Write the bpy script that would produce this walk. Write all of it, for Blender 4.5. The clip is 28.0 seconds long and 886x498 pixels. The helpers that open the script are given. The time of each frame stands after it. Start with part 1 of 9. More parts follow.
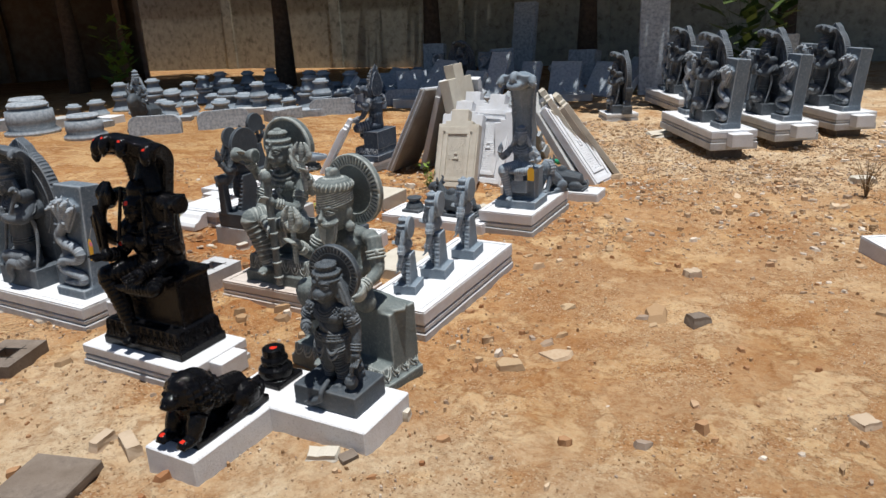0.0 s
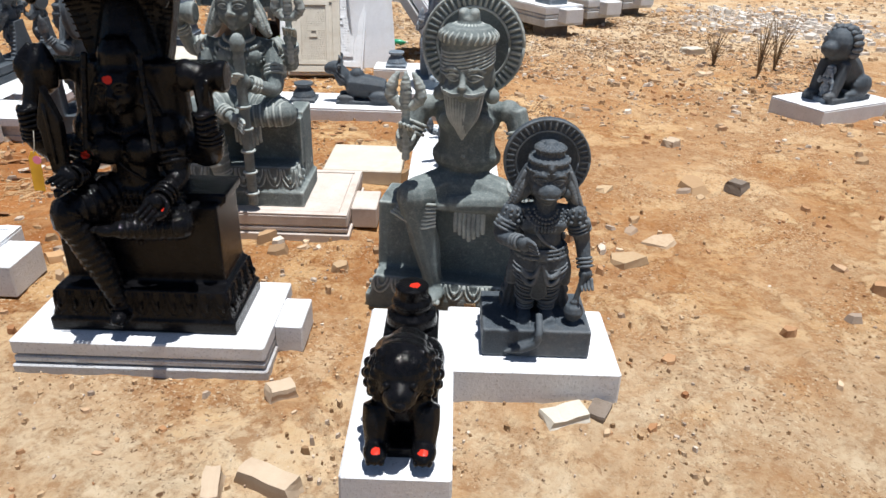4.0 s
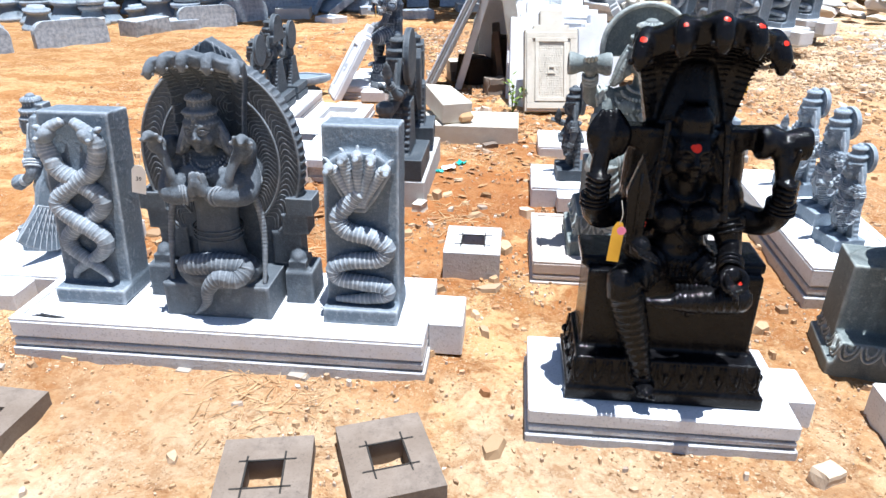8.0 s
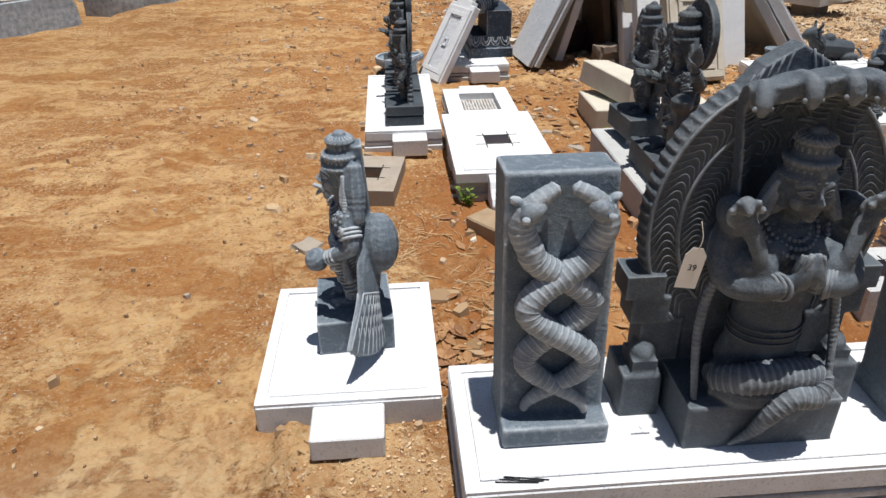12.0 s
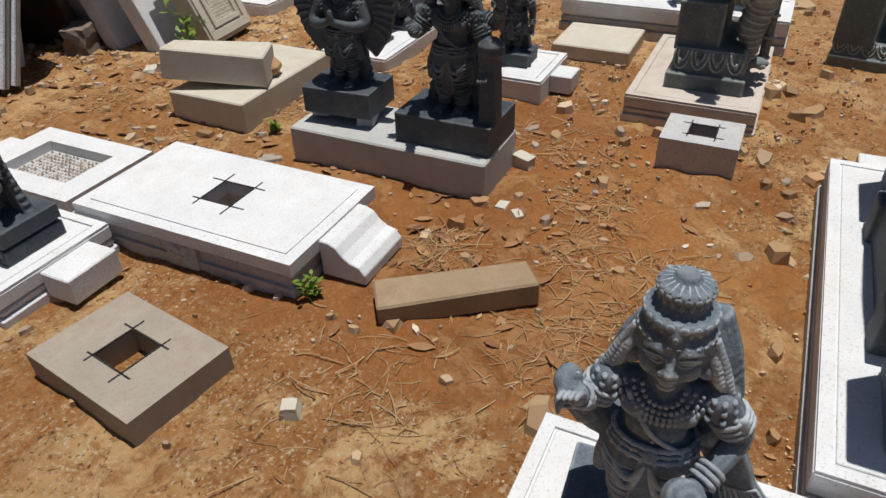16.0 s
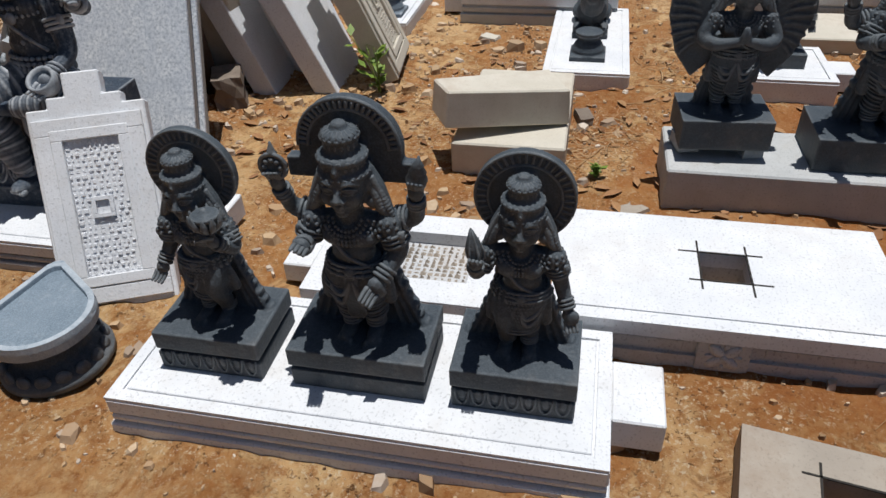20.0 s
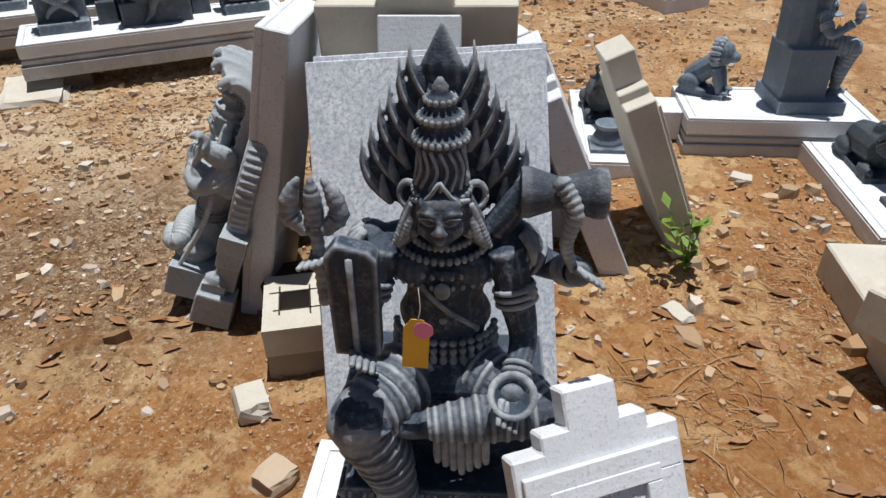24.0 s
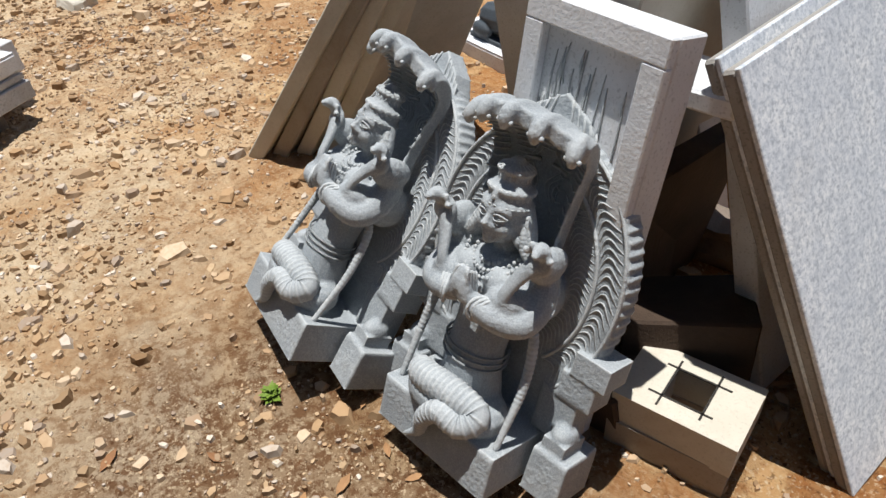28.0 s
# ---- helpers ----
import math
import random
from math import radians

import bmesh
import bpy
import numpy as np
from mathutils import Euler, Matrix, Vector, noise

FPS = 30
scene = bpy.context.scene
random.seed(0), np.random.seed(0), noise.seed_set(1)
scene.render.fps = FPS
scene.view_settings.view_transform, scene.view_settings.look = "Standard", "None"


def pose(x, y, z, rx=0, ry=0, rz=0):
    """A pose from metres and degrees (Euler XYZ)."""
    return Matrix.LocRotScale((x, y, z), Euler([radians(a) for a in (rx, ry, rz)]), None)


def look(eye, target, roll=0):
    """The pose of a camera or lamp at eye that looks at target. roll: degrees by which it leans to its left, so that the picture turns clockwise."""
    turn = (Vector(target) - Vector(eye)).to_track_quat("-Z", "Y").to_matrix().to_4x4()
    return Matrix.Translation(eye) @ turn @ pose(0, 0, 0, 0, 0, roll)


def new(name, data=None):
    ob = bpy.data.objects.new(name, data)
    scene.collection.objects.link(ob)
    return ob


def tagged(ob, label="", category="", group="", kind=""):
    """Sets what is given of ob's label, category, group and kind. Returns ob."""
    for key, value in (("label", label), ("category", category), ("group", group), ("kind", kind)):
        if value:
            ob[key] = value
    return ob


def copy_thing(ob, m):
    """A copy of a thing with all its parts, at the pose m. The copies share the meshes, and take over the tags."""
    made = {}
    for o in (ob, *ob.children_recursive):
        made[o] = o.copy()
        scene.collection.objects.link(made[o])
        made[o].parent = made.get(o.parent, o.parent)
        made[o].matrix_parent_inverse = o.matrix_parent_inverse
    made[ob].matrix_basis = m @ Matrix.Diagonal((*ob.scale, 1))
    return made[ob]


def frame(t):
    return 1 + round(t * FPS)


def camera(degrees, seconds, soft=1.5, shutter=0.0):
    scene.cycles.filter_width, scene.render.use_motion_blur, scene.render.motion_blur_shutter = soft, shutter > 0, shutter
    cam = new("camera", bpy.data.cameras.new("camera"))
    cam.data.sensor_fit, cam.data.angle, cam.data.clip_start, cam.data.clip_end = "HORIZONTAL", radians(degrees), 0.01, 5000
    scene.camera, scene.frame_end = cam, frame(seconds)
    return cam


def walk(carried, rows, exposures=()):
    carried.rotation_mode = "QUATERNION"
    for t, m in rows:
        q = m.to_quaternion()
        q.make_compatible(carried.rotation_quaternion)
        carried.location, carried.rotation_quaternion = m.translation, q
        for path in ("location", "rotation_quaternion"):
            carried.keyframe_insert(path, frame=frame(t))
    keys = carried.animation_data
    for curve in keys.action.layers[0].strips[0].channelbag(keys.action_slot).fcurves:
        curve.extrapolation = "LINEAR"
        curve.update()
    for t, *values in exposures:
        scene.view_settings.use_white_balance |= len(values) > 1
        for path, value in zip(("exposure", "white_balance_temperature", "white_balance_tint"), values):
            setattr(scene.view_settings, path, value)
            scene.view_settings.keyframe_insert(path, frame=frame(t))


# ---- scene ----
cam = camera(64.7, 28.0)
METRES, EYE, TILT, LEAN, TURN = 13.1, 1.653, 0.0, 0.0, 28.8
ROWS = [
    (0.0, 0.0, 0.0, 0.0, -0.85, -19.07, 2.46),
    (0.5, -0.0235, 0.018, -0.0048, 2.93, -19.94, 0.55),
    (1.0, -0.0437, 0.0281, -0.0047, 1.31, -20.98, 1.55),
    (1.5, -0.0586, 0.0412, -0.0086, -1.51, -22.82, 2.01),
    (2.0, -0.0718, 0.0554, -0.0103, -7.42, -25.79, 3.15),
    (2.5, -0.0889, 0.0627, -0.0137, -14.72, -24.16, 0.3),
    (4.5, -0.1291, 0.0959, -0.0275, -28.58, -27.47, -1.3),
    (5.0, -0.1433, 0.1, -0.0248, -27.14, -26.71, -1.21),
    (5.5, -0.1537, 0.1029, -0.0239, -26.77, -26.31, -0.65),
    (6.0, -0.1636, 0.112, -0.0241, -26.57, -23.59, 0.19),
    (6.5, -0.1732, 0.1199, -0.0226, -27.09, -25.2, 0.34),
    (7.0, -0.1839, 0.1281, -0.0221, -29.32, -25.0, -1.36),
    (7.5, -0.1967, 0.135, -0.0208, -29.08, -24.7, 0.09),
    (8.0, -0.2075, 0.1429, -0.0215, -23.17, -25.43, -0.52),
    (8.5, -0.2177, 0.1584, -0.021, -21.5, -24.75, 1.43),
    (9.0, -0.2283, 0.1728, -0.0205, -21.43, -23.75, -1.23),
    (9.5, -0.2438, 0.1851, -0.0189, -26.2, -24.7, -0.11),
    (10.0, -0.2539, 0.196, -0.0192, -23.31, -24.73, 0.27),
    (10.5, -0.26, 0.2146, -0.024, -25.64, -29.81, 1.0),
    (11.0, -0.2711, 0.2298, -0.0243, -24.72, -29.2, 0.68),
    (11.5, -0.2873, 0.2443, -0.0229, -30.6, -29.91, 0.37),
    (12.0, -0.2953, 0.2603, -0.0235, -33.27, -28.92, 0.62),
    (12.5, -0.2958, 0.2795, -0.0247, -41.48, -30.14, 2.06),
    (14.5, -0.3083, 0.3571, -0.0301, -73.42, -34.61, 4.79),
    (15.0, -0.3084, 0.3786, -0.0305, -82.34, -35.97, -0.15),
    (15.5, -0.3045, 0.3951, -0.0288, -90.51, -34.16, 2.11),
    (16.0, -0.2941, 0.4132, -0.0277, -93.47, -35.16, 1.28),
    (16.5, -0.2861, 0.4273, -0.0272, -97.5, -31.87, 0.55),
    (17.0, -0.2811, 0.4434, -0.0236, -104.46, -31.08, -0.14),
    (17.5, -0.2743, 0.457, -0.021, -105.29, -28.25, 1.49),
    (18.0, -0.2608, 0.4734, -0.0223, -107.29, -29.14, 0.59),
    (18.5, -0.2547, 0.4916, -0.0244, -103.82, -29.63, 0.12),
    (19.0, -0.2502, 0.5145, -0.0231, -104.46, -32.05, 1.46),
    (19.5, -0.2437, 0.5276, -0.0247, -104.55, -33.16, 2.78),
    (20.0, -0.2308, 0.5418, -0.0278, -107.08, -36.29, 2.13),
    (20.5, -0.2222, 0.5488, -0.0353, -108.71, -36.9, 1.99),
    (21.0, -0.2141, 0.556, -0.0374, -112.91, -38.25, -1.06),
    (21.5, -0.206, 0.5685, -0.0331, -113.68, -37.71, -1.64),
    (22.0, -0.1983, 0.5811, -0.0287, -111.14, -35.81, 0.45),
    (22.5, -0.1791, 0.5904, -0.0248, -111.68, -34.25, 1.89),
    (24.5, -0.1103, 0.6264, -0.0165, -113.34, -32.34, 0.56),
    (25.0, -0.0922, 0.6346, -0.0142, -111.63, -29.68, 1.45),
    (25.5, -0.07, 0.6486, -0.0142, -118.75, -30.7, 0.96),
    (26.0, -0.0506, 0.6569, -0.0156, -124.2, -31.84, 2.61),
    (26.5, -0.0301, 0.6609, -0.0172, -134.9, -35.19, 5.93),
    (27.0, -0.0148, 0.6679, -0.0199, -141.73, -36.59, 3.56),
    (27.5, -0.0012, 0.679, -0.0194, -152.17, -39.47, 3.32),
    (28.0, 0.0055, 0.6809, -0.0189, -155.7, -40.04, 3.89),
]
EXPOSURES = [(0.0, 0.06, 6150, 10), (2.0, 0.34, 6050, 10), (5.0, 0.45, 6000, 10), (6.0, 1.0, 5700, 10), (7.0, 1.10, 5600, 10), (8.2, 1.10, 5600, 10), (9.0, 0.18, 6050, 10), (10.0, 0.32, 6050, 10), (11.0, 0.12, 6150, 10), (12.0, 0.14, 6250, 10), (15.0, -0.13, 6400, 10), (17.0, -0.36, 6350, 10), (19.0, -0.34, 6200, 10), (20.0, -0.2, 6080, 10), (22.0, -0.21, 6050, 10), (25.0, 0.08, 6000, 10), (27.0, 0.10, 6130, 10), (28.0, 0.26, 6200, 10)]
walk(cam, [(t, pose(0, 0, EYE, TILT, LEAN, TURN) @ pose(METRES * x, METRES * y, METRES * z, 90 + pitch, roll, yaw)) for t, x, y, z, yaw, pitch, roll in ROWS], EXPOSURES)

# ---- world and sun ----
SUN_AWAY = Vector((0.85, -0.35, 0)).normalized()
SUN_HIGH = radians(84.5)
world = bpy.data.worlds.new("sky")
scene.world = world
world.use_nodes = True
sky = world.node_tree.nodes.new("ShaderNodeTexSky")
sky.sky_type = "NISHITA"
sky.sun_disc = False
sky.sun_elevation = SUN_HIGH
sky.sun_rotation = math.atan2(SUN_AWAY.x, SUN_AWAY.y)
world.node_tree.links.new(sky.outputs[0], world.node_tree.nodes["Background"].inputs[0])
world.node_tree.nodes["Background"].inputs[1].default_value = 0.052
sun = new("sun", bpy.data.lights.new("sun", "SUN"))
sun.data.energy, sun.data.angle, sun.data.color = 5.0, radians(0.5), (1.0, 0.95, 0.87)
sun.matrix_world = look(SUN_AWAY * math.cos(SUN_HIGH) * 30 + Vector((0, 0, math.sin(SUN_HIGH) * 30)), (0, 0, 0))


# ---- materials ----
class Nodes:
    """A small wrapper that wires a node material."""

    def __init__(self, name):
        self.mat = bpy.data.materials.new(name)
        self.mat.use_nodes = True
        self.tree = self.mat.node_tree
        self.bsdf = self.tree.nodes["Principled BSDF"]
        self.coord = self.tree.nodes.new("ShaderNodeTexCoord")

    def node(self, kind, **inputs):
        n = self.tree.nodes.new(kind)
        for key, value in inputs.items():
            self.feed(n.inputs[key.replace("_", " ")], value)
        return n

    def feed(self, socket, value):
        if isinstance(value, bpy.types.NodeSocket):
            self.tree.links.new(value, socket)
        else:
            socket.default_value = value

    def noise(self, scale, detail=5, rough=0.6, where="Object", distortion=0.0, stretch=None):
        n = self.node("ShaderNodeTexNoise", Scale=scale, Detail=detail, Roughness=rough, Distortion=distortion)
        if stretch:
            turn, along = stretch
            lie = self.node("ShaderNodeMapping", Vector=self.coord.outputs[where], Rotation=(0, 0, radians(turn)), Scale=(along, 1, 1))
            self.tree.links.new(lie.outputs[0], n.inputs["Vector"])
        else:
            self.tree.links.new(self.coord.outputs[where], n.inputs["Vector"])
        return n.outputs["Fac"]

    def ramp(self, fac, stops):
        n = self.node("ShaderNodeValToRGB", Fac=fac)
        e = n.color_ramp.elements
        while len(e) < len(stops):
            e.new(0.5)
        for el, (p, c) in zip(e, stops):
            el.position = p
            el.color = (*c, 1) if isinstance(c, tuple) else (c, c, c, 1)
        return n.outputs["Color"]

    def mix(self, fac, a, b, blend="MIX"):
        n = self.tree.nodes.new("ShaderNodeMix")
        n.data_type, n.blend_type = "RGBA", blend
        self.feed(n.inputs[0], fac)
        for socket, v in ((n.inputs[6], a), (n.inputs[7], b)):
            self.feed(socket, (*v, 1) if isinstance(v, tuple) and len(v) == 3 else v)
        return n.outputs[2]

    def math(self, op, a, b=0.0, clamp=False):
        n = self.tree.nodes.new("ShaderNodeMath")
        n.operation, n.use_clamp = op, clamp
        self.feed(n.inputs[0], a)
        self.feed(n.inputs[1], b)
        return n.outputs[0]

    def bump(self, height, strength, distance=0.004, normal=None):
        n = self.node("ShaderNodeBump", Height=height, Strength=strength, Distance=distance)
        if normal is not None:
            self.feed(n.inputs["Normal"], normal)
        return n.outputs[0]

    def done(self, color, rough, normal=None, spec=0.4, coat=0.0):
        self.feed(self.bsdf.inputs["Base Color"], (*color, 1) if isinstance(color, tuple) else color)
        self.feed(self.bsdf.inputs["Roughness"], rough)
        self.bsdf.inputs["Specular IOR Level"].default_value = spec
        self.bsdf.inputs["Coat Weight"].default_value = coat
        self.bsdf.inputs["Coat Roughness"].default_value = 0.08
        if normal is not None:
            self.feed(self.bsdf.inputs["Normal"], normal)
        return self.mat


def stone(name, dark, light, chalk, wear=0.5, rough=0.75, stain=(0.3, 0.26, 0.2), stained=0.15, grain=260, relief=0.5, spec=0.22, chisel=0.9):
    """Carved stone: two-scale mottling, fine grain, pale chisel wear on the raised edges, faint earth stains."""
    n = Nodes(name)
    rnd = n.node("ShaderNodeObjectInfo").outputs["Random"]
    c = n.mix(n.ramp(n.noise(7, 6), [(0.3, 0.0), (0.7, 1.0)]), dark, light)
    c = n.mix(n.math("MULTIPLY", rnd, 0.25), c, light)
    c = n.mix(n.ramp(n.noise(grain, 2), [(0.44, 0.0), (0.62, 0.3)]), c, tuple(min(1, v * 1.6) for v in light))
    c = n.mix(n.ramp(n.noise(3.1, 6, 0.7), [(0.52, 0.0), (0.72, stained)]), c, stain)
    c = n.mix(n.math("MULTIPLY", n.ramp(n.noise(48, 7, 0.72), [(0.52, 0.0), (0.64, 0.34 * wear)]), n.ramp(n.noise(4.5, 4), [(0.4, 0.25), (0.62, 1.0)])), c, chalk)
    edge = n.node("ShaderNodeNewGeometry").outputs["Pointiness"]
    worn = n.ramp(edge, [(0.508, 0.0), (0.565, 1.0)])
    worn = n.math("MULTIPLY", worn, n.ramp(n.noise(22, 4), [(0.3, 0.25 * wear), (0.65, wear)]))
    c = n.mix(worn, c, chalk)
    cut = n.node("ShaderNodeTexVoronoi", Scale=75.0)
    n.tree.links.new(n.coord.outputs["Object"], cut.inputs["Vector"])
    h = n.math("ADD", n.noise(90, 6), n.math("MULTIPLY", n.noise(grain, 3), 0.6))
    h = n.math("ADD", h, n.math("MULTIPLY", cut.outputs["Distance"], n.ramp(n.noise(9, 2), [(0.45, 0.0), (0.6, chisel)])))
    return n.done(c, n.ramp(n.noise(14, 3), [(0.3, rough - 0.12), (0.7, rough + 0.08)]), n.bump(h, relief, 0.004), spec)


def block(name, base, pale, dirt, dirty=0.5, rough=0.8, grain=180, relief=0.3, speck=0.0, spec=0.3):
    """Sawn or limewashed stone blocks: clouding, specks, dirt patches, fine relief, a slightly different tone a piece."""
    n = Nodes(name)
    rnd = n.node("ShaderNodeObjectInfo").outputs["Random"]
    c = n.mix(n.ramp(n.noise(5, 5), [(0.3, 0.0), (0.7, 1.0)]), base, pale)
    c = n.mix(n.math("MULTIPLY", rnd, 0.3), c, base)
    c = n.mix(n.ramp(n.noise(grain, 2, 0.5), [(0.57, 0.0), (0.7, speck)]), c, tuple(v * 0.45 for v in base))
    c = n.mix(n.ramp(n.noise(4.2, 8, 0.72), [(0.5, 0.0), (0.75, dirty)]), c, dirt)
    c = n.mix(n.ramp(n.noise(38, 4, 0.7), [(0.6, 0.0), (0.8, dirty * 0.6)]), c, dirt)
    h = n.math("ADD", n.noise(70, 5), n.math("MULTIPLY", n.noise(grain, 2), 0.5))
    return n.done(c, rough, n.bump(h, relief, 0.003), spec)


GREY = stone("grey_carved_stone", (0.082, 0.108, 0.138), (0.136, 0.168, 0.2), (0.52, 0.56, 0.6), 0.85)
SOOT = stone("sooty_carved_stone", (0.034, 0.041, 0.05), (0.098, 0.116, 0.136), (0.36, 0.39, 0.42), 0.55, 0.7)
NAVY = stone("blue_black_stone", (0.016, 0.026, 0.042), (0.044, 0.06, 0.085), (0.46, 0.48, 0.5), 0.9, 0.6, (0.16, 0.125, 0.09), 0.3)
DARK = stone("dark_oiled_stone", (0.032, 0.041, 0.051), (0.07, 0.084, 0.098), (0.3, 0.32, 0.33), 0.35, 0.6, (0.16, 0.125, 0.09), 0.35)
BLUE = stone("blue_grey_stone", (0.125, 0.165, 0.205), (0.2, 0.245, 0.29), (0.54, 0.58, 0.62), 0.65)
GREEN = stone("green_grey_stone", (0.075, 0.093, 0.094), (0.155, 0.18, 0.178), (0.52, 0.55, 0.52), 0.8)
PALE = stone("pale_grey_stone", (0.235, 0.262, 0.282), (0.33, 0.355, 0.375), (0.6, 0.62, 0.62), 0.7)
WHITE = block("limewashed_stone", (0.62, 0.635, 0.66), (0.76, 0.77, 0.79), (0.46, 0.4, 0.32), 0.36, grain=150, speck=0.42, relief=0.45)
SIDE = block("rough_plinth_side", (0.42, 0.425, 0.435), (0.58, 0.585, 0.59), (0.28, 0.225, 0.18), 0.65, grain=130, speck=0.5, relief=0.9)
PINKISH = block("pinkish_plinth_stone", (0.5, 0.44, 0.39), (0.64, 0.58, 0.53), (0.3, 0.2, 0.13), 0.5, speck=0.3)
ASH = block("ash_grey_plinth", (0.39, 0.4, 0.4), (0.52, 0.525, 0.52), (0.3, 0.23, 0.16), 0.4, speck=0.35)
CREAM = block("cream_sawn_stone", (0.5, 0.46, 0.38), (0.62, 0.58, 0.5), (0.25, 0.13, 0.05), 0.35, speck=0.2)
TAN = block("tan_concrete", (0.3, 0.26, 0.215), (0.41, 0.36, 0.3), (0.2, 0.12, 0.065), 0.5, speck=0.25)
BROWN = block("weathered_brown_stone", (0.14, 0.108, 0.082), (0.27, 0.225, 0.185), (0.05, 0.038, 0.032), 0.8, speck=0.3)
ROUGH = block("rough_granite_back", (0.26, 0.245, 0.225), (0.37, 0.35, 0.325), (0.2, 0.15, 0.11), 0.5, speck=0.5, relief=0.9)
# brown stone whose near-black tone stands in for the shade inside the heap
SHADED = block("shade_dark_stone", (0.04, 0.026, 0.018), (0.085, 0.055, 0.037), (0.03, 0.018, 0.011), 0.6, speck=0.2, relief=0.8)
OCHRE = block("earth_stained_stone", (0.25, 0.175, 0.105), (0.38, 0.29, 0.19), (0.2, 0.1, 0.045), 0.6, speck=0.25)
SAW = block("saw_scar", (0.02, 0.018, 0.016), (0.04, 0.035, 0.03), (0.03, 0.02, 0.01), 0.3)


def granite_mat():
    n = Nodes("speckled_granite")
    c = n.ramp(n.noise(85, 5, 0.8), [(0.4, (0.36, 0.39, 0.43)), (0.48, (0.64, 0.67, 0.71)), (0.58, (0.85, 0.86, 0.87))])
    c = n.mix(n.ramp(n.noise(9, 6), [(0.35, 0.0), (0.7, 0.5)]), c, (0.45, 0.5, 0.58))
    c = n.mix(n.ramp(n.noise(3, 6, 0.7), [(0.55, 0.0), (0.75, 0.3)]), c, (0.6, 0.56, 0.5))
    c = n.mix(n.ramp(n.noise(28, 7, 0.7), [(0.46, 0.0), (0.64, 0.45)]), c, (0.36, 0.4, 0.46))
    return n.done(c, 0.5, n.bump(n.noise(160, 3), 0.15, 0.002), 0.4)


def lacquer(name, dots):
    """Black oiled stone with vermilion marks at the given places of the object."""
    n = Nodes(name)
    c = n.mix(n.ramp(n.noise(30, 5), [(0.35, 0.0), (0.75, 1.0)]), (0.003, 0.003, 0.0035), (0.008, 0.008, 0.009))
    c = n.mix(n.ramp(n.noise(6, 5), [(0.62, 0.0), (0.85, 0.3)]), c, (0.016, 0.013, 0.012))
    wob = n.noise(60, 3)
    for x, y, z, r in dots:
        d = n.node("ShaderNodeVectorMath")
        d.operation = "DISTANCE"
        n.tree.links.new(n.coord.outputs["Object"], d.inputs[0])
        d.inputs[1].default_value = (x, y, z)
        near = n.math("ADD", d.outputs["Value"], n.math("MULTIPLY", n.math("SUBTRACT", wob, 0.5), r * 1.2))
        c = n.mix(n.math("LESS_THAN", near, r), c, (0.55, 0.03, 0.015))
    h = n.math("ADD", n.noise(60, 5), n.math("MULTIPLY", n.noise(240, 2), 0.3))
    return n.done(c, n.ramp(n.noise(18, 4), [(0.3, 0.07), (0.7, 0.14)]), n.bump(h, 0.55, 0.004), 0.14, 0.05)


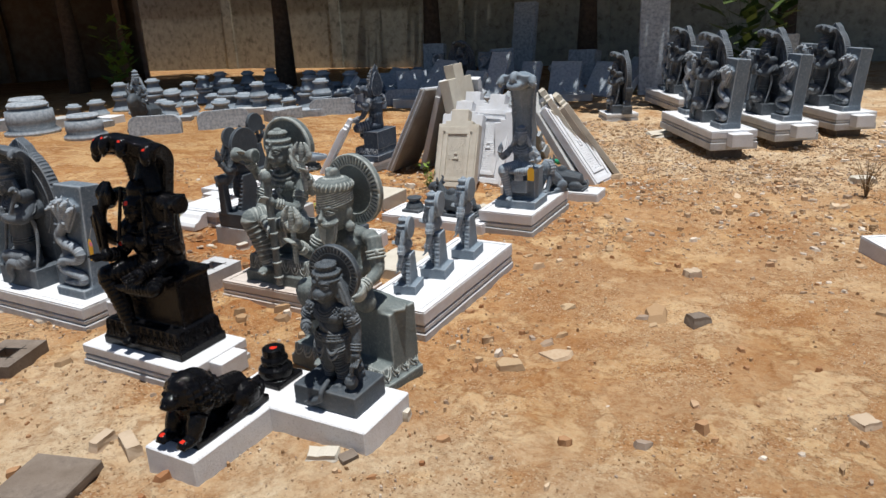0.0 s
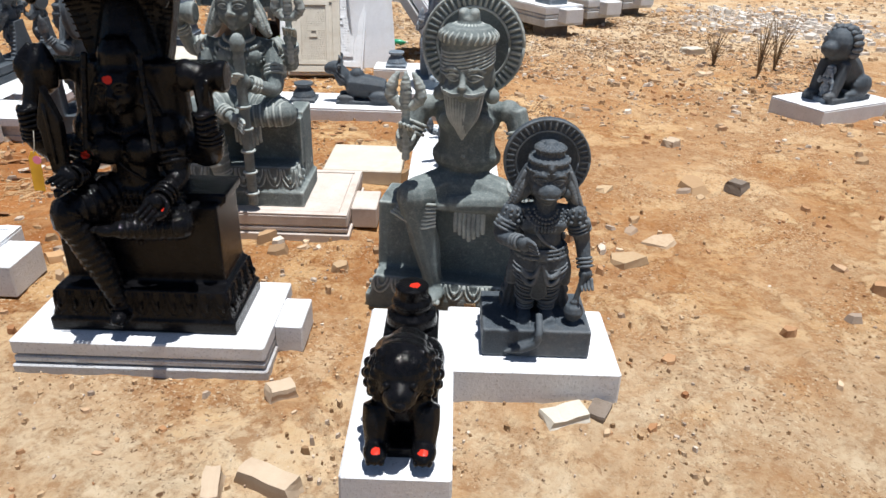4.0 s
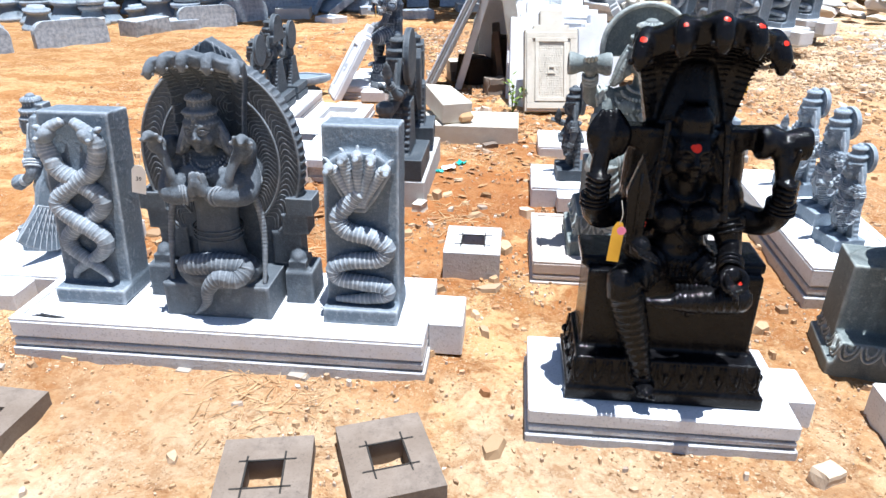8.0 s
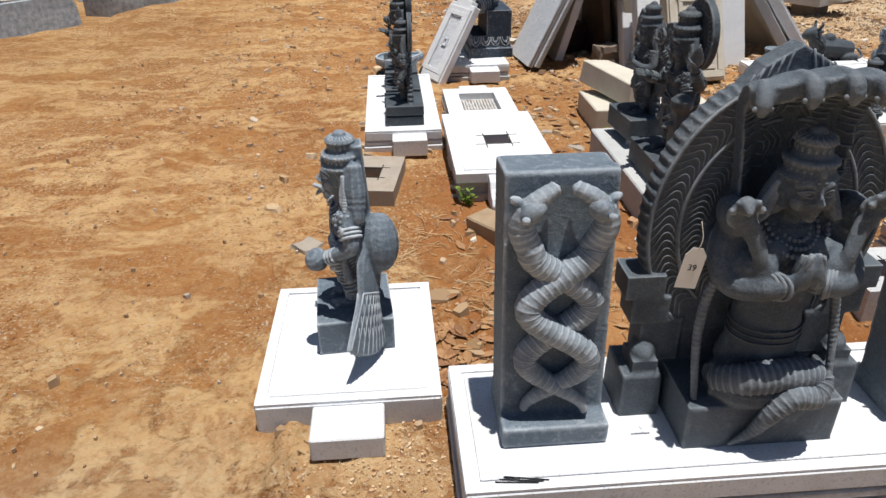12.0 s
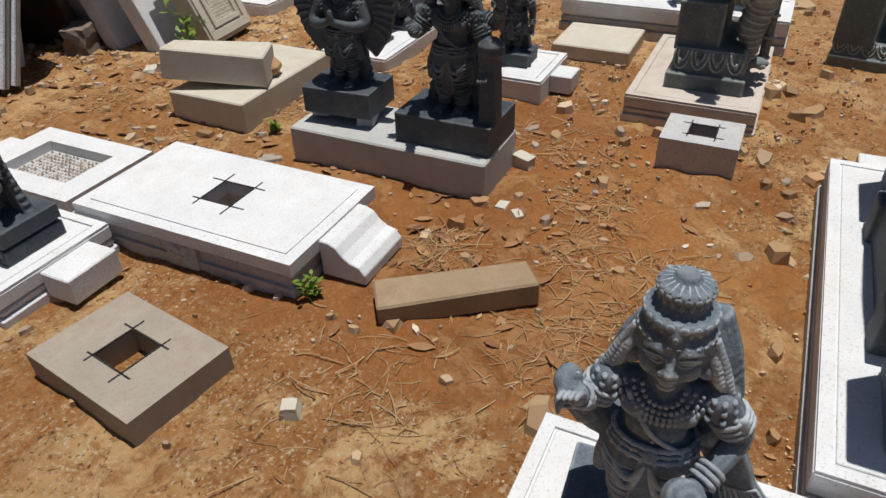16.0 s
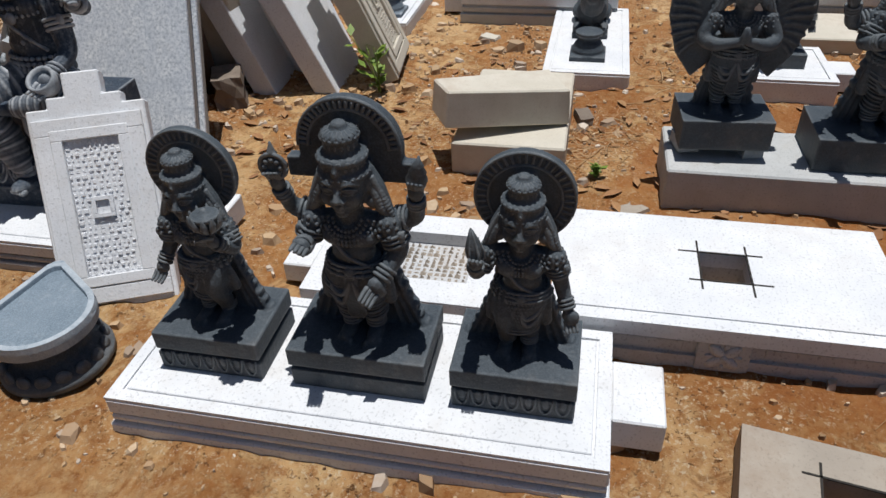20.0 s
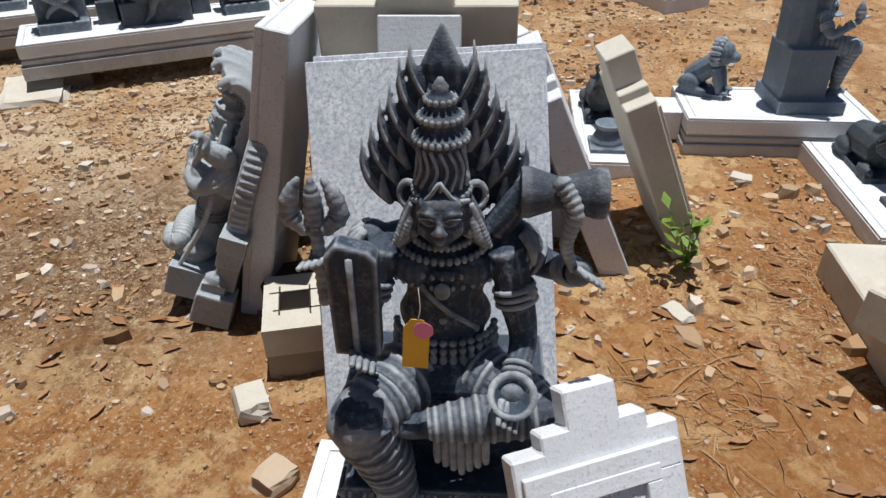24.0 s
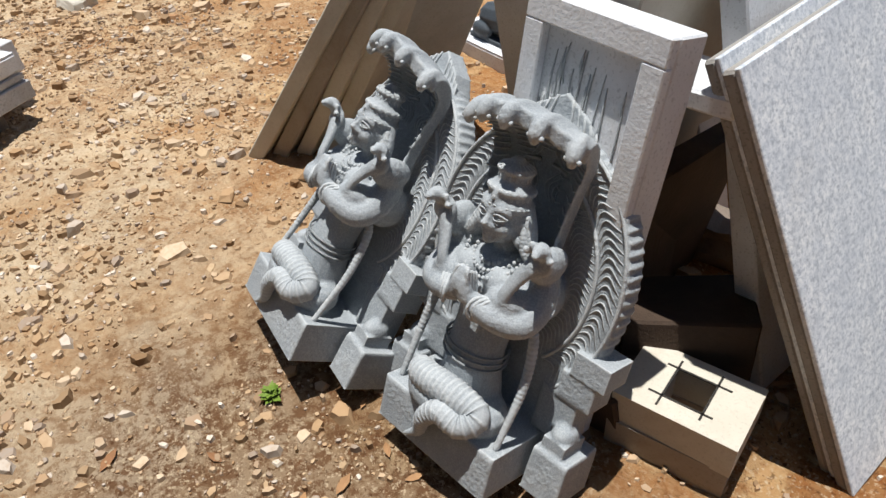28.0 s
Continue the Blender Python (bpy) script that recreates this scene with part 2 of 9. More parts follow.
def dirt_mat():
    """Red-brown earth: smooth packed ground, pale crumbly drifts over it, and a dustier, greyer part by the slab heap."""
    n = Nodes("red_earth")
    at = n.node("ShaderNodeSeparateXYZ", Vector=n.coord.outputs["Object"])
    wander = n.math("MULTIPLY", n.math("SUBTRACT", n.noise(0.7, 4), 0.5), 3.0)
    along = n.math("MULTIPLY", n.math("ADD", n.math("SUBTRACT", at.outputs["Y"], 6.0), wander), 0.7, True)
    across = n.math("MULTIPLY", n.math("ADD", at.outputs["X"], 4.1), 0.9, True)
    dusty = n.math("MULTIPLY", along, across)
    east = n.math("MULTIPLY", n.math("ADD", n.math("ADD", at.outputs["X"], 3.0), wander), 0.4, True)
    dusty = n.math("MAXIMUM", dusty, n.math("MULTIPLY", east, 0.36))
    south = n.math("MULTIPLY", n.math("SUBTRACT", 2.6, n.math("ADD", at.outputs["Y"], n.math("MULTIPLY", wander, 0.4))), 1.1, True)
    dusty = n.math("MAXIMUM", dusty, n.math("MULTIPLY", south, 0.95))
    dusty = n.math("MULTIPLY", dusty, n.ramp(n.noise(1.5, 7, 0.62, distortion=0.9), [(0.38, 0.3), (0.56, 1.0)]))
    soft = n.ramp(n.noise(1.1, 8, 0.6, distortion=0.6), [(0.36, 0.0), (0.62, 1.0)])
    worn = n.ramp(n.noise(2.6, 14, 0.68, distortion=0.4), [(0.5, 0.0), (0.535, 0.75), (0.63, 1.0)])
    worn = n.math("MULTIPLY", worn, n.ramp(n.noise(0.55, 3), [(0.36, 0.35), (0.58, 1.0)]))
    blown = n.ramp(n.noise(3.4, 8, 0.58, distortion=1.1, stretch=(35, 0.38)), [(0.5, 0.0), (0.57, 0.8), (0.7, 1.0)])
    open_yard = n.math("MULTIPLY", n.math("SUBTRACT", -4.9, at.outputs["X"]), 1.0, True)
    worn = n.math("MAXIMUM", worn, n.math("MULTIPLY", blown, open_yard))
    drift = n.math("MAXIMUM", worn, n.math("MULTIPLY", dusty, 0.5))
    gritty = n.ramp(n.noise(1.7, 4, 0.6, distortion=0.8), [(0.4, 0.12), (0.6, 1.0)])
    deep = n.mix(dusty, (0.2531, 0.0985, 0.02952), (0.3182, 0.202, 0.1071))
    middle = n.mix(dusty, (0.3832, 0.185, 0.06507), (0.4767, 0.34, 0.2034))
    dust = n.mix(dusty, (0.5427, 0.345, 0.1629), (0.6176, 0.483, 0.3258))
    c = n.mix(drift, n.mix(soft, deep, middle), dust)
    churned = n.math("MULTIPLY", n.ramp(n.noise(11, 7, 0.62, distortion=0.6), [(0.47, 0.0), (0.55, 0.85)]), n.ramp(n.noise(0.9, 3), [(0.35, 0.4), (0.6, 1.0)]))
    c = n.mix(churned, c, deep)
    # the open yard far from the path is deeper in colour
    yard = n.math("MULTIPLY", n.math("MULTIPLY", n.math("SUBTRACT", -5.3, at.outputs["X"]), 0.5, True), n.math("MULTIPLY", n.math("SUBTRACT", at.outputs["Y"], 4.4), 0.4, True))
    c = n.mix(n.math("MULTIPLY", yard, 0.6), c, n.mix(soft, (0.1872, 0.0837, 0.02646), (0.2807, 0.148, 0.05589)))
    # moist, freshly turned soil between the plinths
    moist = n.node("ShaderNodeVectorMath")
    moist.operation = "DISTANCE"
    n.tree.links.new(n.coord.outputs["Object"], moist.inputs[0])
    moist.inputs[1].default_value = (-4.0, 3.65, 0)
    moist = n.math("ADD", moist.outputs["Value"], n.math("MULTIPLY", n.math("SUBTRACT", n.noise(2.2, 9, 0.66, distortion=0.5), 0.5), 2.6))
    # damp trodden mud before the leaning statues
    near = n.node("ShaderNodeVectorMath")
    near.operation = "DISTANCE"
    n.tree.links.new(n.coord.outputs["Object"], near.inputs[0])
    near.inputs[1].default_value = (-3.25, 7.72, 0)
    mud = n.math("ADD", near.outputs["Value"], n.math("MULTIPLY", n.math("SUBTRACT", n.noise(3.5, 8, 0.7), 0.5), 1.1))
    c = n.mix(n.ramp(mud, [(0.35, 0.9), (0.85, 0.0)]), c, (0.128, 0.062, 0.0288))
    crumbs = n.ramp(n.noise(22, 10, 0.8), [(0.46, 0.0), (0.54, 1.0)])
    c = n.mix(n.math("MULTIPLY", crumbs, n.math("ADD", n.math("MULTIPLY", drift, 0.4), 0.2)), c, n.mix(dusty, (0.524, 0.364, 0.1827), (0.6363, 0.532, 0.3762)))
    c = n.mix(n.ramp(n.noise(7, 9, 0.72, distortion=1.5), [(0.6, 0.0), (0.67, 0.6)]), c, (0.1566, 0.0611, 0.02016))
    c = n.mix(n.math("MULTIPLY", gritty, n.ramp(n.noise(75, 5, 0.75), [(0.55, 0.0), (0.615, 0.95)])), c, (0.5614, 0.443, 0.2952))
    c = n.mix(n.math("MULTIPLY", gritty, n.ramp(n.noise(62, 5, 0.7, distortion=0.5), [(0.57, 0.0), (0.625, 0.9)])), c, (0.09279, 0.0397, 0.01575))
    c = n.mix(n.ramp(moist, [(0.9, 0.62), (2.1, 0.0)]), c, n.mix(soft, (0.22, 0.075, 0.022), (0.36, 0.145, 0.046)))
    h = n.math("ADD", n.noise(9, 10, 0.7), n.math("MULTIPLY", n.noise(45, 8, 0.8), 0.6))
    h = n.math("ADD", h, n.math("MULTIPLY", drift, 0.35))
    h = n.math("ADD", h, n.math("MULTIPLY", n.noise(4.5, 6, 0.6, distortion=0.7), 0.8))
    return n.done(c, 0.95, n.bump(h, 0.85, 0.022), 0.1)


def plain(name, a, b, scale=20, rough=0.8, relief=0.2, spec=0.3):
    n = Nodes(name)
    c = n.mix(n.ramp(n.noise(scale, 5), [(0.3, 0.0), (0.7, 1.0)]), a, b)
    return n.done(c, rough, n.bump(n.noise(scale * 6, 4), relief, 0.004), spec)


def per_piece(name, tones, rough=0.9, scale=60):
    """For joined litter: each island takes its own tone."""
    n = Nodes(name)
    rnd = n.node("ShaderNodeNewGeometry").outputs["Random Per Island"]
    step = 1 / max(1, len(tones) - 1)
    c = n.ramp(rnd, [(i * step, t) for i, t in enumerate(tones)])
    c = n.mix(n.ramp(n.noise(scale, 4), [(0.4, 0.0), (0.75, 0.45)]), c, tones[0])
    return n.done(c, rough, n.bump(n.noise(scale * 2, 4), 0.3, 0.003), 0.2)


GRANITE = granite_mat()
DIRT = dirt_mat()
PAPER_Y = plain("yellow_card", (0.75, 0.42, 0.03), (0.85, 0.52, 0.05), 12, 0.6)
PAPER_W = plain("white_card", (0.66, 0.63, 0.58), (0.74, 0.71, 0.66), 12, 0.6)
PINK = plain("pink_sticker", (0.8, 0.2, 0.35), (0.85, 0.3, 0.45), 12, 0.5)
INK = plain("black_ink", (0.01, 0.01, 0.012), (0.02, 0.02, 0.02), 30, 0.6)
STRING = plain("cotton_string", (0.5, 0.45, 0.38), (0.6, 0.55, 0.48), 60, 0.9)
LEAF = plain("green_leaf", (0.1, 0.17, 0.02), (0.2, 0.28, 0.04), 30, 0.5)
DRYLEAF = per_piece("dry_leaves", [(0.2, 0.1, 0.05), (0.33, 0.17, 0.08), (0.42, 0.25, 0.12), (0.28, 0.15, 0.08)])
STRAW = per_piece("dry_straw", [(0.52, 0.34, 0.17), (0.66, 0.48, 0.28), (0.36, 0.2, 0.09), (0.58, 0.4, 0.22)])
CHIPS = per_piece("stone_chips", [(0.33, 0.2, 0.1), (0.5, 0.37, 0.23), (0.2, 0.12, 0.06), (0.6, 0.47, 0.33), (0.4, 0.26, 0.14), (0.3, 0.24, 0.19), (0.7, 0.62, 0.52)])
RUBBLE = block("rubble_stone", (0.42, 0.32, 0.22), (0.55, 0.45, 0.34), (0.3, 0.15, 0.07), 0.5)
REDSTONE = block("ochre_stone", (0.42, 0.25, 0.12), (0.5, 0.33, 0.18), (0.22, 0.09, 0.04), 0.5)
BARK = plain("dark_bark", (0.05, 0.035, 0.025), (0.1, 0.07, 0.05), 14, 0.95, 0.8)
CANOPY = plain("tree_leaf", (0.04, 0.07, 0.015), (0.09, 0.13, 0.03), 6, 0.6)
PLASTER = block("mouldy_plaster", (0.3, 0.295, 0.25), (0.5, 0.49, 0.42), (0.05, 0.05, 0.035), 0.95)
TIN = plain("rusted_roof_sheet", (0.09, 0.06, 0.045), (0.16, 0.13, 0.11), 4, 0.7)
WOOD = plain("old_timber", (0.1, 0.06, 0.035), (0.17, 0.11, 0.07), 9, 0.9, 0.5)
BOTTLE = plain("green_plastic", (0.02, 0.25, 0.14), (0.05, 0.4, 0.22), 8, 0.25)


# ---- mesh tools ----
def mesh_of(name, verts, faces, material=None, smooth=False):
    me = bpy.data.meshes.new(name)
    me.from_pydata([tuple(v) for v in verts], [], faces)
    if material:
        me.materials.append(material)
    if smooth:
        me.polygons.foreach_set("use_smooth", [True] * len(me.polygons))
    me.update()
    return me


def part(name, bm, material, parent, label=""):
    """Links a bmesh, or a mesh, as one object under a thing or a part."""
    if isinstance(bm, bmesh.types.BMesh):
        me = bpy.data.meshes.new(name)
        bm.to_mesh(me)
        bm.free()
    else:
        me = bm
    if material and not me.materials:
        me.materials.append(material)
    ob = new(name, me)
    ob.parent = parent
    return tagged(ob, label)


def thing(name, m, label, category, group=""):
    """An Empty at a thing's base, that takes its parts."""
    return tagged_at(new(name), m, label, category, group)


def tagged_at(ob, m, label, category, group=""):
    ob.matrix_basis = m
    return tagged(ob, label, category, group)


def box_bm(x0, x1, y0, y1, z0, z1, bevel=0.004, top=1.0, wobble=0.0):
    bm = bmesh.new()
    bmesh.ops.create_cube(bm, size=1)
    cx, cy = (x0 + x1) / 2, (y0 + y1) / 2
    for v in bm.verts:
        k = top if v.co.z > 0 else 1.0
        v.co = Vector((cx + v.co.x * (x1 - x0) * k, cy + v.co.y * (y1 - y0) * k, z0 + (v.co.z + 0.5) * (z1 - z0)))
        if wobble:
            v.co += Vector([random.uniform(-wobble, wobble) for _ in range(3)])
    if bevel:
        bmesh.ops.bevel(bm, geom=bm.edges[:], offset=bevel, segments=1, affect="EDGES", profile=0.5)
    return bm


def holed_plate(x0, x1, y0, y1, z0, z1, hx0, hx1, hy0, hy1, bevel=0.003):
    """A plate with a square hole right through it."""
    bm = bmesh.new()
    rings = []
    for z in (z0, z1):
        outer = [bm.verts.new((x, y, z)) for x, y in ((x0, y0), (x1, y0), (x1, y1), (x0, y1))]
        inner = [bm.verts.new((x, y, z)) for x, y in ((hx0, hy0), (hx1, hy0), (hx1, hy1), (hx0, hy1))]
        rings.append((outer, inner))
    (ob, ib), (ot, it) = rings
    for i in range(4):
        j = (i + 1) % 4
        bm.faces.new((ot[i], ot[j], it[j], it[i]))
        bm.faces.new((ob[j], ob[i], ib[i], ib[j]))
        bm.faces.new((ob[i], ob[j], ot[j], ot[i]))
        bm.faces.new((ib[j], ib[i], it[i], it[j]))
    bmesh.ops.bevel(bm, geom=[e for e in bm.edges if len(e.link_faces) == 2 and e.calc_face_angle(0) > 0.5], offset=bevel, segments=1, affect="EDGES")
    return bm


def prism_bm(outline, y0, y1, bevel=0.003):
    """An outline in x and z, given thickness along y."""
    bm = bmesh.new()
    a = [bm.verts.new((x, y0, z)) for x, z in outline]
    b = [bm.verts.new((x, y1, z)) for x, z in outline]
    bm.faces.new(a)
    bm.faces.new(b[::-1])
    for i in range(len(a)):
        j = (i + 1) % len(a)
        bm.faces.new((a[j], a[i], b[i], b[j]))
    bmesh.ops.recalc_face_normals(bm, faces=bm.faces[:])
    if bevel:
        bmesh.ops.bevel(bm, geom=[e for e in bm.edges if e.calc_face_angle(0) > 0.5], offset=bevel, segments=1, affect="EDGES")
    return bm


def lathe_bm(profile, seg=28, squash=1.0):
    bm = bmesh.new()
    rows = []
    for r, z in profile:
        rows.append([bm.verts.new((r * math.cos(2 * math.pi * i / seg), squash * r * math.sin(2 * math.pi * i / seg), z)) for i in range(seg)])
    for a, b in zip(rows, rows[1:]):
        for i in range(seg):
            j = (i + 1) % seg
            bm.faces.new((a[i], a[j], b[j], b[i]))
    bm.faces.new(rows[0][::-1])
    bm.faces.new(rows[-1])
    for f in bm.faces:
        f.smooth = len(f.verts) == 4
    return bm


def sphere_shape(seg=14, rings=9):
    v, f = [(0, 0, 1)], []
    for i in range(1, rings):
        a = math.pi * i / rings
        v += [(math.sin(a) * math.cos(2 * math.pi * k / seg), math.sin(a) * math.sin(2 * math.pi * k / seg), math.cos(a)) for k in range(seg)]
    v.append((0, 0, -1))
    for k in range(seg):
        n = (k + 1) % seg
        f.append((0, 1 + k, 1 + n))
        for i in range(rings - 2):
            a, b = 1 + i * seg, 1 + (i + 1) * seg
            f.append((a + k, b + k, b + n, a + n))
        a = 1 + (rings - 2) * seg
        f.append((a + k, len(v) - 1, a + n))
    return np.array(v), f


BALL = sphere_shape()


def spline(points, n):
    """Points along a smooth curve through the given points."""
    p = np.array(points, float)
    p = np.vstack([2 * p[0] - p[1], p, 2 * p[-1] - p[-2]])
    out = []
    for t in np.linspace(0, len(points) - 1, n):
        i = min(int(t), len(points) - 2)
        u = t - i
        a, b, c, d = p[i : i + 4]
        out.append(0.5 * (2 * b + (c - a) * u + (2 * a - 5 * b + 4 * c - d) * u * u + (3 * b - a - 3 * c + d) * u ** 3))
    return np.array(out)


class Sculpt:
    """Builds one statue: soft masses are fused into one skin, crisp carving is laid on it. It faces -y, z is up."""

    def __init__(self):
        self.soft, self.crisp, self.at = [[], []], [[], []], Matrix()

    def add(self, v, f, crisp=False):
        vs, fs = self.crisp if crisp else self.soft
        m = np.array(self.at)
        v = np.asarray(v) @ m[:3, :3].T + m[:3, 3]
        k = len(vs)
        flip = self.at.determinant() < 0
        vs.extend(map(tuple, v))
        fs.extend(tuple(i + k for i in (face[::-1] if flip else face)) for face in f)

    def ell(self, c, r, turn=(0, 0, 0), crisp=False):
        r = (r, r, r) if not hasattr(r, "__len__") else r
        m = np.array(Euler([radians(a) for a in turn]).to_matrix())
        self.add((BALL[0] * np.array(r)) @ m.T + np.array(c), BALL[1], crisp)

    def box(self, c, size, turn=(0, 0, 0), top=(1, 1), crisp=False):
        v = []
        for z in (-1, 1):
            kx, ky = top if z > 0 else (1, 1)
            v += [(-kx, -ky, z), (kx, -ky, z), (kx, ky, z), (-kx, ky, z)]
        m = np.array(Euler([radians(a) for a in turn]).to_matrix())
        v = (np.array(v) * np.array(size) / 2) @ m.T + np.array(c)
        self.add(v, [(3, 2, 1, 0), (4, 5, 6, 7), (0, 1, 5, 4), (1, 2, 6, 5), (2, 3, 7, 6), (3, 0, 4, 7)], crisp)

    def tube(self, points, radii, seg=10, n=None, rib=0.0, pitch=0.016, crisp=False, flat=1.0):
        """A round limb or snake along the points; rib: how far its rings stand out."""
        n = n or max(4, 3 * len(points))
        c = spline(points, n) if len(points) > 2 else np.linspace(points[0], points[1], n)
        radii = [radii] * 2 if not hasattr(radii, "__len__") else radii
        r = np.interp(np.linspace(0, 1, n), np.linspace(0, 1, len(radii)), radii)
        t = np.gradient(c, axis=0)
        t /= np.linalg.norm(t, axis=1)[:, None] + 1e-9
        if rib:
            s = np.concatenate([[0], np.cumsum(np.linalg.norm(np.diff(c, axis=0), axis=1))])
            r = r * (1 + 1.3 * rib * np.exp(-((((s / pitch) % 1) - 0.5) / 0.16) ** 2))
        side = np.cross(t[0], (0.3, 1, 0.2))
        side /= np.linalg.norm(side)
        v, f = [c[0] - t[0] * r[0] * 0.5], []
        ang = 2 * np.pi * np.arange(seg) / seg
        for i in range(n):
            side = side - t[i] * (side @ t[i])
            side /= np.linalg.norm(side) + 1e-9
            up = np.cross(t[i], side)
            v.extend(c[i] + r[i] * (np.cos(a) * side + flat * np.sin(a) * up) for a in ang)
        v.append(c[-1] + t[-1] * r[-1] * 0.5)
        for k in range(seg):
            m = (k + 1) % seg
            f.append((0, 1 + m, 1 + k))
            for i in range(n - 1):
                a, b = 1 + i * seg, 1 + (i + 1) * seg
                f.append((a + k, a + m, b + m, b + k))
            a = 1 + (n - 1) * seg
            f.append((a + k, a + m, len(v) - 1))
        self.add(v, f, crisp)

    def limb(self, a, b, ra, rb, bulge=1.12):
        self.tube([a, b], [ra, (ra + rb) / 2 * bulge, rb], n=6)
        self.ell(b, rb)

    def ring(self, c, big, small, turn=(0, 0, 0), seg=24, crisp=False, squash=1.0, span=(0, 360)):
        m = np.array(Euler([radians(a) for a in turn]).to_matrix())
        a = np.radians(np.linspace(span[0], span[1], seg))
        p = np.stack([big * np.cos(a), squash * big * np.sin(a), 0 * a], 1) @ m.T + np.array(c)
        self.tube(list(p), small, seg=6, n=seg, crisp=crisp)

    def lathe(self, c, profile, seg=20, turn=(0, 0, 0), crisp=False):
        m = np.array(Euler([radians(a) for a in turn]).to_matrix())
        v, f, n = [], [], len(profile)
        for r, z in profile:
            v += [(r * math.cos(2 * math.pi * k / seg), r * math.sin(2 * math.pi * k / seg), z) for k in range(seg)]
        for i in range(n - 1):
            for k in range(seg):
                j = (k + 1) % seg
                f.append((i * seg + k, i * seg + j, (i + 1) * seg + j, (i + 1) * seg + k))
        f.append(tuple(range(seg))[::-1])
        f.append(tuple((n - 1) * seg + k for k in range(seg)))
        self.add(np.array(v) @ m.T + np.array(c), f, crisp)

    def plate(self, outline, y0, y1, crisp=False):
        """An outline in x and z, given thickness along y (convex, or star-shaped about its mean)."""
        o = np.array(outline, float)
        n = len(o)
        mid = o.mean(0)
        v = [(mid[0], y0, mid[1])] + [(x, y0, z) for x, z in o] + [(mid[0], y1, mid[1])] + [(x, y1, z) for x, z in o]
        f = []
        for i in range(n):
            j = (i + 1) % n
            f += [(0, 1 + i, 1 + j), (n + 1, n + 2 + j, n + 2 + i), (1 + j, 1 + i, n + 2 + i, n + 2 + j)]
        self.add(v, f, crisp)

    def finish(self, name, material, m, label, category, voxel=0.007, group="", smooth=2):
        verts, faces = [], []
        if self.soft[0]:
            tmp = new("clay", mesh_of("clay", *self.soft))
            mod = tmp.modifiers.new("fuse", "REMESH")
            mod.mode, mod.voxel_size, mod.adaptivity = "VOXEL", voxel, 0.0
            if smooth:
                sm = tmp.modifiers.new("soften", "SMOOTH")
                sm.factor, sm.iterations = 0.5, smooth
            me = bpy.data.meshes.new_from_object(tmp.evaluated_get(bpy.context.evaluated_depsgraph_get()))
            old = tmp.data
            bpy.data.objects.remove(tmp)
            bpy.data.meshes.remove(old)
            verts = [v.co[:] for v in me.vertices]
            faces = [tuple(p.vertices) for p in me.polygons]
            bpy.data.meshes.remove(me)
        k = len(verts)
        verts = verts + self.crisp[0]
        faces = faces + [tuple(i + k for i in f) for f in self.crisp[1]]
        ob = new(name, mesh_of(name, verts, faces, material, True))
        return tagged_at(ob, m, label, category, group)


# ---- the ground ----
PRINT = ((-5.37, 2.335), (-5.545, 2.31), (-5.53, 2.02))
BANK = ((-5.34, 2.57), (-5.37, 2.32), (-5.36, 2.12), (-5.31, 1.95))


def off_line(x, y, a, b):
    """How far a place on the ground lies from the stretch between two others."""
    dx, dy = b[0] - a[0], b[1] - a[1]
    t = max(0.0, min(1.0, ((x - a[0]) * dx + (y - a[1]) * dy) / (dx * dx + dy * dy)))
    return math.hypot(x - a[0] - t * dx, y - a[1] - t * dy)


def ground_z(x, y):
    """Gentle unevenness; flat to a centimetre where things stand."""
    far = max(0.0, math.hypot(x + 3.5, y - 4.5) - 8) / 30
    z = 0.008 * noise.noise((x * 1.1, y * 1.1, 0)) + 0.012 * noise.noise((x * 4.3, y * 4.3, 3)) + 0.01 * noise.noise((x * 11, y * 11, 7)) + 0.0075 * noise.noise((x * 23, y * 23, 1))
    # trodden ridges and heaped crumbs
    z += 0.03 * max(0.0, noise.noise((x * 2.3, y * 2.3, 8)) - 0.12) + 0.022 * max(0.0, noise.noise((x * 6.1, y * 6.1, 12)) - 0.2)
    if -5.8 < x < -5.1 and 1.7 < y < 2.75:
        # the print of a lifted slab: a sharp groove round it, and a blown ridge beside
        jag = 0.012 * noise.noise((x * 16, y * 16, 4))
        cut = min(off_line(x, y, a, b) for a, b in zip(PRINT, PRINT[1:])) + jag
        z -= 0.04 * math.exp(-((cut / 0.009) ** 4))
        bank = min(off_line(x, y, a, b) for a, b in zip(BANK, BANK[1:])) + jag
        z += 0.035 * math.exp(-((bank / 0.032) ** 2))
    return z + 0.3 * min(far, 1) * noise.noise((x * 0.15, y * 0.15, 5))


def spread(lo, hi, step, reach):
    inner = list(np.arange(lo, hi, step))
    out, d, a, b = [], step, lo, hi
    while hi - lo and b < reach:
        d *= 1.22
        a, b = a - d, b + d
        out.append((a, b))
    return [p[0] for p in out[::-1]] + inner + [p[1] for p in out]


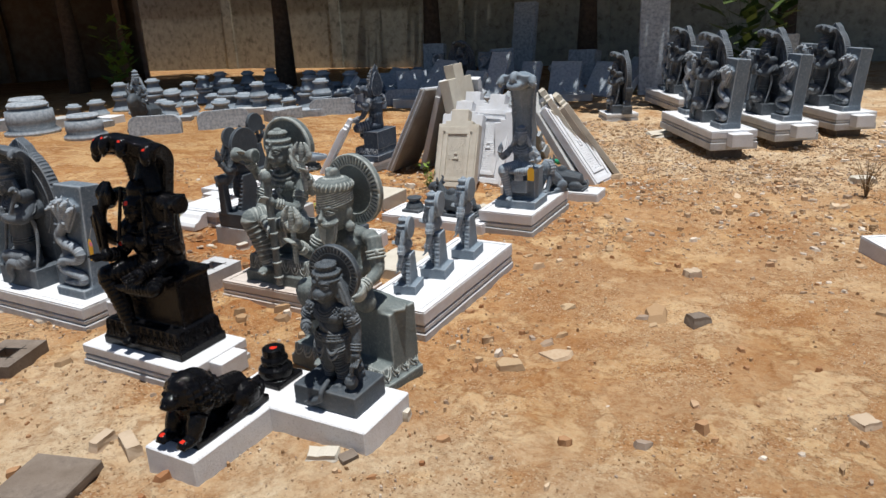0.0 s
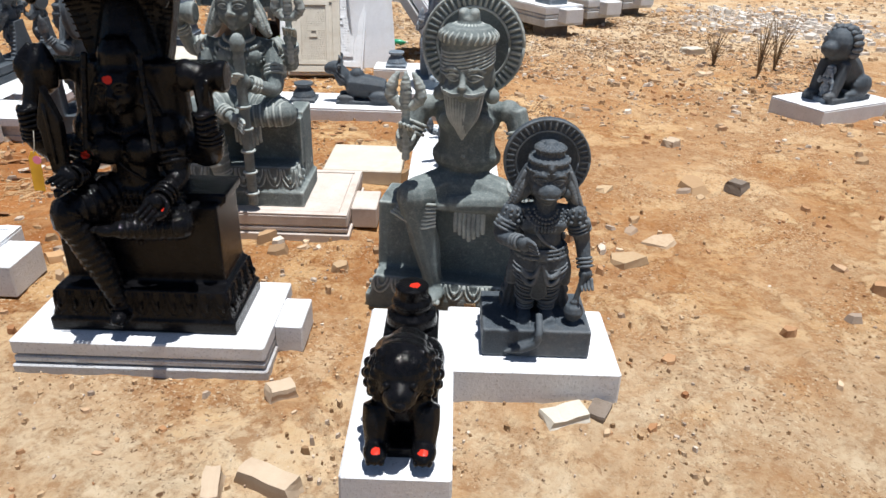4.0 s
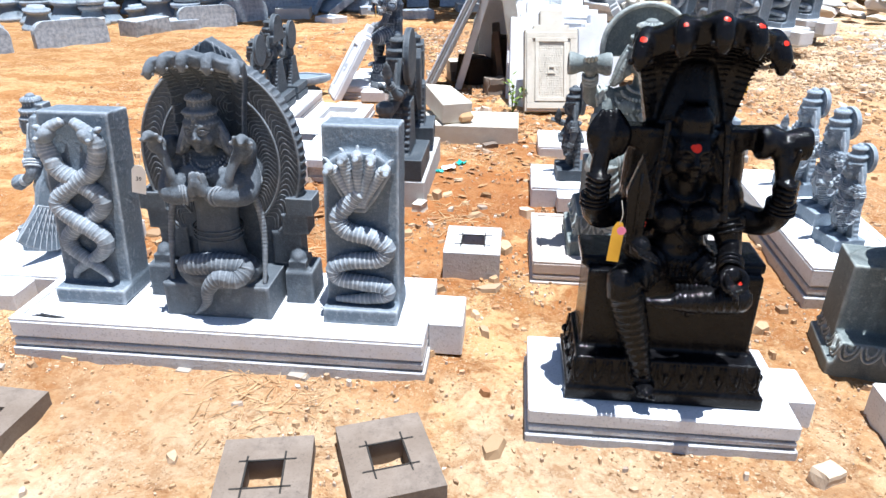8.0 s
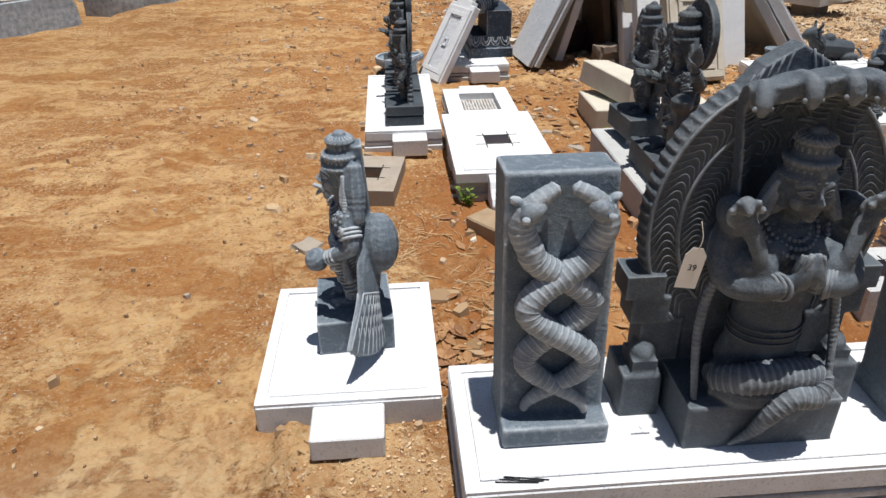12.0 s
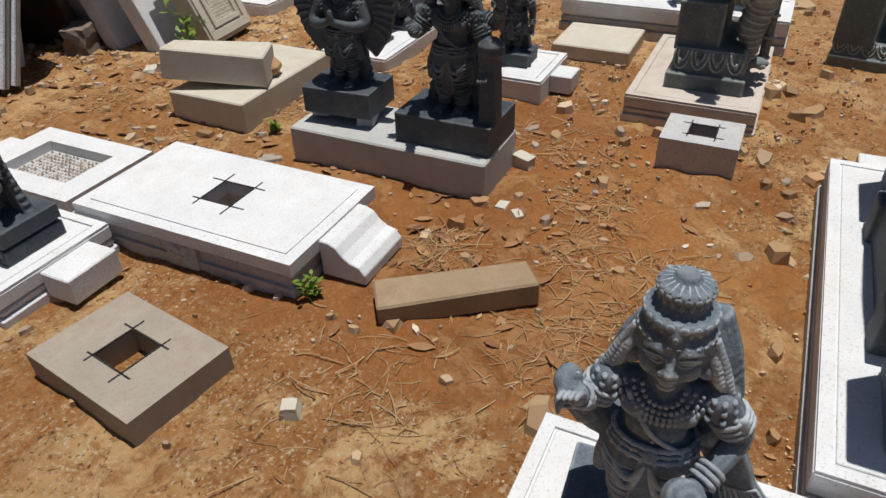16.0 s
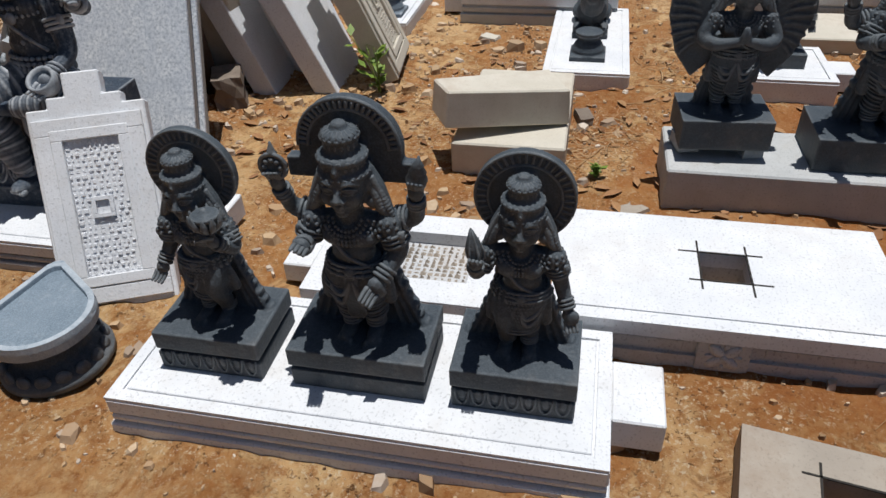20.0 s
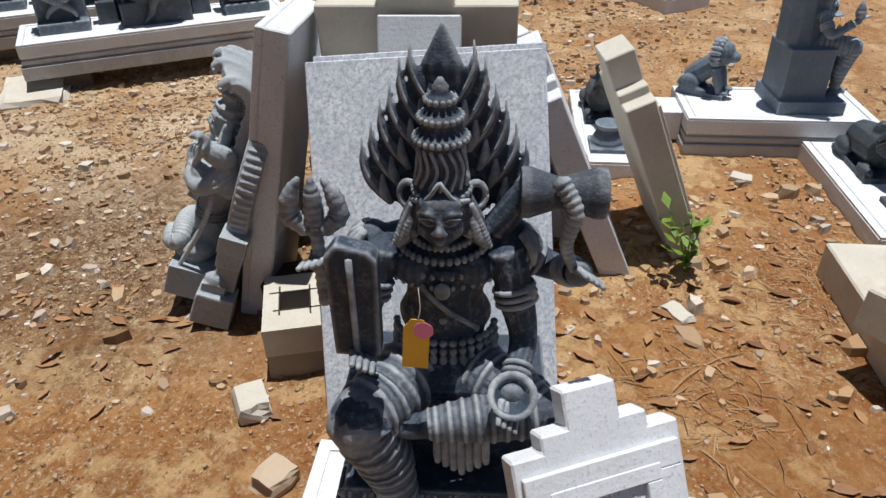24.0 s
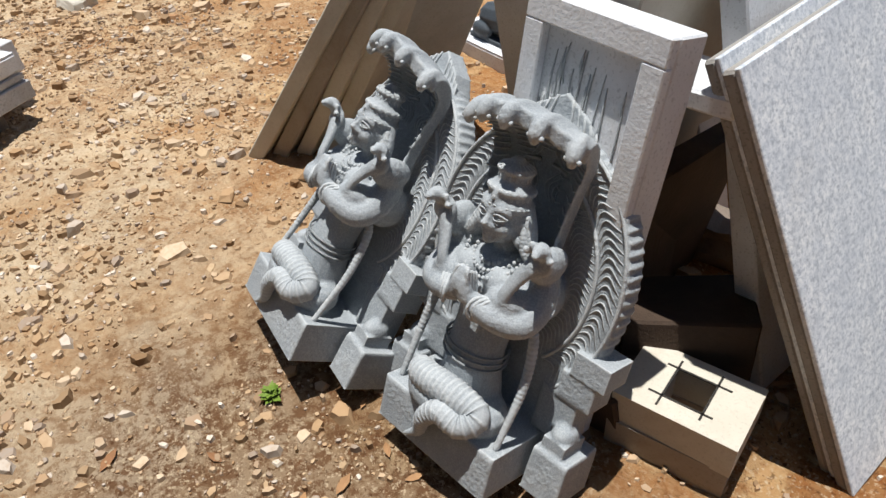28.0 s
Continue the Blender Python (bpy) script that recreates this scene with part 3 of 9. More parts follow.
def build_ground():
    xs, ys = spread(-7.5, 1.6, 0.022, 900), spread(0.2, 10.5, 0.022, 900)
    # finer where the lifted slab left its print
    xs = sorted([x for x in xs if not -5.65 < x < -5.25] + list(np.arange(-5.645, -5.25, 0.0075)))
    ys = sorted([y for y in ys if not 1.9 < y < 2.62] + list(np.arange(1.905, 2.62, 0.0075)))
    verts = [(x, y, ground_z(x, y)) for y in ys for x in xs]
    w = len(xs)
    faces = [(j * w + i, j * w + i + 1, (j + 1) * w + i + 1, (j + 1) * w + i) for j in range(len(ys) - 1) for i in range(w - 1)]
    tagged(new("ground", mesh_of("ground", verts, faces, DIRT, True)), "dry red-brown earth of a mason's yard", "ground", kind="structure")


build_ground()


# ---- back wall, shed and trees ----
def back_wall():
    # plastered compound wall behind the yard, with a darker foot course and coping
    a, b = Vector((-26.0, 17.4)), Vector((22, 21.5))
    run = (b - a).length
    turn = math.degrees(math.atan2(b.y - a.y, b.x - a.x))
    wall = tagged(new("wall_north"), "stained old plaster compound wall in tree shade", "wall", kind="structure")
    wall.matrix_basis = pose(a.x, a.y, -0.2, 0, 0, turn)
    part("plaster", box_bm(0, run, 0, 0.25, 0, 3.2, 0.01), PLASTER, wall)
    part("coping", box_bm(-0.1, run + 0.1, -0.06, 0.31, 3.2, 3.32, 0.01), PLASTER, wall)
    for i in range(11):
        x = 4.3 + i * 4.1
        part("pier", box_bm(x - 0.18, x + 0.18, -0.09, 0, 0, 3.19, 0.01), PLASTER, wall)


def shed():
    # open-fronted dark work shed
    s = tagged(new("shed"), "dark open-fronted timber work shed with sheet roof", "shed")
    s.matrix_basis = pose(-22.6, 9.0, 0, 0, 0, 50)
    for x in (-7, -3.5, 0, 3.5, 7):
        part("post", box_bm(x - 0.07, x + 0.07, -3.2, -3.06, -0.1, 2.7, 0.01), WOOD, s)
        part("rear_post", box_bm(x - 0.07, x + 0.07, 2.95, 3.1, -0.1, 3.3, 0.01), WOOD, s)
    roof = box_bm(-7.6, 7.6, -4.0, 3.6, 0, 0.05, 0)
    bmesh.ops.rotate(roof, verts=roof.verts, cent=(0, 0, 0), matrix=Matrix.Rotation(radians(6), 3, "X"))
    bmesh.ops.translate(roof, verts=roof.verts, vec=(0, 0, 3.05))
    part("roof", roof, TIN, s)
    part("rear_wall", box_bm(-7.4, 7.4, 3.12, 3.22, -0.1, 3.3, 0), TIN, s)
    part("side_wall", box_bm(-7.5, -7.4, -3.0, 3.2, -0.1, 3.0, 0), TIN, s)
    part("side_wall", box_bm(7.4, 7.5, -3.0, 3.2, -0.1, 3.0, 0), TIN, s)


def leaf_cloud(n, centres, size, seed):
    """Many small leaf blades round the ends of the limbs."""
    rng = np.random.default_rng(seed)
    v, f = [], []
    for k in range(n):
        c, r = centres[rng.integers(len(centres))]
        p = rng.normal(size=3)
        p = np.array(c) + p / np.linalg.norm(p) * r * rng.uniform(0.25, 1.0) ** 0.5 * np.array([1, 1, 0.75])
        a = rng.normal(size=3)
        a /= np.linalg.norm(a)
        b = np.cross(a, rng.normal(size=3))
        b /= np.linalg.norm(b) + 1e-9
        s = size * rng.uniform(0.6, 1.4)
        i = len(v)
        v += [p - a * s, p + b * s * 0.35, p + a * s, p - b * s * 0.35]
        f.append((i, i + 1, i + 2, i + 3))
    return v, f


def tree(x, y, high, wide, seed, leaves=9000, lean=0.0):
    rng = random.Random(seed)
    t = thing("tree", pose(x, y, -0.05), "broad tree with dark trunk by the wall, crown placed for shade", "tree", "trees along the wall")
    S = Sculpt()
    fork = (lean, 0, high * 0.42)
    S.tube([(0, 0, 0), (lean * 0.4, 0.05, high * 0.2), fork], [0.26, 0.19, 0.16], seg=12, n=12, crisp=True)
    tips = []
    for k in range(7):
        a = 2 * math.pi * k / 7 + rng.uniform(-0.3, 0.3)
        reach = wide * rng.uniform(0.45, 0.85)
        tip = (fork[0] + reach * math.cos(a), reach * math.sin(a), high * rng.uniform(0.62, 0.92))
        mid = ((fork[0] + tip[0]) / 2, tip[1] / 2, (fork[2] + tip[2]) / 2 + 0.3)
        S.tube([fork, mid, tip], [0.12, 0.08, 0.03], seg=8, n=9, crisp=True)
        tips += [(tip, wide * 0.42), (mid, wide * 0.33)]
    part("trunk", mesh_of("trunk", *S.crisp, BARK, True), None, t)
    # unseen crown, set wide and dense to shade the yard's back
    tips.append(((fork[0], 0, high * 0.9), wide * 0.5))
    part("crown", mesh_of("crown", *leaf_cloud(leaves, tips, 0.26, seed), CANOPY), None, t)


back_wall()
shed()
# only the first and third trunks are known; the other trees are added for shade
for i, (x, y, h, w) in enumerate(((-11.7, 13.7, 7.5, 4.4), (-8.3, 15.0, 7.5, 4.9), (-4.8, 15.8, 7.5, 4.8), (-0.9, 17.2, 7, 4.2), (3.2, 18.6, 7, 3.6), (-16.5, 11.5, 7, 4.4))):
    tree(x, y, h, w, 11 + i, 15000)


# ---- plinths and slabs ----
def plinth(w, d, h, m, label, top=WHITE, side=SIDE, tabs=(), panel=True, group="", bands=True, name="stone_plinth"):
    """A stepped stone plinth, w by d by h, with key tabs: (side, along, width, length)."""
    t = thing(name, m, label, "plinth", group)
    x, y = w / 2, d / 2
    if bands:
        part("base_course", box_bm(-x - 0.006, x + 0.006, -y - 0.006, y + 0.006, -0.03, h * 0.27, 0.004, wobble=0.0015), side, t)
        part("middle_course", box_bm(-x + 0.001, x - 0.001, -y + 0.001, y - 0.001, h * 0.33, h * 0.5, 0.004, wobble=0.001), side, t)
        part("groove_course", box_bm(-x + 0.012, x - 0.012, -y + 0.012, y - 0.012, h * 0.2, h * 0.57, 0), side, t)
        part("top_slab", box_bm(-x, x, -y, y, h * 0.56, h, 0.005, wobble=0.001), top, t)
    else:
        part("top_slab", box_bm(-x, x, -y, y, -0.03, h, 0.006, wobble=0.0015), top, t)
    if panel:
        e = 0.032
        part("rim", holed_plate(-x + 0.002, x - 0.002, -y + 0.002, y - 0.002, h, h + 0.006, -x + e, x - e, -y + e, y - e, 0.002), top, t)
        part("raised_panel", box_bm(-x + e + 0.006, x - e - 0.006, -y + e + 0.006, y - e - 0.006, h, h + 0.005, 0.002), top, t)
    for s, along, tw, tl in tabs:
        hh = h * 0.93
        if s in "EW":
            k = 1 if s == "E" else -1
            bm = box_bm(min(k * x, k * (x + tl)), max(k * x, k * (x + tl)), along - tw / 2, along + tw / 2, 0.012, hh, 0.004)
        else:
            k = 1 if s == "N" else -1
            bm = box_bm(along - tw / 2, along + tw / 2, min(k * y, k * (y + tl)), max(k * y, k * (y + tl)), 0.012, hh, 0.004)
        part("tab", bm, top, t)
    return t


def span(x0, x1, y0, y1, z=0.0):
    return pose((x0 + x1) / 2, (y0 + y1) / 2, z), x1 - x0, y1 - y0


def plinth_at(x0, x1, y0, y1, h, label, **more):
    m, w, d = span(x0, x1, y0, y1)
    return plinth(w, d, h, m, label, **more)


def saw_scars(t, hx0, hx1, hy0, hy1, z, over=0.05):
    """Overrun saw cuts round a cut hole."""
    for a, b, c, d in ((hx0 - over, hx1 + over * 0.8, hy0 - 0.002, hy0 + 0.003), (hx0 - over * 0.7, hx1 + over, hy1 - 0.003, hy1 + 0.002),
                       (hx0 - 0.002, hx0 + 0.003, hy0 - over, hy1 + over * 0.6), (hx1 - 0.003, hx1 + 0.002, hy0 - over * 0.8, hy1 + over)):
        part("saw_scar", box_bm(a, b, c, d, z - 0.001, z + 0.0015, 0), SAW, t)


def holed_block(w, d, h, hole, m, label, material, scars=0.03, name="holed_block"):
    t = thing(name, m, label, "stone block")
    k = hole / 2
    part("block", holed_plate(-w / 2, w / 2, -d / 2, d / 2, -0.008, h, -k, k, -k, k, 0.005), material, t)
    if scars:
        saw_scars(t, -k, k, -k, k, h, scars)
    return t


def stele(w, high, th, tab_w, tab_h, m, label, material=WHITE, carved=True, shoulders=True, seed=0):
    """A stone slab with a shouldered tab on top and a sunk, carved panel; stands on its foot, faces -y."""
    rng = random.Random(seed)
    t = thing("carved_slab", m, label, "stone slab")
    x, k = w / 2, tab_w / 2
    outline = [(-x, 0), (x, 0), (x, high)]
    if tab_h:
        s = 0.03 if shoulders else 0
        outline += [(k + 0.05, high), (k + 0.05, high + s), (k, high + s), (k, high + tab_h), (-k, high + tab_h), (-k, high + s), (-k - 0.05, high + s), (-k - 0.05, high)] if s else [(k, high), (k, high + tab_h), (-k, high + tab_h), (-k, high)]
    outline += [(-x, high)]
    part("body", prism_bm(outline, 0, th, 0.004), material, t)
    if not carved:
        return t
    # raised outer border, inner border and the carved field
    def frame_bars(name, x0, x1, z0, z1, wide, y0, y1):
        for a, b, c, d in ((x0, x1, z0, z0 + wide), (x0, x1, z1 - wide, z1), (x0, x0 + wide, z0 + wide, z1 - wide), (x1 - wide, x1, z0 + wide, z1 - wide)):
            part(name, box_bm(a, b, y0, y1, c, d, 0.002), material, t)
    frame_bars("border", -x + 0.012, x - 0.012, 0.02, high - 0.03, 0.045, -0.012, 0)
    fx, z0, z1 = x * 0.47, high * 0.17, high * 0.84
    frame_bars("inner_border", -fx - 0.03, fx + 0.03, z0 - 0.03, z1 + 0.03, 0.03, -0.014, 0)
    v, f = [], []
    # rows of chipped relief characters round a small square
    rows = 24
    for r in range(rows):
        z = z0 + (z1 - z0) * (r + 0.5) / rows
        c = -fx
        while c < fx - 0.012:
            wd = rng.uniform(0.006, 0.017)
            if not (abs(z - (z0 + z1) / 2) < high * 0.05 and abs(c + wd / 2) < 0.035):
                hgt = (z1 - z0) / rows * rng.uniform(0.3, 0.9)
                i = len(v)
                y = -rng.uniform(0.001, 0.0045)
                for zz in (-hgt / 2, hgt / 2):
                    v += [(c, 0.001, z + zz), (c + wd, 0.001, z + zz), (c + wd * 0.8, y, z + zz * 0.7), (c + wd * 0.2, y, z + zz * 0.7)]
                f += [(i + a, i + b, i + cc, i + d) for a, b, cc, d in ((0, 1, 2, 3), (7, 6, 5, 4), (3, 2, 6, 7), (2, 1, 5, 6), (0, 3, 7, 4))]
            c += wd + rng.uniform(0.003, 0.009)
    part("carved_field", mesh_of("carved_field", v, f, material), None, t)
    s = 0.03
    for a, b, c, d in ((-s, s, -s, -s * 0.6), (-s, s, s * 0.6, s), (-s, -s * 0.6, -s * 0.6, s * 0.6), (s * 0.6, s, -s * 0.6, s * 0.6)):
        zc = (z0 + z1) / 2
        part("centre_square", box_bm(a, b, -0.01, 0, zc + c, zc + d, 0.001), material, t)
    return t


# first group, beside the start of the walk
plinth_at(-3.187, -2.44, 1.94, 2.33, 0.115, "bright white stepped plinth under the black statue", tabs=(("E", 0.02, 0.17, 0.085),), panel=False)
plinth_at(-4.915, -3.52, 2.185, 2.63, 0.143, "long white stepped plinth carrying three grey carvings", tabs=(("E", 0.03, 0.2, 0.115),))
plinth_at(-2.15, -1.885, 1.455, 2.19, 0.112, "narrow white plinth with chipped paint under black lion", panel=False, bands=False)
plinth_at(-1.905, -1.41, 1.87, 2.21, 0.115, "plain white block plinth under a small statue", panel=False, bands=False)
plinth_at(-3.16, -2.33, 2.885, 3.41, 0.11, "pinkish stepped plinth under a seated grey goddess", top=PINKISH, side=PINKISH, tabs=(("E", -0.05, 0.2, 0.11),))
plinth_at(-2.1, -1.69, 2.84, 4.02, 0.165, "long white stepped plinth with small standing statues")
plinth_at(-2.24, -1.8, 4.66, 5.5, 0.165, "white plinth under a cobra-hooded seated statue", tabs=(("N", 0.0, 0.2, 0.12),), side=ASH)
plinth_at(-5.437, -4.935, 2.575, 3.16, 0.088, "low white plinth under a statue with a bird", tabs=(("S", 0.0, 0.19, 0.13),), bands=False)
# second group
plinth_at(-5.182, -4.775, 4.655, 5.78, 0.106, "white stepped plinth carrying three dark standing statues", side=WHITE, tabs=(("S", 0.03, 0.18, 0.115),))
plinth_at(-4.02, -3.70, 3.69, 4.5, 0.142, "plain grey stone plinth under two dark statues", top=ASH, side=ASH, panel=False, bands=False)
plinth_at(-4.665, -4.2, 5.98, 6.735, 0.1, "white stepped plinth under a dark seated goddess", tabs=(("S", 0.05, 0.2, 0.12),))
plinth_at(-3.09, -2.18, 4.6, 4.98, 0.07, "long low white plinth with bull and offering pot", bands=False)
plinth_at(-2.53, -1.62, 5.74, 6.0, 0.07, "low white plinth with bull and pot by the slabs", bands=False)
plinth_at(-3.15, -2.75, 3.78, 4.16, 0.1, "small white plinth under a standing statue", tabs=(("S", 0.0, 0.14, 0.1),), bands=False)


def bed():
    # long white slab with a cut hole, rosettes on its sides and a curled nose
    x0, x1, y0, y1, h = -4.765, -4.29, 3.965, 4.815, 0.143
    m, w, d = span(x0, x1, y0, y1)
    t = thing("white_bed_slab", m, "long white moulded stone slab with a square hole", "stone slab")
    hx, hy, k = 0.005, -0.01, 0.062
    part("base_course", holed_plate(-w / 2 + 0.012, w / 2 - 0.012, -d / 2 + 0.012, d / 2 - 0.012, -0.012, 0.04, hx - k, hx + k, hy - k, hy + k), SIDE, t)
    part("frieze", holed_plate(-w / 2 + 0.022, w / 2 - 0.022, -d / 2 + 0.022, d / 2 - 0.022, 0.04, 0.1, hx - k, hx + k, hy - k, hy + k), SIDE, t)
    part("top_slab", holed_plate(-w / 2, w / 2, -d / 2, d / 2, 0.1, h, hx - k, hx + k, hy - k, hy + k, 0.005), WHITE, t)
    part("raised_panel", holed_plate(-w / 2 + 0.04, w / 2 - 0.04, -d / 2 + 0.04, d / 2 - 0.04, h, h + 0.004, hx - k, hx + k, hy - k, hy + k, 0.001), WHITE, t)
    saw_scars(t, hx - k, hx + k, hy - k, hy + k, h + 0.004, 0.05)
    for sx in (-1, 1):
        S = Sculpt()
        S.at = pose(sx * (w / 2 - 0.006), 0, 0.055, 0, 0, 90)
        for a in range(4):
            S.ell((0.025 * math.cos(radians(45 + 90 * a)), 0, 0.025 * math.sin(radians(45 + 90 * a))), (0.026, 0.008, 0.0135), (0, -(45 + 90 * a), 0), True)
            S.ell((0.035 * math.cos(radians(90 * a)), 0, 0.035 * math.sin(radians(90 * a))), (0.009, 0.006, 0.006), (0, -90 * a, 0), True)
        S.ell((0, 0, 0), (0.009, 0.013, 0.009), crisp=True)
        part("rosette_field", box_bm(sx * (w / 2 - 0.015) - 0.009, sx * (w / 2 - 0.015) + 0.009, -0.062, 0.062, 0.004, 0.0985, 0.002), SIDE, t)
        part("rosette", mesh_of("rosette", *S.crisp, SIDE, True), None, t)
        for y in (-0.245, 0.245):
            part("frieze_panel", box_bm(sx * (w / 2 - 0.024) - 0.006, sx * (w / 2 - 0.024) + 0.006, y - 0.15, y + 0.15, 0.052, 0.082, 0.002), SIDE, t)
    prof = [(0, 0.015), (0.15, 0.015), (0.15, 0.05), (0.13, 0.075), (0.1, 0.082), (0.075, 0.1), (0.055, 0.125), (0.03, 0.135), (0, 0.137)]
    bm = prism_bm(prof, -0.115, 0.115, 0.003)
    bmesh.ops.transform(bm, matrix=pose(0.02, -d / 2, 0, 0, 0, -90), verts=bm.verts)
    part("nose", bm, WHITE, t)


bed()


def sunk_slab():
    # white slab with stepped edge and a sunk weathered panel, beside the long one
    m, w, d = span(-4.715, -4.3, 4.93, 5.5)
    t = thing("sunk_panel_slab", m, "white moulded slab with a weathered carved panel", "stone slab")
    part("base_course", box_bm(-w / 2, w / 2, -d / 2, d / 2, -0.012, 0.04, 0.004), SIDE, t)
    part("top_slab", holed_plate(-w / 2 + 0.006, w / 2 - 0.006, -d / 2 + 0.006, d / 2 - 0.006, 0.045, 0.085, -0.11, 0.11, -0.17, 0.17, 0.004), WHITE, t)
    part("groove", box_bm(-w / 2 + 0.014, w / 2 - 0.014, -d / 2 + 0.014, d / 2 - 0.014, 0.04, 0.045, 0), SIDE, t)
    part("tab", box_bm(-0.09, 0.09, d / 2, d / 2 + 0.09, 0.01, 0.075, 0.004), WHITE, t)
    rng = random.Random(4)
    v, f = [], []
    for i in range(11):
        for j in range(16):
            x, y = -0.1 + 0.2 * (i + 0.5) / 11, -0.16 + 0.32 * (j + 0.5) / 16
            a, b, z = rng.uniform(0.003, 0.009), rng.uniform(0.003, 0.01), 0.046 + rng.uniform(0.002, 0.012)
            k = len(v)
            v += [(x - a, y - b, 0.044), (x + a, y - b, 0.044), (x + a, y + b, 0.044), (x - a, y + b, 0.044), (x, y, z)]
            f += [(k, k + 1, k + 4), (k + 1, k + 2, k + 4), (k + 2, k + 3, k + 4), (k + 3, k, k + 4)]
    part("worn_panel", mesh_of("worn_panel", v, f, TAN), None, t)


sunk_slab()

# cut blocks, planks and beams lying about
holed_block(0.3, 0.42, 0.075, 0.12, pose(-5.16, 4.195, 0, 0, 0, -9), "tan square block with saw-cut hole lying on earth", TAN, 0.035)
holed_block(0.235, 0.28, 0.122, 0.1, pose(-3.41, 3.055, 0), "pale square block with a cut hole", SIDE, 0.03)
holed_block(0.24, 0.3, 0.07, 0.1, pose(-3.56, 1.765, 0.0, 0, 0, 22), "brown weathered slab with a square hole", BROWN, 0.03)
holed_block(0.24, 0.28, 0.065, 0.1, pose(-3.87, 1.665, 0.0, 0, 0, 11), "brown weathered slab with a hole, set by its twin", BROWN, 0.03)
holed_block(0.27, 0.3, 0.055, 0.12, pose(-4.78, 1.8, 0.0, 0, 0, -3), "dark brown holed slab half sunk in earth", BROWN, 0)


def slab(name, w, d, h, m, label, material, wobble=0.004, bevel=0.006):
    t = tagged_at(part(name, box_bm(-w / 2, w / 2, -d / 2, d / 2, 0, h, bevel, wobble=wobble), material, None), m, label, "stone slab")
    return t


slab("flat_slab", 0.68, 0.4, 0.138, pose(-3.56, 5.03, -0.008), "thick cream sawn slab lying flat on earth", CREAM)
slab("stone_offcut", 0.2, 0.45, 0.13, pose(-3.72, 5.08, 0.15, 4, 5, 24), "cream stone offcut tilted on a flat slab", CREAM, 0.01)
slab("rounded_stone", 0.1, 0.11, 0.075, pose(-3.58, 4.93, 0.13, 0, 0, 20), "small ochre stone wedged on the slab", REDSTONE, 0.012, 0.025)
slab("stone_beam", 0.12, 0.46, 0.075, pose(-4.565, 3.55, -0.005, 0, 0, 36), "brown sawn stone beam lying on the earth", OCHRE, 0.004)
slab("paving_slab", 0.3, 0.26, 0.05, pose(-2.42, 1.22, 0, 0, 0, 18), "mottled flagstone lying on the path", BROWN, 0.006)
slab("flat_block", 0.39, 0.4, 0.075, pose(-2.35, 3.73, -0.004, 0, 0, 0), "tan flat block between the plinths", CREAM)


# ---- the heap of leaning slabs ----
def granite_sheet(m, label, th):
    t = thing("granite_sheet", m, label, "stone sheet")
    part("sheet", box_bm(-0.3, 0.3, 0, th * 0.3, 0, 0.955, 0.002), GRANITE, t)
    part("rough_back", box_bm(-0.298, 0.298, th * 0.3, th, 0, 0.952, 0.006, wobble=0.002), ROUGH, t)
    return t


granite_sheet(pose(-4.05, 6.46, 0.02, -26.5, 0, -89) @ pose(0, 0, 0, 0, -4, 0), "speckled grey granite sheet leaning on the heap", 0.04)
granite_sheet(pose(-4.0, 6.448, 0.02, -26.5, 0, -88.6) @ pose(0, 0, 0, 0, -4, 0), "granite sheet tucked behind another of its kind", 0.038)
stele(0.555, 0.965, 0.11, 0.21, 0.14, pose(-3.25, 6.58, 0.0, 11, 0, -88), "thick pale slab with stepped top leaning in the heap", CREAM, False, False)
stele(0.24, 0.82, 0.06, 0.22, 0.16, pose(-3.78, 6.545, 0.0, -16, 0, -88), "grey slab tab standing out above granite sheet", WHITE, False, False)
stele(0.4, 0.62, 0.1, 0.17, 0.14, pose(-2.97, 5.64, 0.04, -23, 0, 7), "cream carved slab with shouldered tab leaning upright", CREAM, True, True, 1)
stele(0.42, 0.72, 0.1, 0.17, 0.13, pose(-3.08, 5.88, 0.0, -24, 0, 4), "white carved slab leaning behind another", WHITE, False, True, 2)
stele(0.42, 0.775, 0.1, 0.17, 0.13, pose(-2.86, 6.03, 0.0, -24, 0, -6), "white slab standing in the heap", WHITE, True, True, 3)
stele(0.4, 0.78, 0.1, 0.16, 0.12, pose(-3.12, 6.16, 0.0, -22, 0, 3), "white slab at the core of the heap", WHITE, False, True, 4)
stele(0.36, 0.6, 0.08, 0.15, 0.1, pose(-2.55, 6.12, 0.0, -14, 0, 22), "small pale slab leaning on the heap", WHITE, False, True, 5)
stele(0.38, 0.9, 0.075, 0.16, 0.12, pose(-1.76, 6.5, 0.0, -38, 0, 82), "white carved slab leaning steeply on the heap", WHITE, True, True, 6)
stele(0.38, 0.9, 0.07, 0.16, 0.12, pose(-1.9, 6.47, 0.0, -36, 0, 80), "grey slab leaning under another", ASH, False, True, 7)
for i in range(4):
    stele(0.36, (0.92, 0.86, 0.95, 0.8, 0.9, 0.84)[i], 0.058, 0.15, (0.1, 0, 0.09, 0.1, 0, 0.1)[i], pose(-1.79 - 0.06 * i, 7.0 - 0.08 * i, 0.0, -37 + i * 1.8, 0, 122 - 2 * i), "brown-edged slab in the leaning stack", (CREAM, TAN, CREAM, CREAM)[i], False, True, 8 + i)


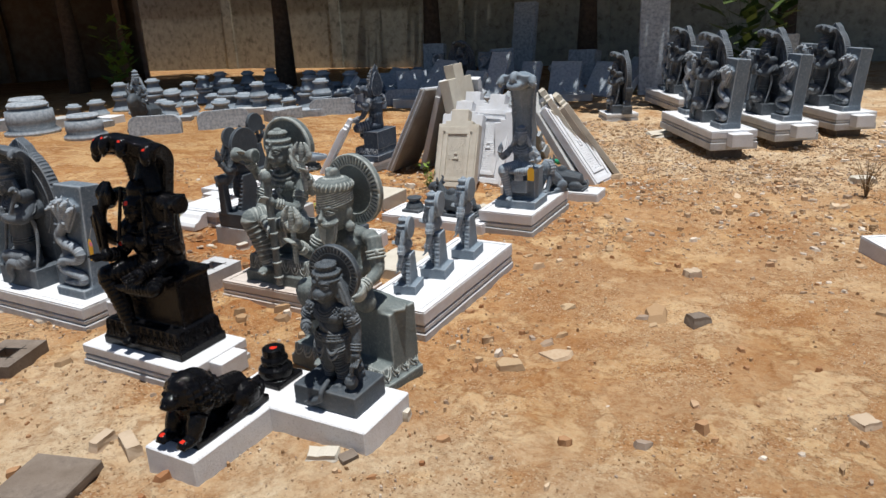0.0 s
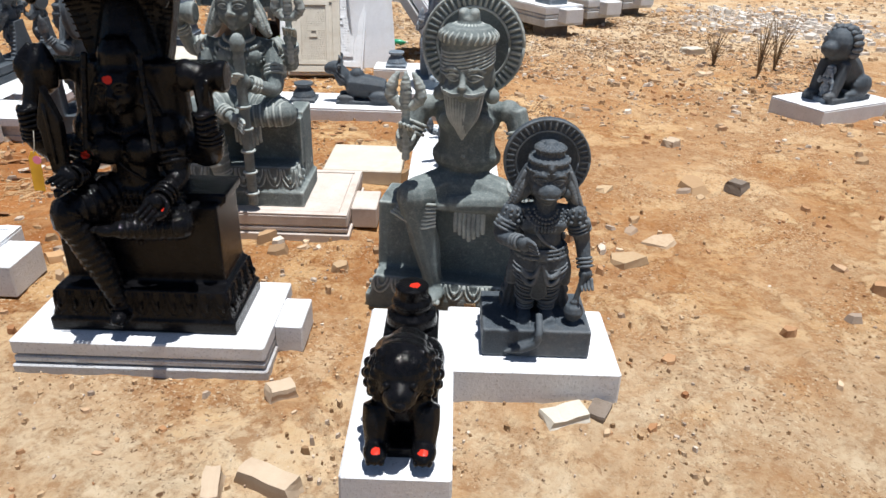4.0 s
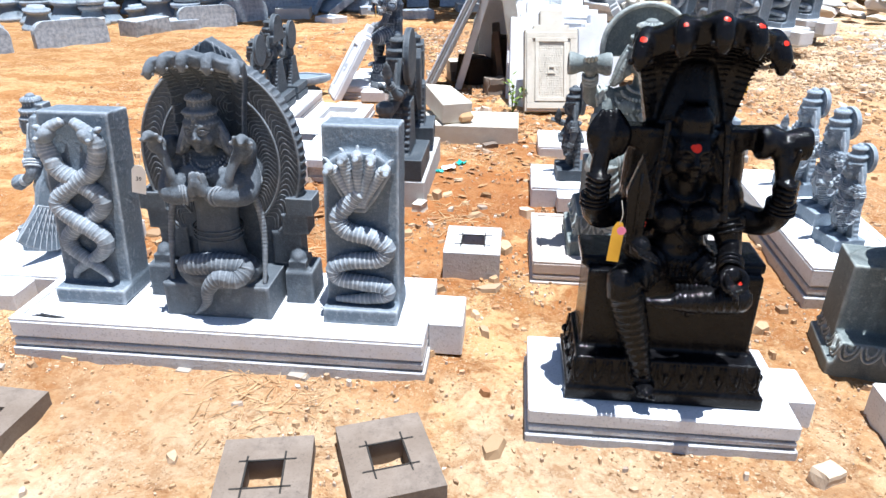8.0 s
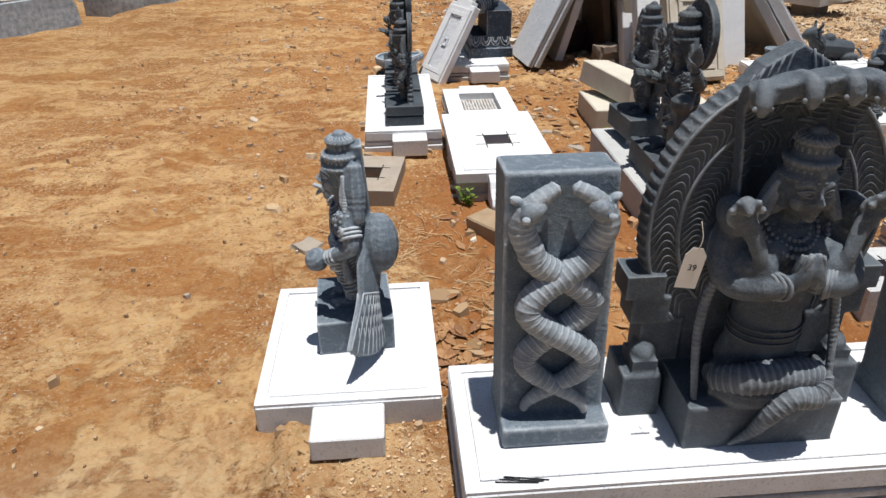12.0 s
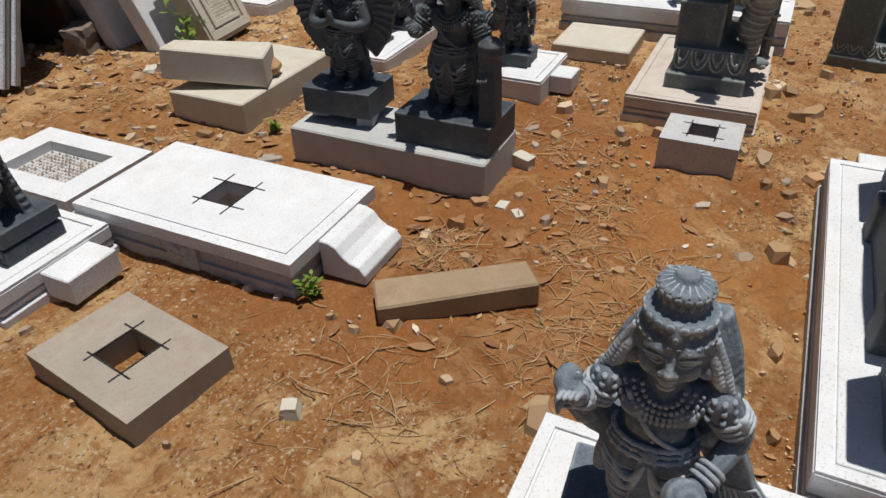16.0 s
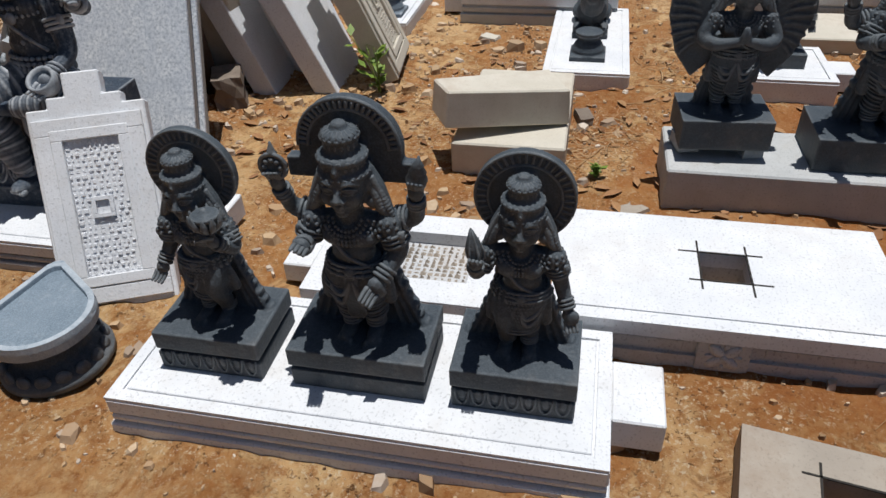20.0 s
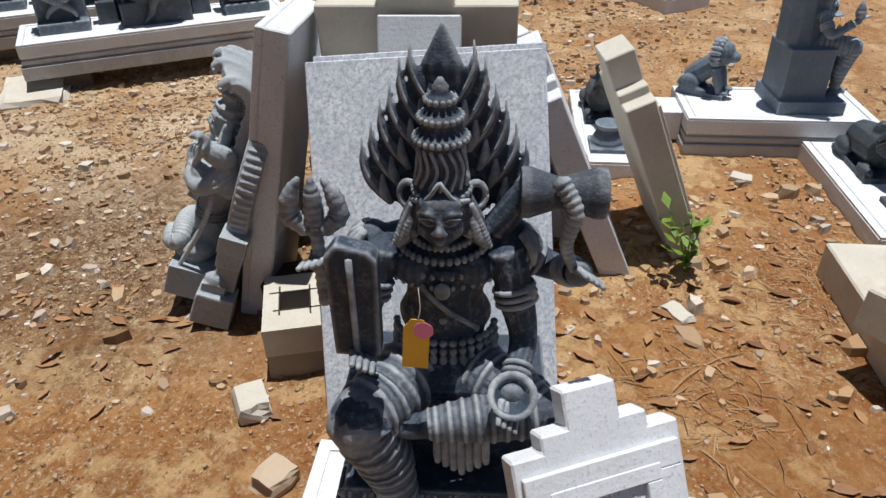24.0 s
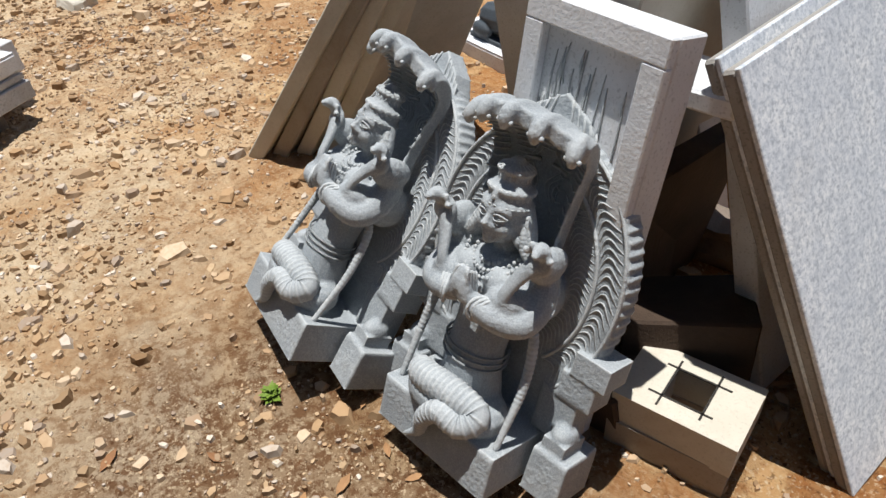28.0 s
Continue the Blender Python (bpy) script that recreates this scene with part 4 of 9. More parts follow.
def sunk_stele(w, high, th, m, label):
    # thick slab with a plain border round a sunk, roughly chiselled panel
    t = thing("carved_slab", m, label, "stone slab")
    b = 0.05
    part("back", box_bm(-w / 2, w / 2, 0.022, th, 0, high, 0.004), WHITE, t)
    for x0, x1, z0, z1 in ((-w / 2, w / 2, 0, b), (-w / 2, w / 2, high - b, high), (-w / 2, -w / 2 + b, b, high - b), (w / 2 - b, w / 2, b, high - b)):
        part("border", box_bm(x0, x1, 0, 0.022, z0, z1, 0.003), WHITE, t)
    rng = random.Random(20)
    S = Sculpt()
    for k in range(240):
        x, z = rng.uniform(-w / 2 + b, w / 2 - b), rng.uniform(b, high - b - 0.02)
        n = rng.uniform(0.03, 0.16) * (0.4 + z / high)
        S.tube([(x, 0.021, z), (x + rng.uniform(-0.006, 0.006), 0.019, max(b, z - n / 2)), (x, 0.021, max(b, z - n))], [0.001, rng.uniform(0.0012, 0.004), 0.001], 5, 6, crisp=True)
    part("chiselled_field", mesh_of("chiselled_field", *S.crisp, PALE, True), None, t)
    # ink scribble on the edge
    for k in range(5):
        a = box_bm(-0.009 + 0.004 * k, -0.007 + 0.004 * k, -0.012, 0.012, 0, 0.0006, 0)
        bmesh.ops.transform(a, matrix=pose(-w / 2 - 0.0006, th * 0.55, high - 0.12, 0, -90, 40 - 35 * (k % 2)) , verts=a.verts)
        part("ink_mark", a, INK, t)


sunk_stele(0.33, 0.955, 0.095, pose(-3.435, 7.165, 0.0, -12, 0, 180), "thick white slab with rough sunk panel leaning on heap")
stele(0.315, 0.575, 0.05, 0.1, 0.095, pose(-4.773, 6.02, 0.0, -30.5, 0, -66), "light grey carved slab with shouldered tab", WHITE, True, True, 21)
# stones deep in the heap; its shade is put into their colour
slab("dark_slab", 0.06, 0.5, 0.52, pose(-3.36, 6.66, 0, 0, -9, 2), "slab under the leaning slabs, coloured dark for shade", SHADED, 0.006)
slab("heap_block", 0.3, 0.3, 0.42, pose(-3.3, 6.75, 0, 0, 0, 12), "rough brown block inside the heap", SHADED)
slab("heap_block", 0.26, 0.2, 0.24, pose(-3.62, 6.78, 0, 6, 0, 40), "rough brown block inside the heap", SHADED, 0.02)
slab("heap_block", 0.2, 0.16, 0.14, pose(-3.55, 6.98, 0, 0, 8, 10), "brown stone lump under the slabs", SHADED, 0.02)
slab("bridging_slab", 0.36, 0.17, 0.045, pose(-3.46, 6.75, 0.725, 3, 4, 4), "pale sawn slab wedged across the heap", WHITE, 0.004)
slab("heap_block", 0.34, 0.26, 0.3, pose(-3.0, 6.75, 0, 0, 0, -8), "rough brown block inside the heap", SHADED)
holed_block(0.27, 0.185, 0.085, 0.09, pose(-3.74, 6.92, 0.088, 0, 0, 16), "pale holed block on top of another", CREAM, 0.03)
holed_block(0.27, 0.185, 0.085, 0.09, pose(-3.735, 6.925, 0.0, 0, 0, 18), "tan holed block under another", TAN, 0)


# ---- statue anatomy, in head heights u above the waist ----
def grown(x, y, z, size):
    """A frame at a place, in which lengths count in half head widths."""
    return pose(x, y, z) @ Matrix.Scale(size, 4)


def round_row(S, n, radius, z, size, y=0.0, squash=1.0):
    """A row of small carved knobs round an upright axis."""
    for k in range(n):
        t = 2 * math.pi * k / n
        m = tuple(size) if hasattr(size, "__len__") else (size, size, size)
        S.ell((radius * math.cos(t), y + squash * radius * math.sin(t), z), m, (0, 0, math.degrees(t)), True)


def face(S, snout=False):
    """A carved face in half head widths about the head's middle, looking along -y."""
    S.ell((0, 0.05, 0.05), (1.0, 1.05, 1.22))
    S.ell((0, -0.2, -0.5), (0.8, 0.76, 0.72))
    S.ell((0, -0.3, 0.55), (0.86, 0.72, 0.5))
    S.ell((0, -0.76, -0.98), (0.3, 0.24, 0.22))
    for s in (-1, 1):
        S.ell((s * 0.46, -0.6, -0.36), (0.4, 0.36, 0.4))
        S.tube([(s * 0.1, -1.03, 0.3), (s * 0.45, -1.0, 0.47), (s * 0.86, -0.66, 0.28)], [0.06, 0.085, 0.05], 8, 10)
        S.ell((s * 0.42, -0.87, 0.12), (0.3, 0.16, 0.14), (0, s * 6, s * 14))
        for z, r in ((0.24, 0.04), (0.01, 0.03)):
            S.tube([(s * 0.12, -0.98, 0.1), (s * 0.3, -1.04, 0.12 + (z - 0.12) * 1.1), (s * 0.52, -0.98, 0.13 + (z - 0.12)), (s * 0.76, -0.76, 0.12)], r, 5, 10, crisp=True)
        S.ell((s * 0.19, -1.1, -0.3), (0.14, 0.14, 0.11))
        S.ell((s * 1.0, 0.12, -0.05), (0.16, 0.3, 0.5))
        S.lathe((s * 1.1, -0.02, -0.78), [(0.08, -0.22), (0.3, -0.16), (0.34, 0.02), (0.2, 0.16), (0.06, 0.2)], 12, (80, 0, s * 25))
    if snout:
        S.ell((0, -0.85, -0.45), (0.62, 0.62, 0.5))
        S.ell((0, -1.1, -0.3), (0.34, 0.34, 0.3))
        S.tube([(-0.5, -1.15, -0.62), (0, -1.46, -0.6), (0.5, -1.15, -0.62)], 0.045, 6, 10, crisp=True)
    else:
        S.tube([(0, -1.0, 0.34), (0, -1.12, 0.05), (0, -1.27, -0.26)], [0.1, 0.13, 0.19], 8, 9)
        S.tube([(-0.36, -0.9, -0.6), (-0.14, -1.06, -0.56), (0, -1.06, -0.59), (0.14, -1.06, -0.56), (0.36, -0.9, -0.6)], [0.03, 0.08, 0.075, 0.08, 0.03], 7, 14)
        S.ell((0, -1.0, -0.75), (0.24, 0.12, 0.085))


def mukuta(S, tall=1.0):
    """A tall carved crown: jewelled brow band, swelling drum, waisted second tier and a fluted cap with a knob."""
    prof = [(1.02, 0.42), (1.1, 0.5), (1.1, 0.68), (0.98, 0.74), (0.93, 0.86), (0.92, 1.08), (1.03, 1.14), (1.05, 1.27), (0.97, 1.4), (0.76, 1.48), (0.69, 1.64), (0.68, 1.95), (0.77, 2.02), (0.8, 2.16), (0.7, 2.3), (0.4, 2.4), (0.3, 2.48), (0.33, 2.6), (0.12, 2.72)]
    at = lambda z: 0.42 + (z - 0.42) * tall
    S.lathe((0, 0.05, 0), [(r, at(z)) for r, z in prof], 28)
    round_row(S, 26, 1.08, at(0.59), (0.045, 0.08, 0.05), 0.05)
    round_row(S, 18, 1.0, at(1.24), (0.06, 0.14, 0.12), 0.05)
    round_row(S, 22, 0.92, at(0.97), (0.035, 0.06, 0.09), 0.05)
    round_row(S, 18, 0.77, at(2.1), (0.045, 0.1, 0.08), 0.05)
    round_row(S, 16, 0.68, at(1.8), (0.035, 0.06, 0.12), 0.05)
    for k in range(18):
        t = 2 * math.pi * k / 18
        S.tube([(0.75 * math.cos(t), 0.05 + 0.75 * math.sin(t), at(2.25)), (0.4 * math.cos(t), 0.05 + 0.4 * math.sin(t), at(2.4))], 0.035, 5, 3, crisp=True)
    S.ell((0, -0.95, at(0.95)), (0.2, 0.12, 0.24))
    S.ell((0, -1.06, at(0.93)), (0.08, 0.05, 0.11), crisp=True)


def head(S, c, u, crown="none", beard=False, snout=False, hair=True):
    """A carved head: face, ears with discs, locks, and a crown of the given kind."""
    was = S.at
    S.at = was @ grown(*c, 0.45 * u)
    face(S, snout)
    if hair:
        # locks that swell behind the ears and fall to the shoulders, scored across
        for s in (-1, 1):
            S.tube([(s * 0.85, 0.35, 0.5), (s * 1.16, 0.3, -0.35), (s * 1.4, 0.28, -1.1), (s * 1.75, 0.2, -1.6)], [0.3, 0.42, 0.4, 0.22], 9, 12)
            for k in range(2):
                S.tube([(s * (0.95 + 0.1 * k), 0.2 - 0.12 * k, 0.3), (s * (1.2 + 0.16 * k), 0.02 + 0.1 * k, -0.45), (s * (1.42 + 0.2 * k), -0.02 + 0.1 * k, -1.1), (s * (1.7 + 0.16 * k), 0.02, -1.5)], [0.16, 0.2, 0.2, 0.1], 7, 44, 0.1, 0.17, crisp=True)
    if beard:
        S.tube([(0, -0.62, -0.85), (0, -0.82, -1.6), (0, -0.72, -2.5)], [0.74, 0.55, 0.08], 12, 10, flat=0.5)
        for k in range(-6, 7):
            x = k / 6
            S.tube([(x * 0.8, -0.72 - 0.26 * (1 - x * x), -0.75 + 0.3 * x * x), (x * 0.6, -0.78 - 0.28 * (1 - x * x), -1.45), (x * 0.22, -0.8 - 0.1 * (1 - x * x), -2.1 - 0.35 * (1 - abs(x)))], [0.06, 0.075, 0.02], 6, 14, crisp=True)
        for s in (-1, 1):
            S.tube([(0, -1.2, -0.46), (s * 0.4, -1.14, -0.52), (s * 0.78, -0.86, -0.46), (s * 0.98, -0.72, -0.26)], [0.12, 0.16, 0.12, 0.03], 8, 14)
            for k in range(3):
                S.tube([(s * 0.08, -1.3, -0.42 - 0.05 * k), (s * 0.42, -1.26, -0.46 - 0.06 * k), (s * 0.8, -0.95, -0.4 - 0.04 * k)], 0.025, 5, 9, crisp=True)
    if crown == "drum":
        mukuta(S, 0.92)
    elif crown == "cap":
        mukuta(S, 0.7)
    elif crown == "turban":
        # wound cloth that widens upward, a ball of hair and a knot
        S.lathe((0, 0.05, 0), [(1.0, 0.3), (1.1, 0.42), (1.06, 0.85), (1.1, 1.3), (1.16, 1.42), (1.14, 1.72), (0.9, 1.96), (0.45, 2.06)], 26)
        S.ell((0, 0.05, 2.2), (0.46, 0.46, 0.3))
        for s in (-1, 1):
            S.ell((s * 0.2, 0.0, 2.42), (0.24, 0.3, 0.22))
        for k in range(7):
            S.ring((0, 0.05, 0.45 + 0.14 * k), 1.1 - 0.004 * k, 0.055, (9, -12, 0), 28, True)
        for k in range(26):
            t = 2 * math.pi * k / 26
            S.tube([(1.12 * math.cos(t), 0.05 + 1.12 * math.sin(t), 1.4), (1.14 * math.cos(t + 0.1), 0.05 + 1.14 * math.sin(t + 0.1), 1.7), (0.5 * math.cos(t + 0.25), 0.05 + 0.5 * math.sin(t + 0.25), 2.04)], 0.055, 5, 8, crisp=True)
    S.at = was


def halo(S, c, r, th=0.03, spokes=36, ray=0.25):
    """A round nimbus behind the head, ringed with carved rays."""
    x, y, z = c
    a = np.linspace(0, 2 * np.pi, 40, endpoint=False)
    S.plate([(x + r * math.cos(t), z + r * math.sin(t)) for t in a], y, y + th)
    S.ring((x, y, z), r * 0.97, r * 0.035, (90, 0, 0), 40, True)
    S.ring((x, y, z), r * (1 - ray), r * 0.03, (90, 0, 0), 36, True)
    for k in range(spokes):
        t = 2 * math.pi * k / spokes
        p = [(x + q * r * math.cos(t), y, z + q * r * math.sin(t)) for q in (1 - ray + 0.04, 0.95)]
        S.tube(p, r * 0.034, 5, 3, crisp=True)


def torso(S, c, u, fat=1.0, beads=True):
    x, y, z = c
    S.ell((x, y, z + 0.08 * u), (0.6 * u * fat, 0.44 * u * fat, 0.42 * u))
    S.ell((x, y, z + 0.9 * u), (0.72 * u, 0.42 * u, 0.5 * u))
    S.tube([(x, y, z + 0.1 * u), (x, y, z + 0.5 * u), (x, y, z + 0.95 * u)], [0.55 * u * fat, 0.5 * u * fat, 0.62 * u], n=7, flat=0.8)
    S.ell((x, y + 0.02 * u, z + 1.16 * u), (0.9 * u, 0.32 * u, 0.24 * u))
    S.tube([(x, y, z + 1.2 * u), (x, y, z + 1.7 * u)], [0.27 * u, 0.24 * u], n=4)
    for s in (-1, 1):
        S.ell((x + s * 0.33 * u, y - 0.3 * u, z + 0.92 * u), (0.28 * u, 0.2 * u, 0.22 * u))
        S.ell((x + s * 0.88 * u, y, z + 1.12 * u), (0.25 * u, 0.27 * u, 0.25 * u))
        if beads:
            # tasselled shoulder ornaments
            for k in range(5):
                a = radians(-60 + 30 * k)
                S.tube([(x + s * (0.86 + 0.1 * math.cos(a)) * u, y - 0.1 * u + 0.14 * u * math.sin(a), z + 1.36 * u), (x + s * (0.98 + 0.12 * math.cos(a)) * u, y - 0.06 * u + 0.26 * u * math.sin(a), z + 1.2 * u), (x + s * (1.0 + 0.12 * math.cos(a)) * u, y - 0.04 * u + 0.27 * u * math.sin(a), z + 0.98 * u)], [0.05 * u, 0.07 * u, 0.03 * u], 6, 8, crisp=True)
    S.ell((x, y - 0.43 * u * fat, z + 0.22 * u), (0.05 * u, 0.03 * u, 0.05 * u), crisp=True)
    if beads:
        for q, dz, dr in ((0.4, 1.42, 0.036), (0.52, 1.27, 0.04), (0.66, 1.1, 0.036), (0.72, 0.96, 0.03)):
            for k in range(-9, 10):
                a = radians(k * 10)
                S.ell((x + q * u * math.sin(a), y - (0.18 + 0.3 * math.cos(a)) * u, z + (dz - 0.3 * math.cos(a) * q) * u), (dr * u, dr * 1.1 * u, dr * 1.3 * u), crisp=True)
        S.ell((x, y - 0.5 * u, z + 0.72 * u), (0.1 * u, 0.06 * u, 0.12 * u), crisp=True)
        # sacred thread across the belly, and a girdle of three rows
        S.tube([(x - 0.5 * u, y - 0.3 * u, z + 1.1 * u), (x - 0.1 * u, y - 0.45 * u * fat, z + 0.55 * u), (x + 0.42 * u * fat, y - 0.34 * u * fat, z + 0.05 * u)], 0.035 * u, 6, 40, 0.3, 0.07 * u, crisp=True)
        for row, dz in enumerate((-0.08, -0.2, -0.34)):
            for k in range(-8, 9):
                a = radians(k * 11)
                S.ell((x + (0.63 + 0.01 * row) * u * fat * math.sin(a), y - (0.5 + 0.01 * row) * u * fat * math.cos(a), z + dz * u), (0.05 * u, 0.05 * u, (0.045, 0.055, 0.1)[row] * u), crisp=True)


def arm(S, a, e, h, u, hold=None):
    a, e, h = np.array(a), np.array(e), np.array(h)
    S.tube([tuple(a), tuple(a + (e - a) * 0.55), tuple(e + (a - e) * 0.06 + (h - e) * 0.06), tuple(e + (h - e) * 0.5), tuple(h)], [0.26 * u, 0.25 * u, 0.2 * u, 0.18 * u, 0.13 * u], n=16)
    d = (h - e) / (np.linalg.norm(h - e) + 1e-9)
    p = h + d * 0.14 * u
    S.ell(tuple(p), (0.18 * u, 0.14 * u, 0.19 * u))
    for k in range(4):
        off = np.cross(d, (0, 1, 0.1))
        off = off / (np.linalg.norm(off) + 1e-9) * (k - 1.5) * 0.085 * u
        q = p + off + d * 0.12 * u
        S.tube([tuple(q), tuple(q + d * 0.14 * u + np.array((0, -0.02 * u, 0))), tuple(q + d * 0.24 * u + np.array((0, -0.12 * u, 0)))], [0.055 * u, 0.05 * u, 0.035 * u], 6, 6, crisp=True)
    # arm ring with a crest, and bracelets
    for f, r in ((0.5, 0.25), (0.78, 0.16)):
        c = a + (e - a) * f if r > 0.2 else e + (h - e) * f
        dd = (e - a) if r > 0.2 else (h - e)
        q = Vector(dd).to_track_quat("Z", "Y").to_euler()
        dn = dd / (np.linalg.norm(dd) + 1e-9)
        for dz in (-0.1, 0, 0.1):
            S.ring(tuple(c + dn * dz * u), (r + 0.015) * u, 0.04 * u, tuple(math.degrees(v) for v in q), 16, True)
        if r > 0.2:
            out = np.array((math.copysign(0.2, a[0]) * u, -0.17 * u, 0))
            S.ell(tuple(c + out - dn * 0.12 * u), (0.1 * u, 0.07 * u, 0.14 * u), crisp=True)
    if hold == "lotus":
        S.lathe(tuple(p + np.array((0, 0, 0.1 * u))), [(0.1 * u, 0), (0.14 * u, 0.25 * u), (0.22 * u, 0.5 * u), (0.36 * u, 0.62 * u), (0.36 * u, 0.7 * u), (0.12 * u, 0.76 * u), (0.05 * u, 0.85 * u)])
        for k in range(10):
            t = 2 * math.pi * k / 10
            S.tube([tuple(p + np.array((0.16 * u * math.cos(t), 0.16 * u * math.sin(t), 0.35 * u))), tuple(p + np.array((0.34 * u * math.cos(t), 0.34 * u * math.sin(t), 0.6 * u))), tuple(p + np.array((0.38 * u * math.cos(t), 0.38 * u * math.sin(t), 0.85 * u)))], [0.05 * u, 0.1 * u, 0.02 * u], 6, 8, crisp=True)
    elif hold == "bud":
        S.lathe(tuple(p), [(0.06 * u, -0.1 * u), (0.12 * u, 0.05 * u), (0.2 * u, 0.3 * u), (0.18 * u, 0.5 * u), (0.09 * u, 0.78 * u), (0.02 * u, 0.98 * u)], 14, (0, -6, 0))
        for k in range(6):
            t = 2 * math.pi * k / 6
            S.tube([tuple(p + np.array((0.12 * u * math.cos(t), 0.12 * u * math.sin(t), 0.05 * u))), tuple(p + np.array((0.2 * u * math.cos(t), 0.2 * u * math.sin(t), 0.32 * u))), tuple(p + np.array((0.03 * u * math.cos(t) - 0.09 * u, 0.03 * u * math.sin(t), 0.9 * u)))], [0.03 * u, 0.045 * u, 0.02 * u], 5, 8, crisp=True)
    elif hold == "disc":
        S.ell(tuple(p + np.array((0, 0, 0.4 * u))), (0.3 * u, 0.1 * u, 0.3 * u))
        S.ring(tuple(p + np.array((0, -0.05 * u, 0.4 * u))), 0.29 * u, 0.05 * u, (90, 0, 0), 20, True)
        for k in range(8):
            t = k * math.pi / 4
            S.ell(tuple(p + np.array((0.17 * u * math.cos(t), -0.09 * u, 0.4 * u + 0.17 * u * math.sin(t)))), (0.06 * u, 0.05 * u, 0.06 * u), crisp=True)
        S.tube([tuple(p + np.array((0, 0, 0.66 * u))), tuple(p + np.array((0, 0, 0.95 * u)))], [0.12 * u, 0.02 * u], 7, 5, crisp=True)
    elif hold == "conch":
        S.lathe(tuple(p + np.array((0, 0, 0.06 * u))), [(0.08 * u, 0), (0.2 * u, 0.12 * u), (0.23 * u, 0.28 * u), (0.17 * u, 0.4 * u), (0.19 * u, 0.44 * u), (0.12 * u, 0.55 * u), (0.13 * u, 0.59 * u), (0.05 * u, 0.7 * u), (0.02 * u, 0.8 * u)], 14, (0, 8, 0), crisp=True)
    elif hold == "drum":
        S.lathe(tuple(p + np.array((-0.55 * u, 0, 0.1 * u))), [(0.28 * u, 0), (0.28 * u, 0.12 * u), (0.14 * u, 0.5 * u), (0.28 * u, 0.9 * u), (0.28 * u, 1.05 * u)], 16, (0, 90, 0))
    elif hold == "trident":
        q = p + np.array((0, -0.06 * u, 0.1 * u))
        S.tube([tuple(q - np.array((0, 0, 0.7 * u))), tuple(q + np.array((0, 0, 0.4 * u)))], 0.08 * u, 8, 30, 0.15, 0.12 * u, crisp=True)
        S.ell(tuple(q + np.array((0, 0, 0.42 * u))), (0.26 * u, 0.12 * u, 0.1 * u))
        for s in (-1, 0, 1):
            S.tube([tuple(q + np.array((s * 0.1 * u, 0, 0.4 * u))), tuple(q + np.array((s * 0.3 * u, 0, 0.62 * u))), tuple(q + np.array((s * 0.25 * u, 0, 0.9 * u))), tuple(q + np.array((s * 0.14 * u, 0, 1.1 * u)))], [0.1 * u, 0.12 * u, 0.1 * u, 0.03 * u], 8, 26, 0.16, 0.09 * u, crisp=True)
    elif hold == "bowl":
        S.lathe(tuple(p + np.array((0, -0.05 * u, 0.0))), [(0.12 * u, -0.3 * u), (0.22 * u, -0.2 * u), (0.3 * u, 0.0), (0.32 * u, 0.18 * u), (0.25 * u, 0.18 * u), (0.2 * u, 0.06 * u)], 18, (35, 0, 0), crisp=True)


CHEST = 5.55


def bib(S, rows=(0.62, 0.88, 1.14, 1.4), reach=78):
    """Rows of beads that hang from the neck over the chest."""
    for i, q in enumerate(rows):
        n = 11 + 4 * i
        last = i == len(rows) - 1
        for k in range(n):
            t = radians(-reach + 2 * reach * k / (n - 1))
            x, z = q * math.sin(t), 6.5 - 0.8 * q * math.cos(t)
            y = -0.86 * math.sqrt(max(0.12, 1 - (x / 1.45) ** 2 - ((z - CHEST) / 1.1) ** 2)) - 0.06
            S.ell((x, y, z), (0.07, 0.07, 0.13 if last else 0.075), crisp=True)


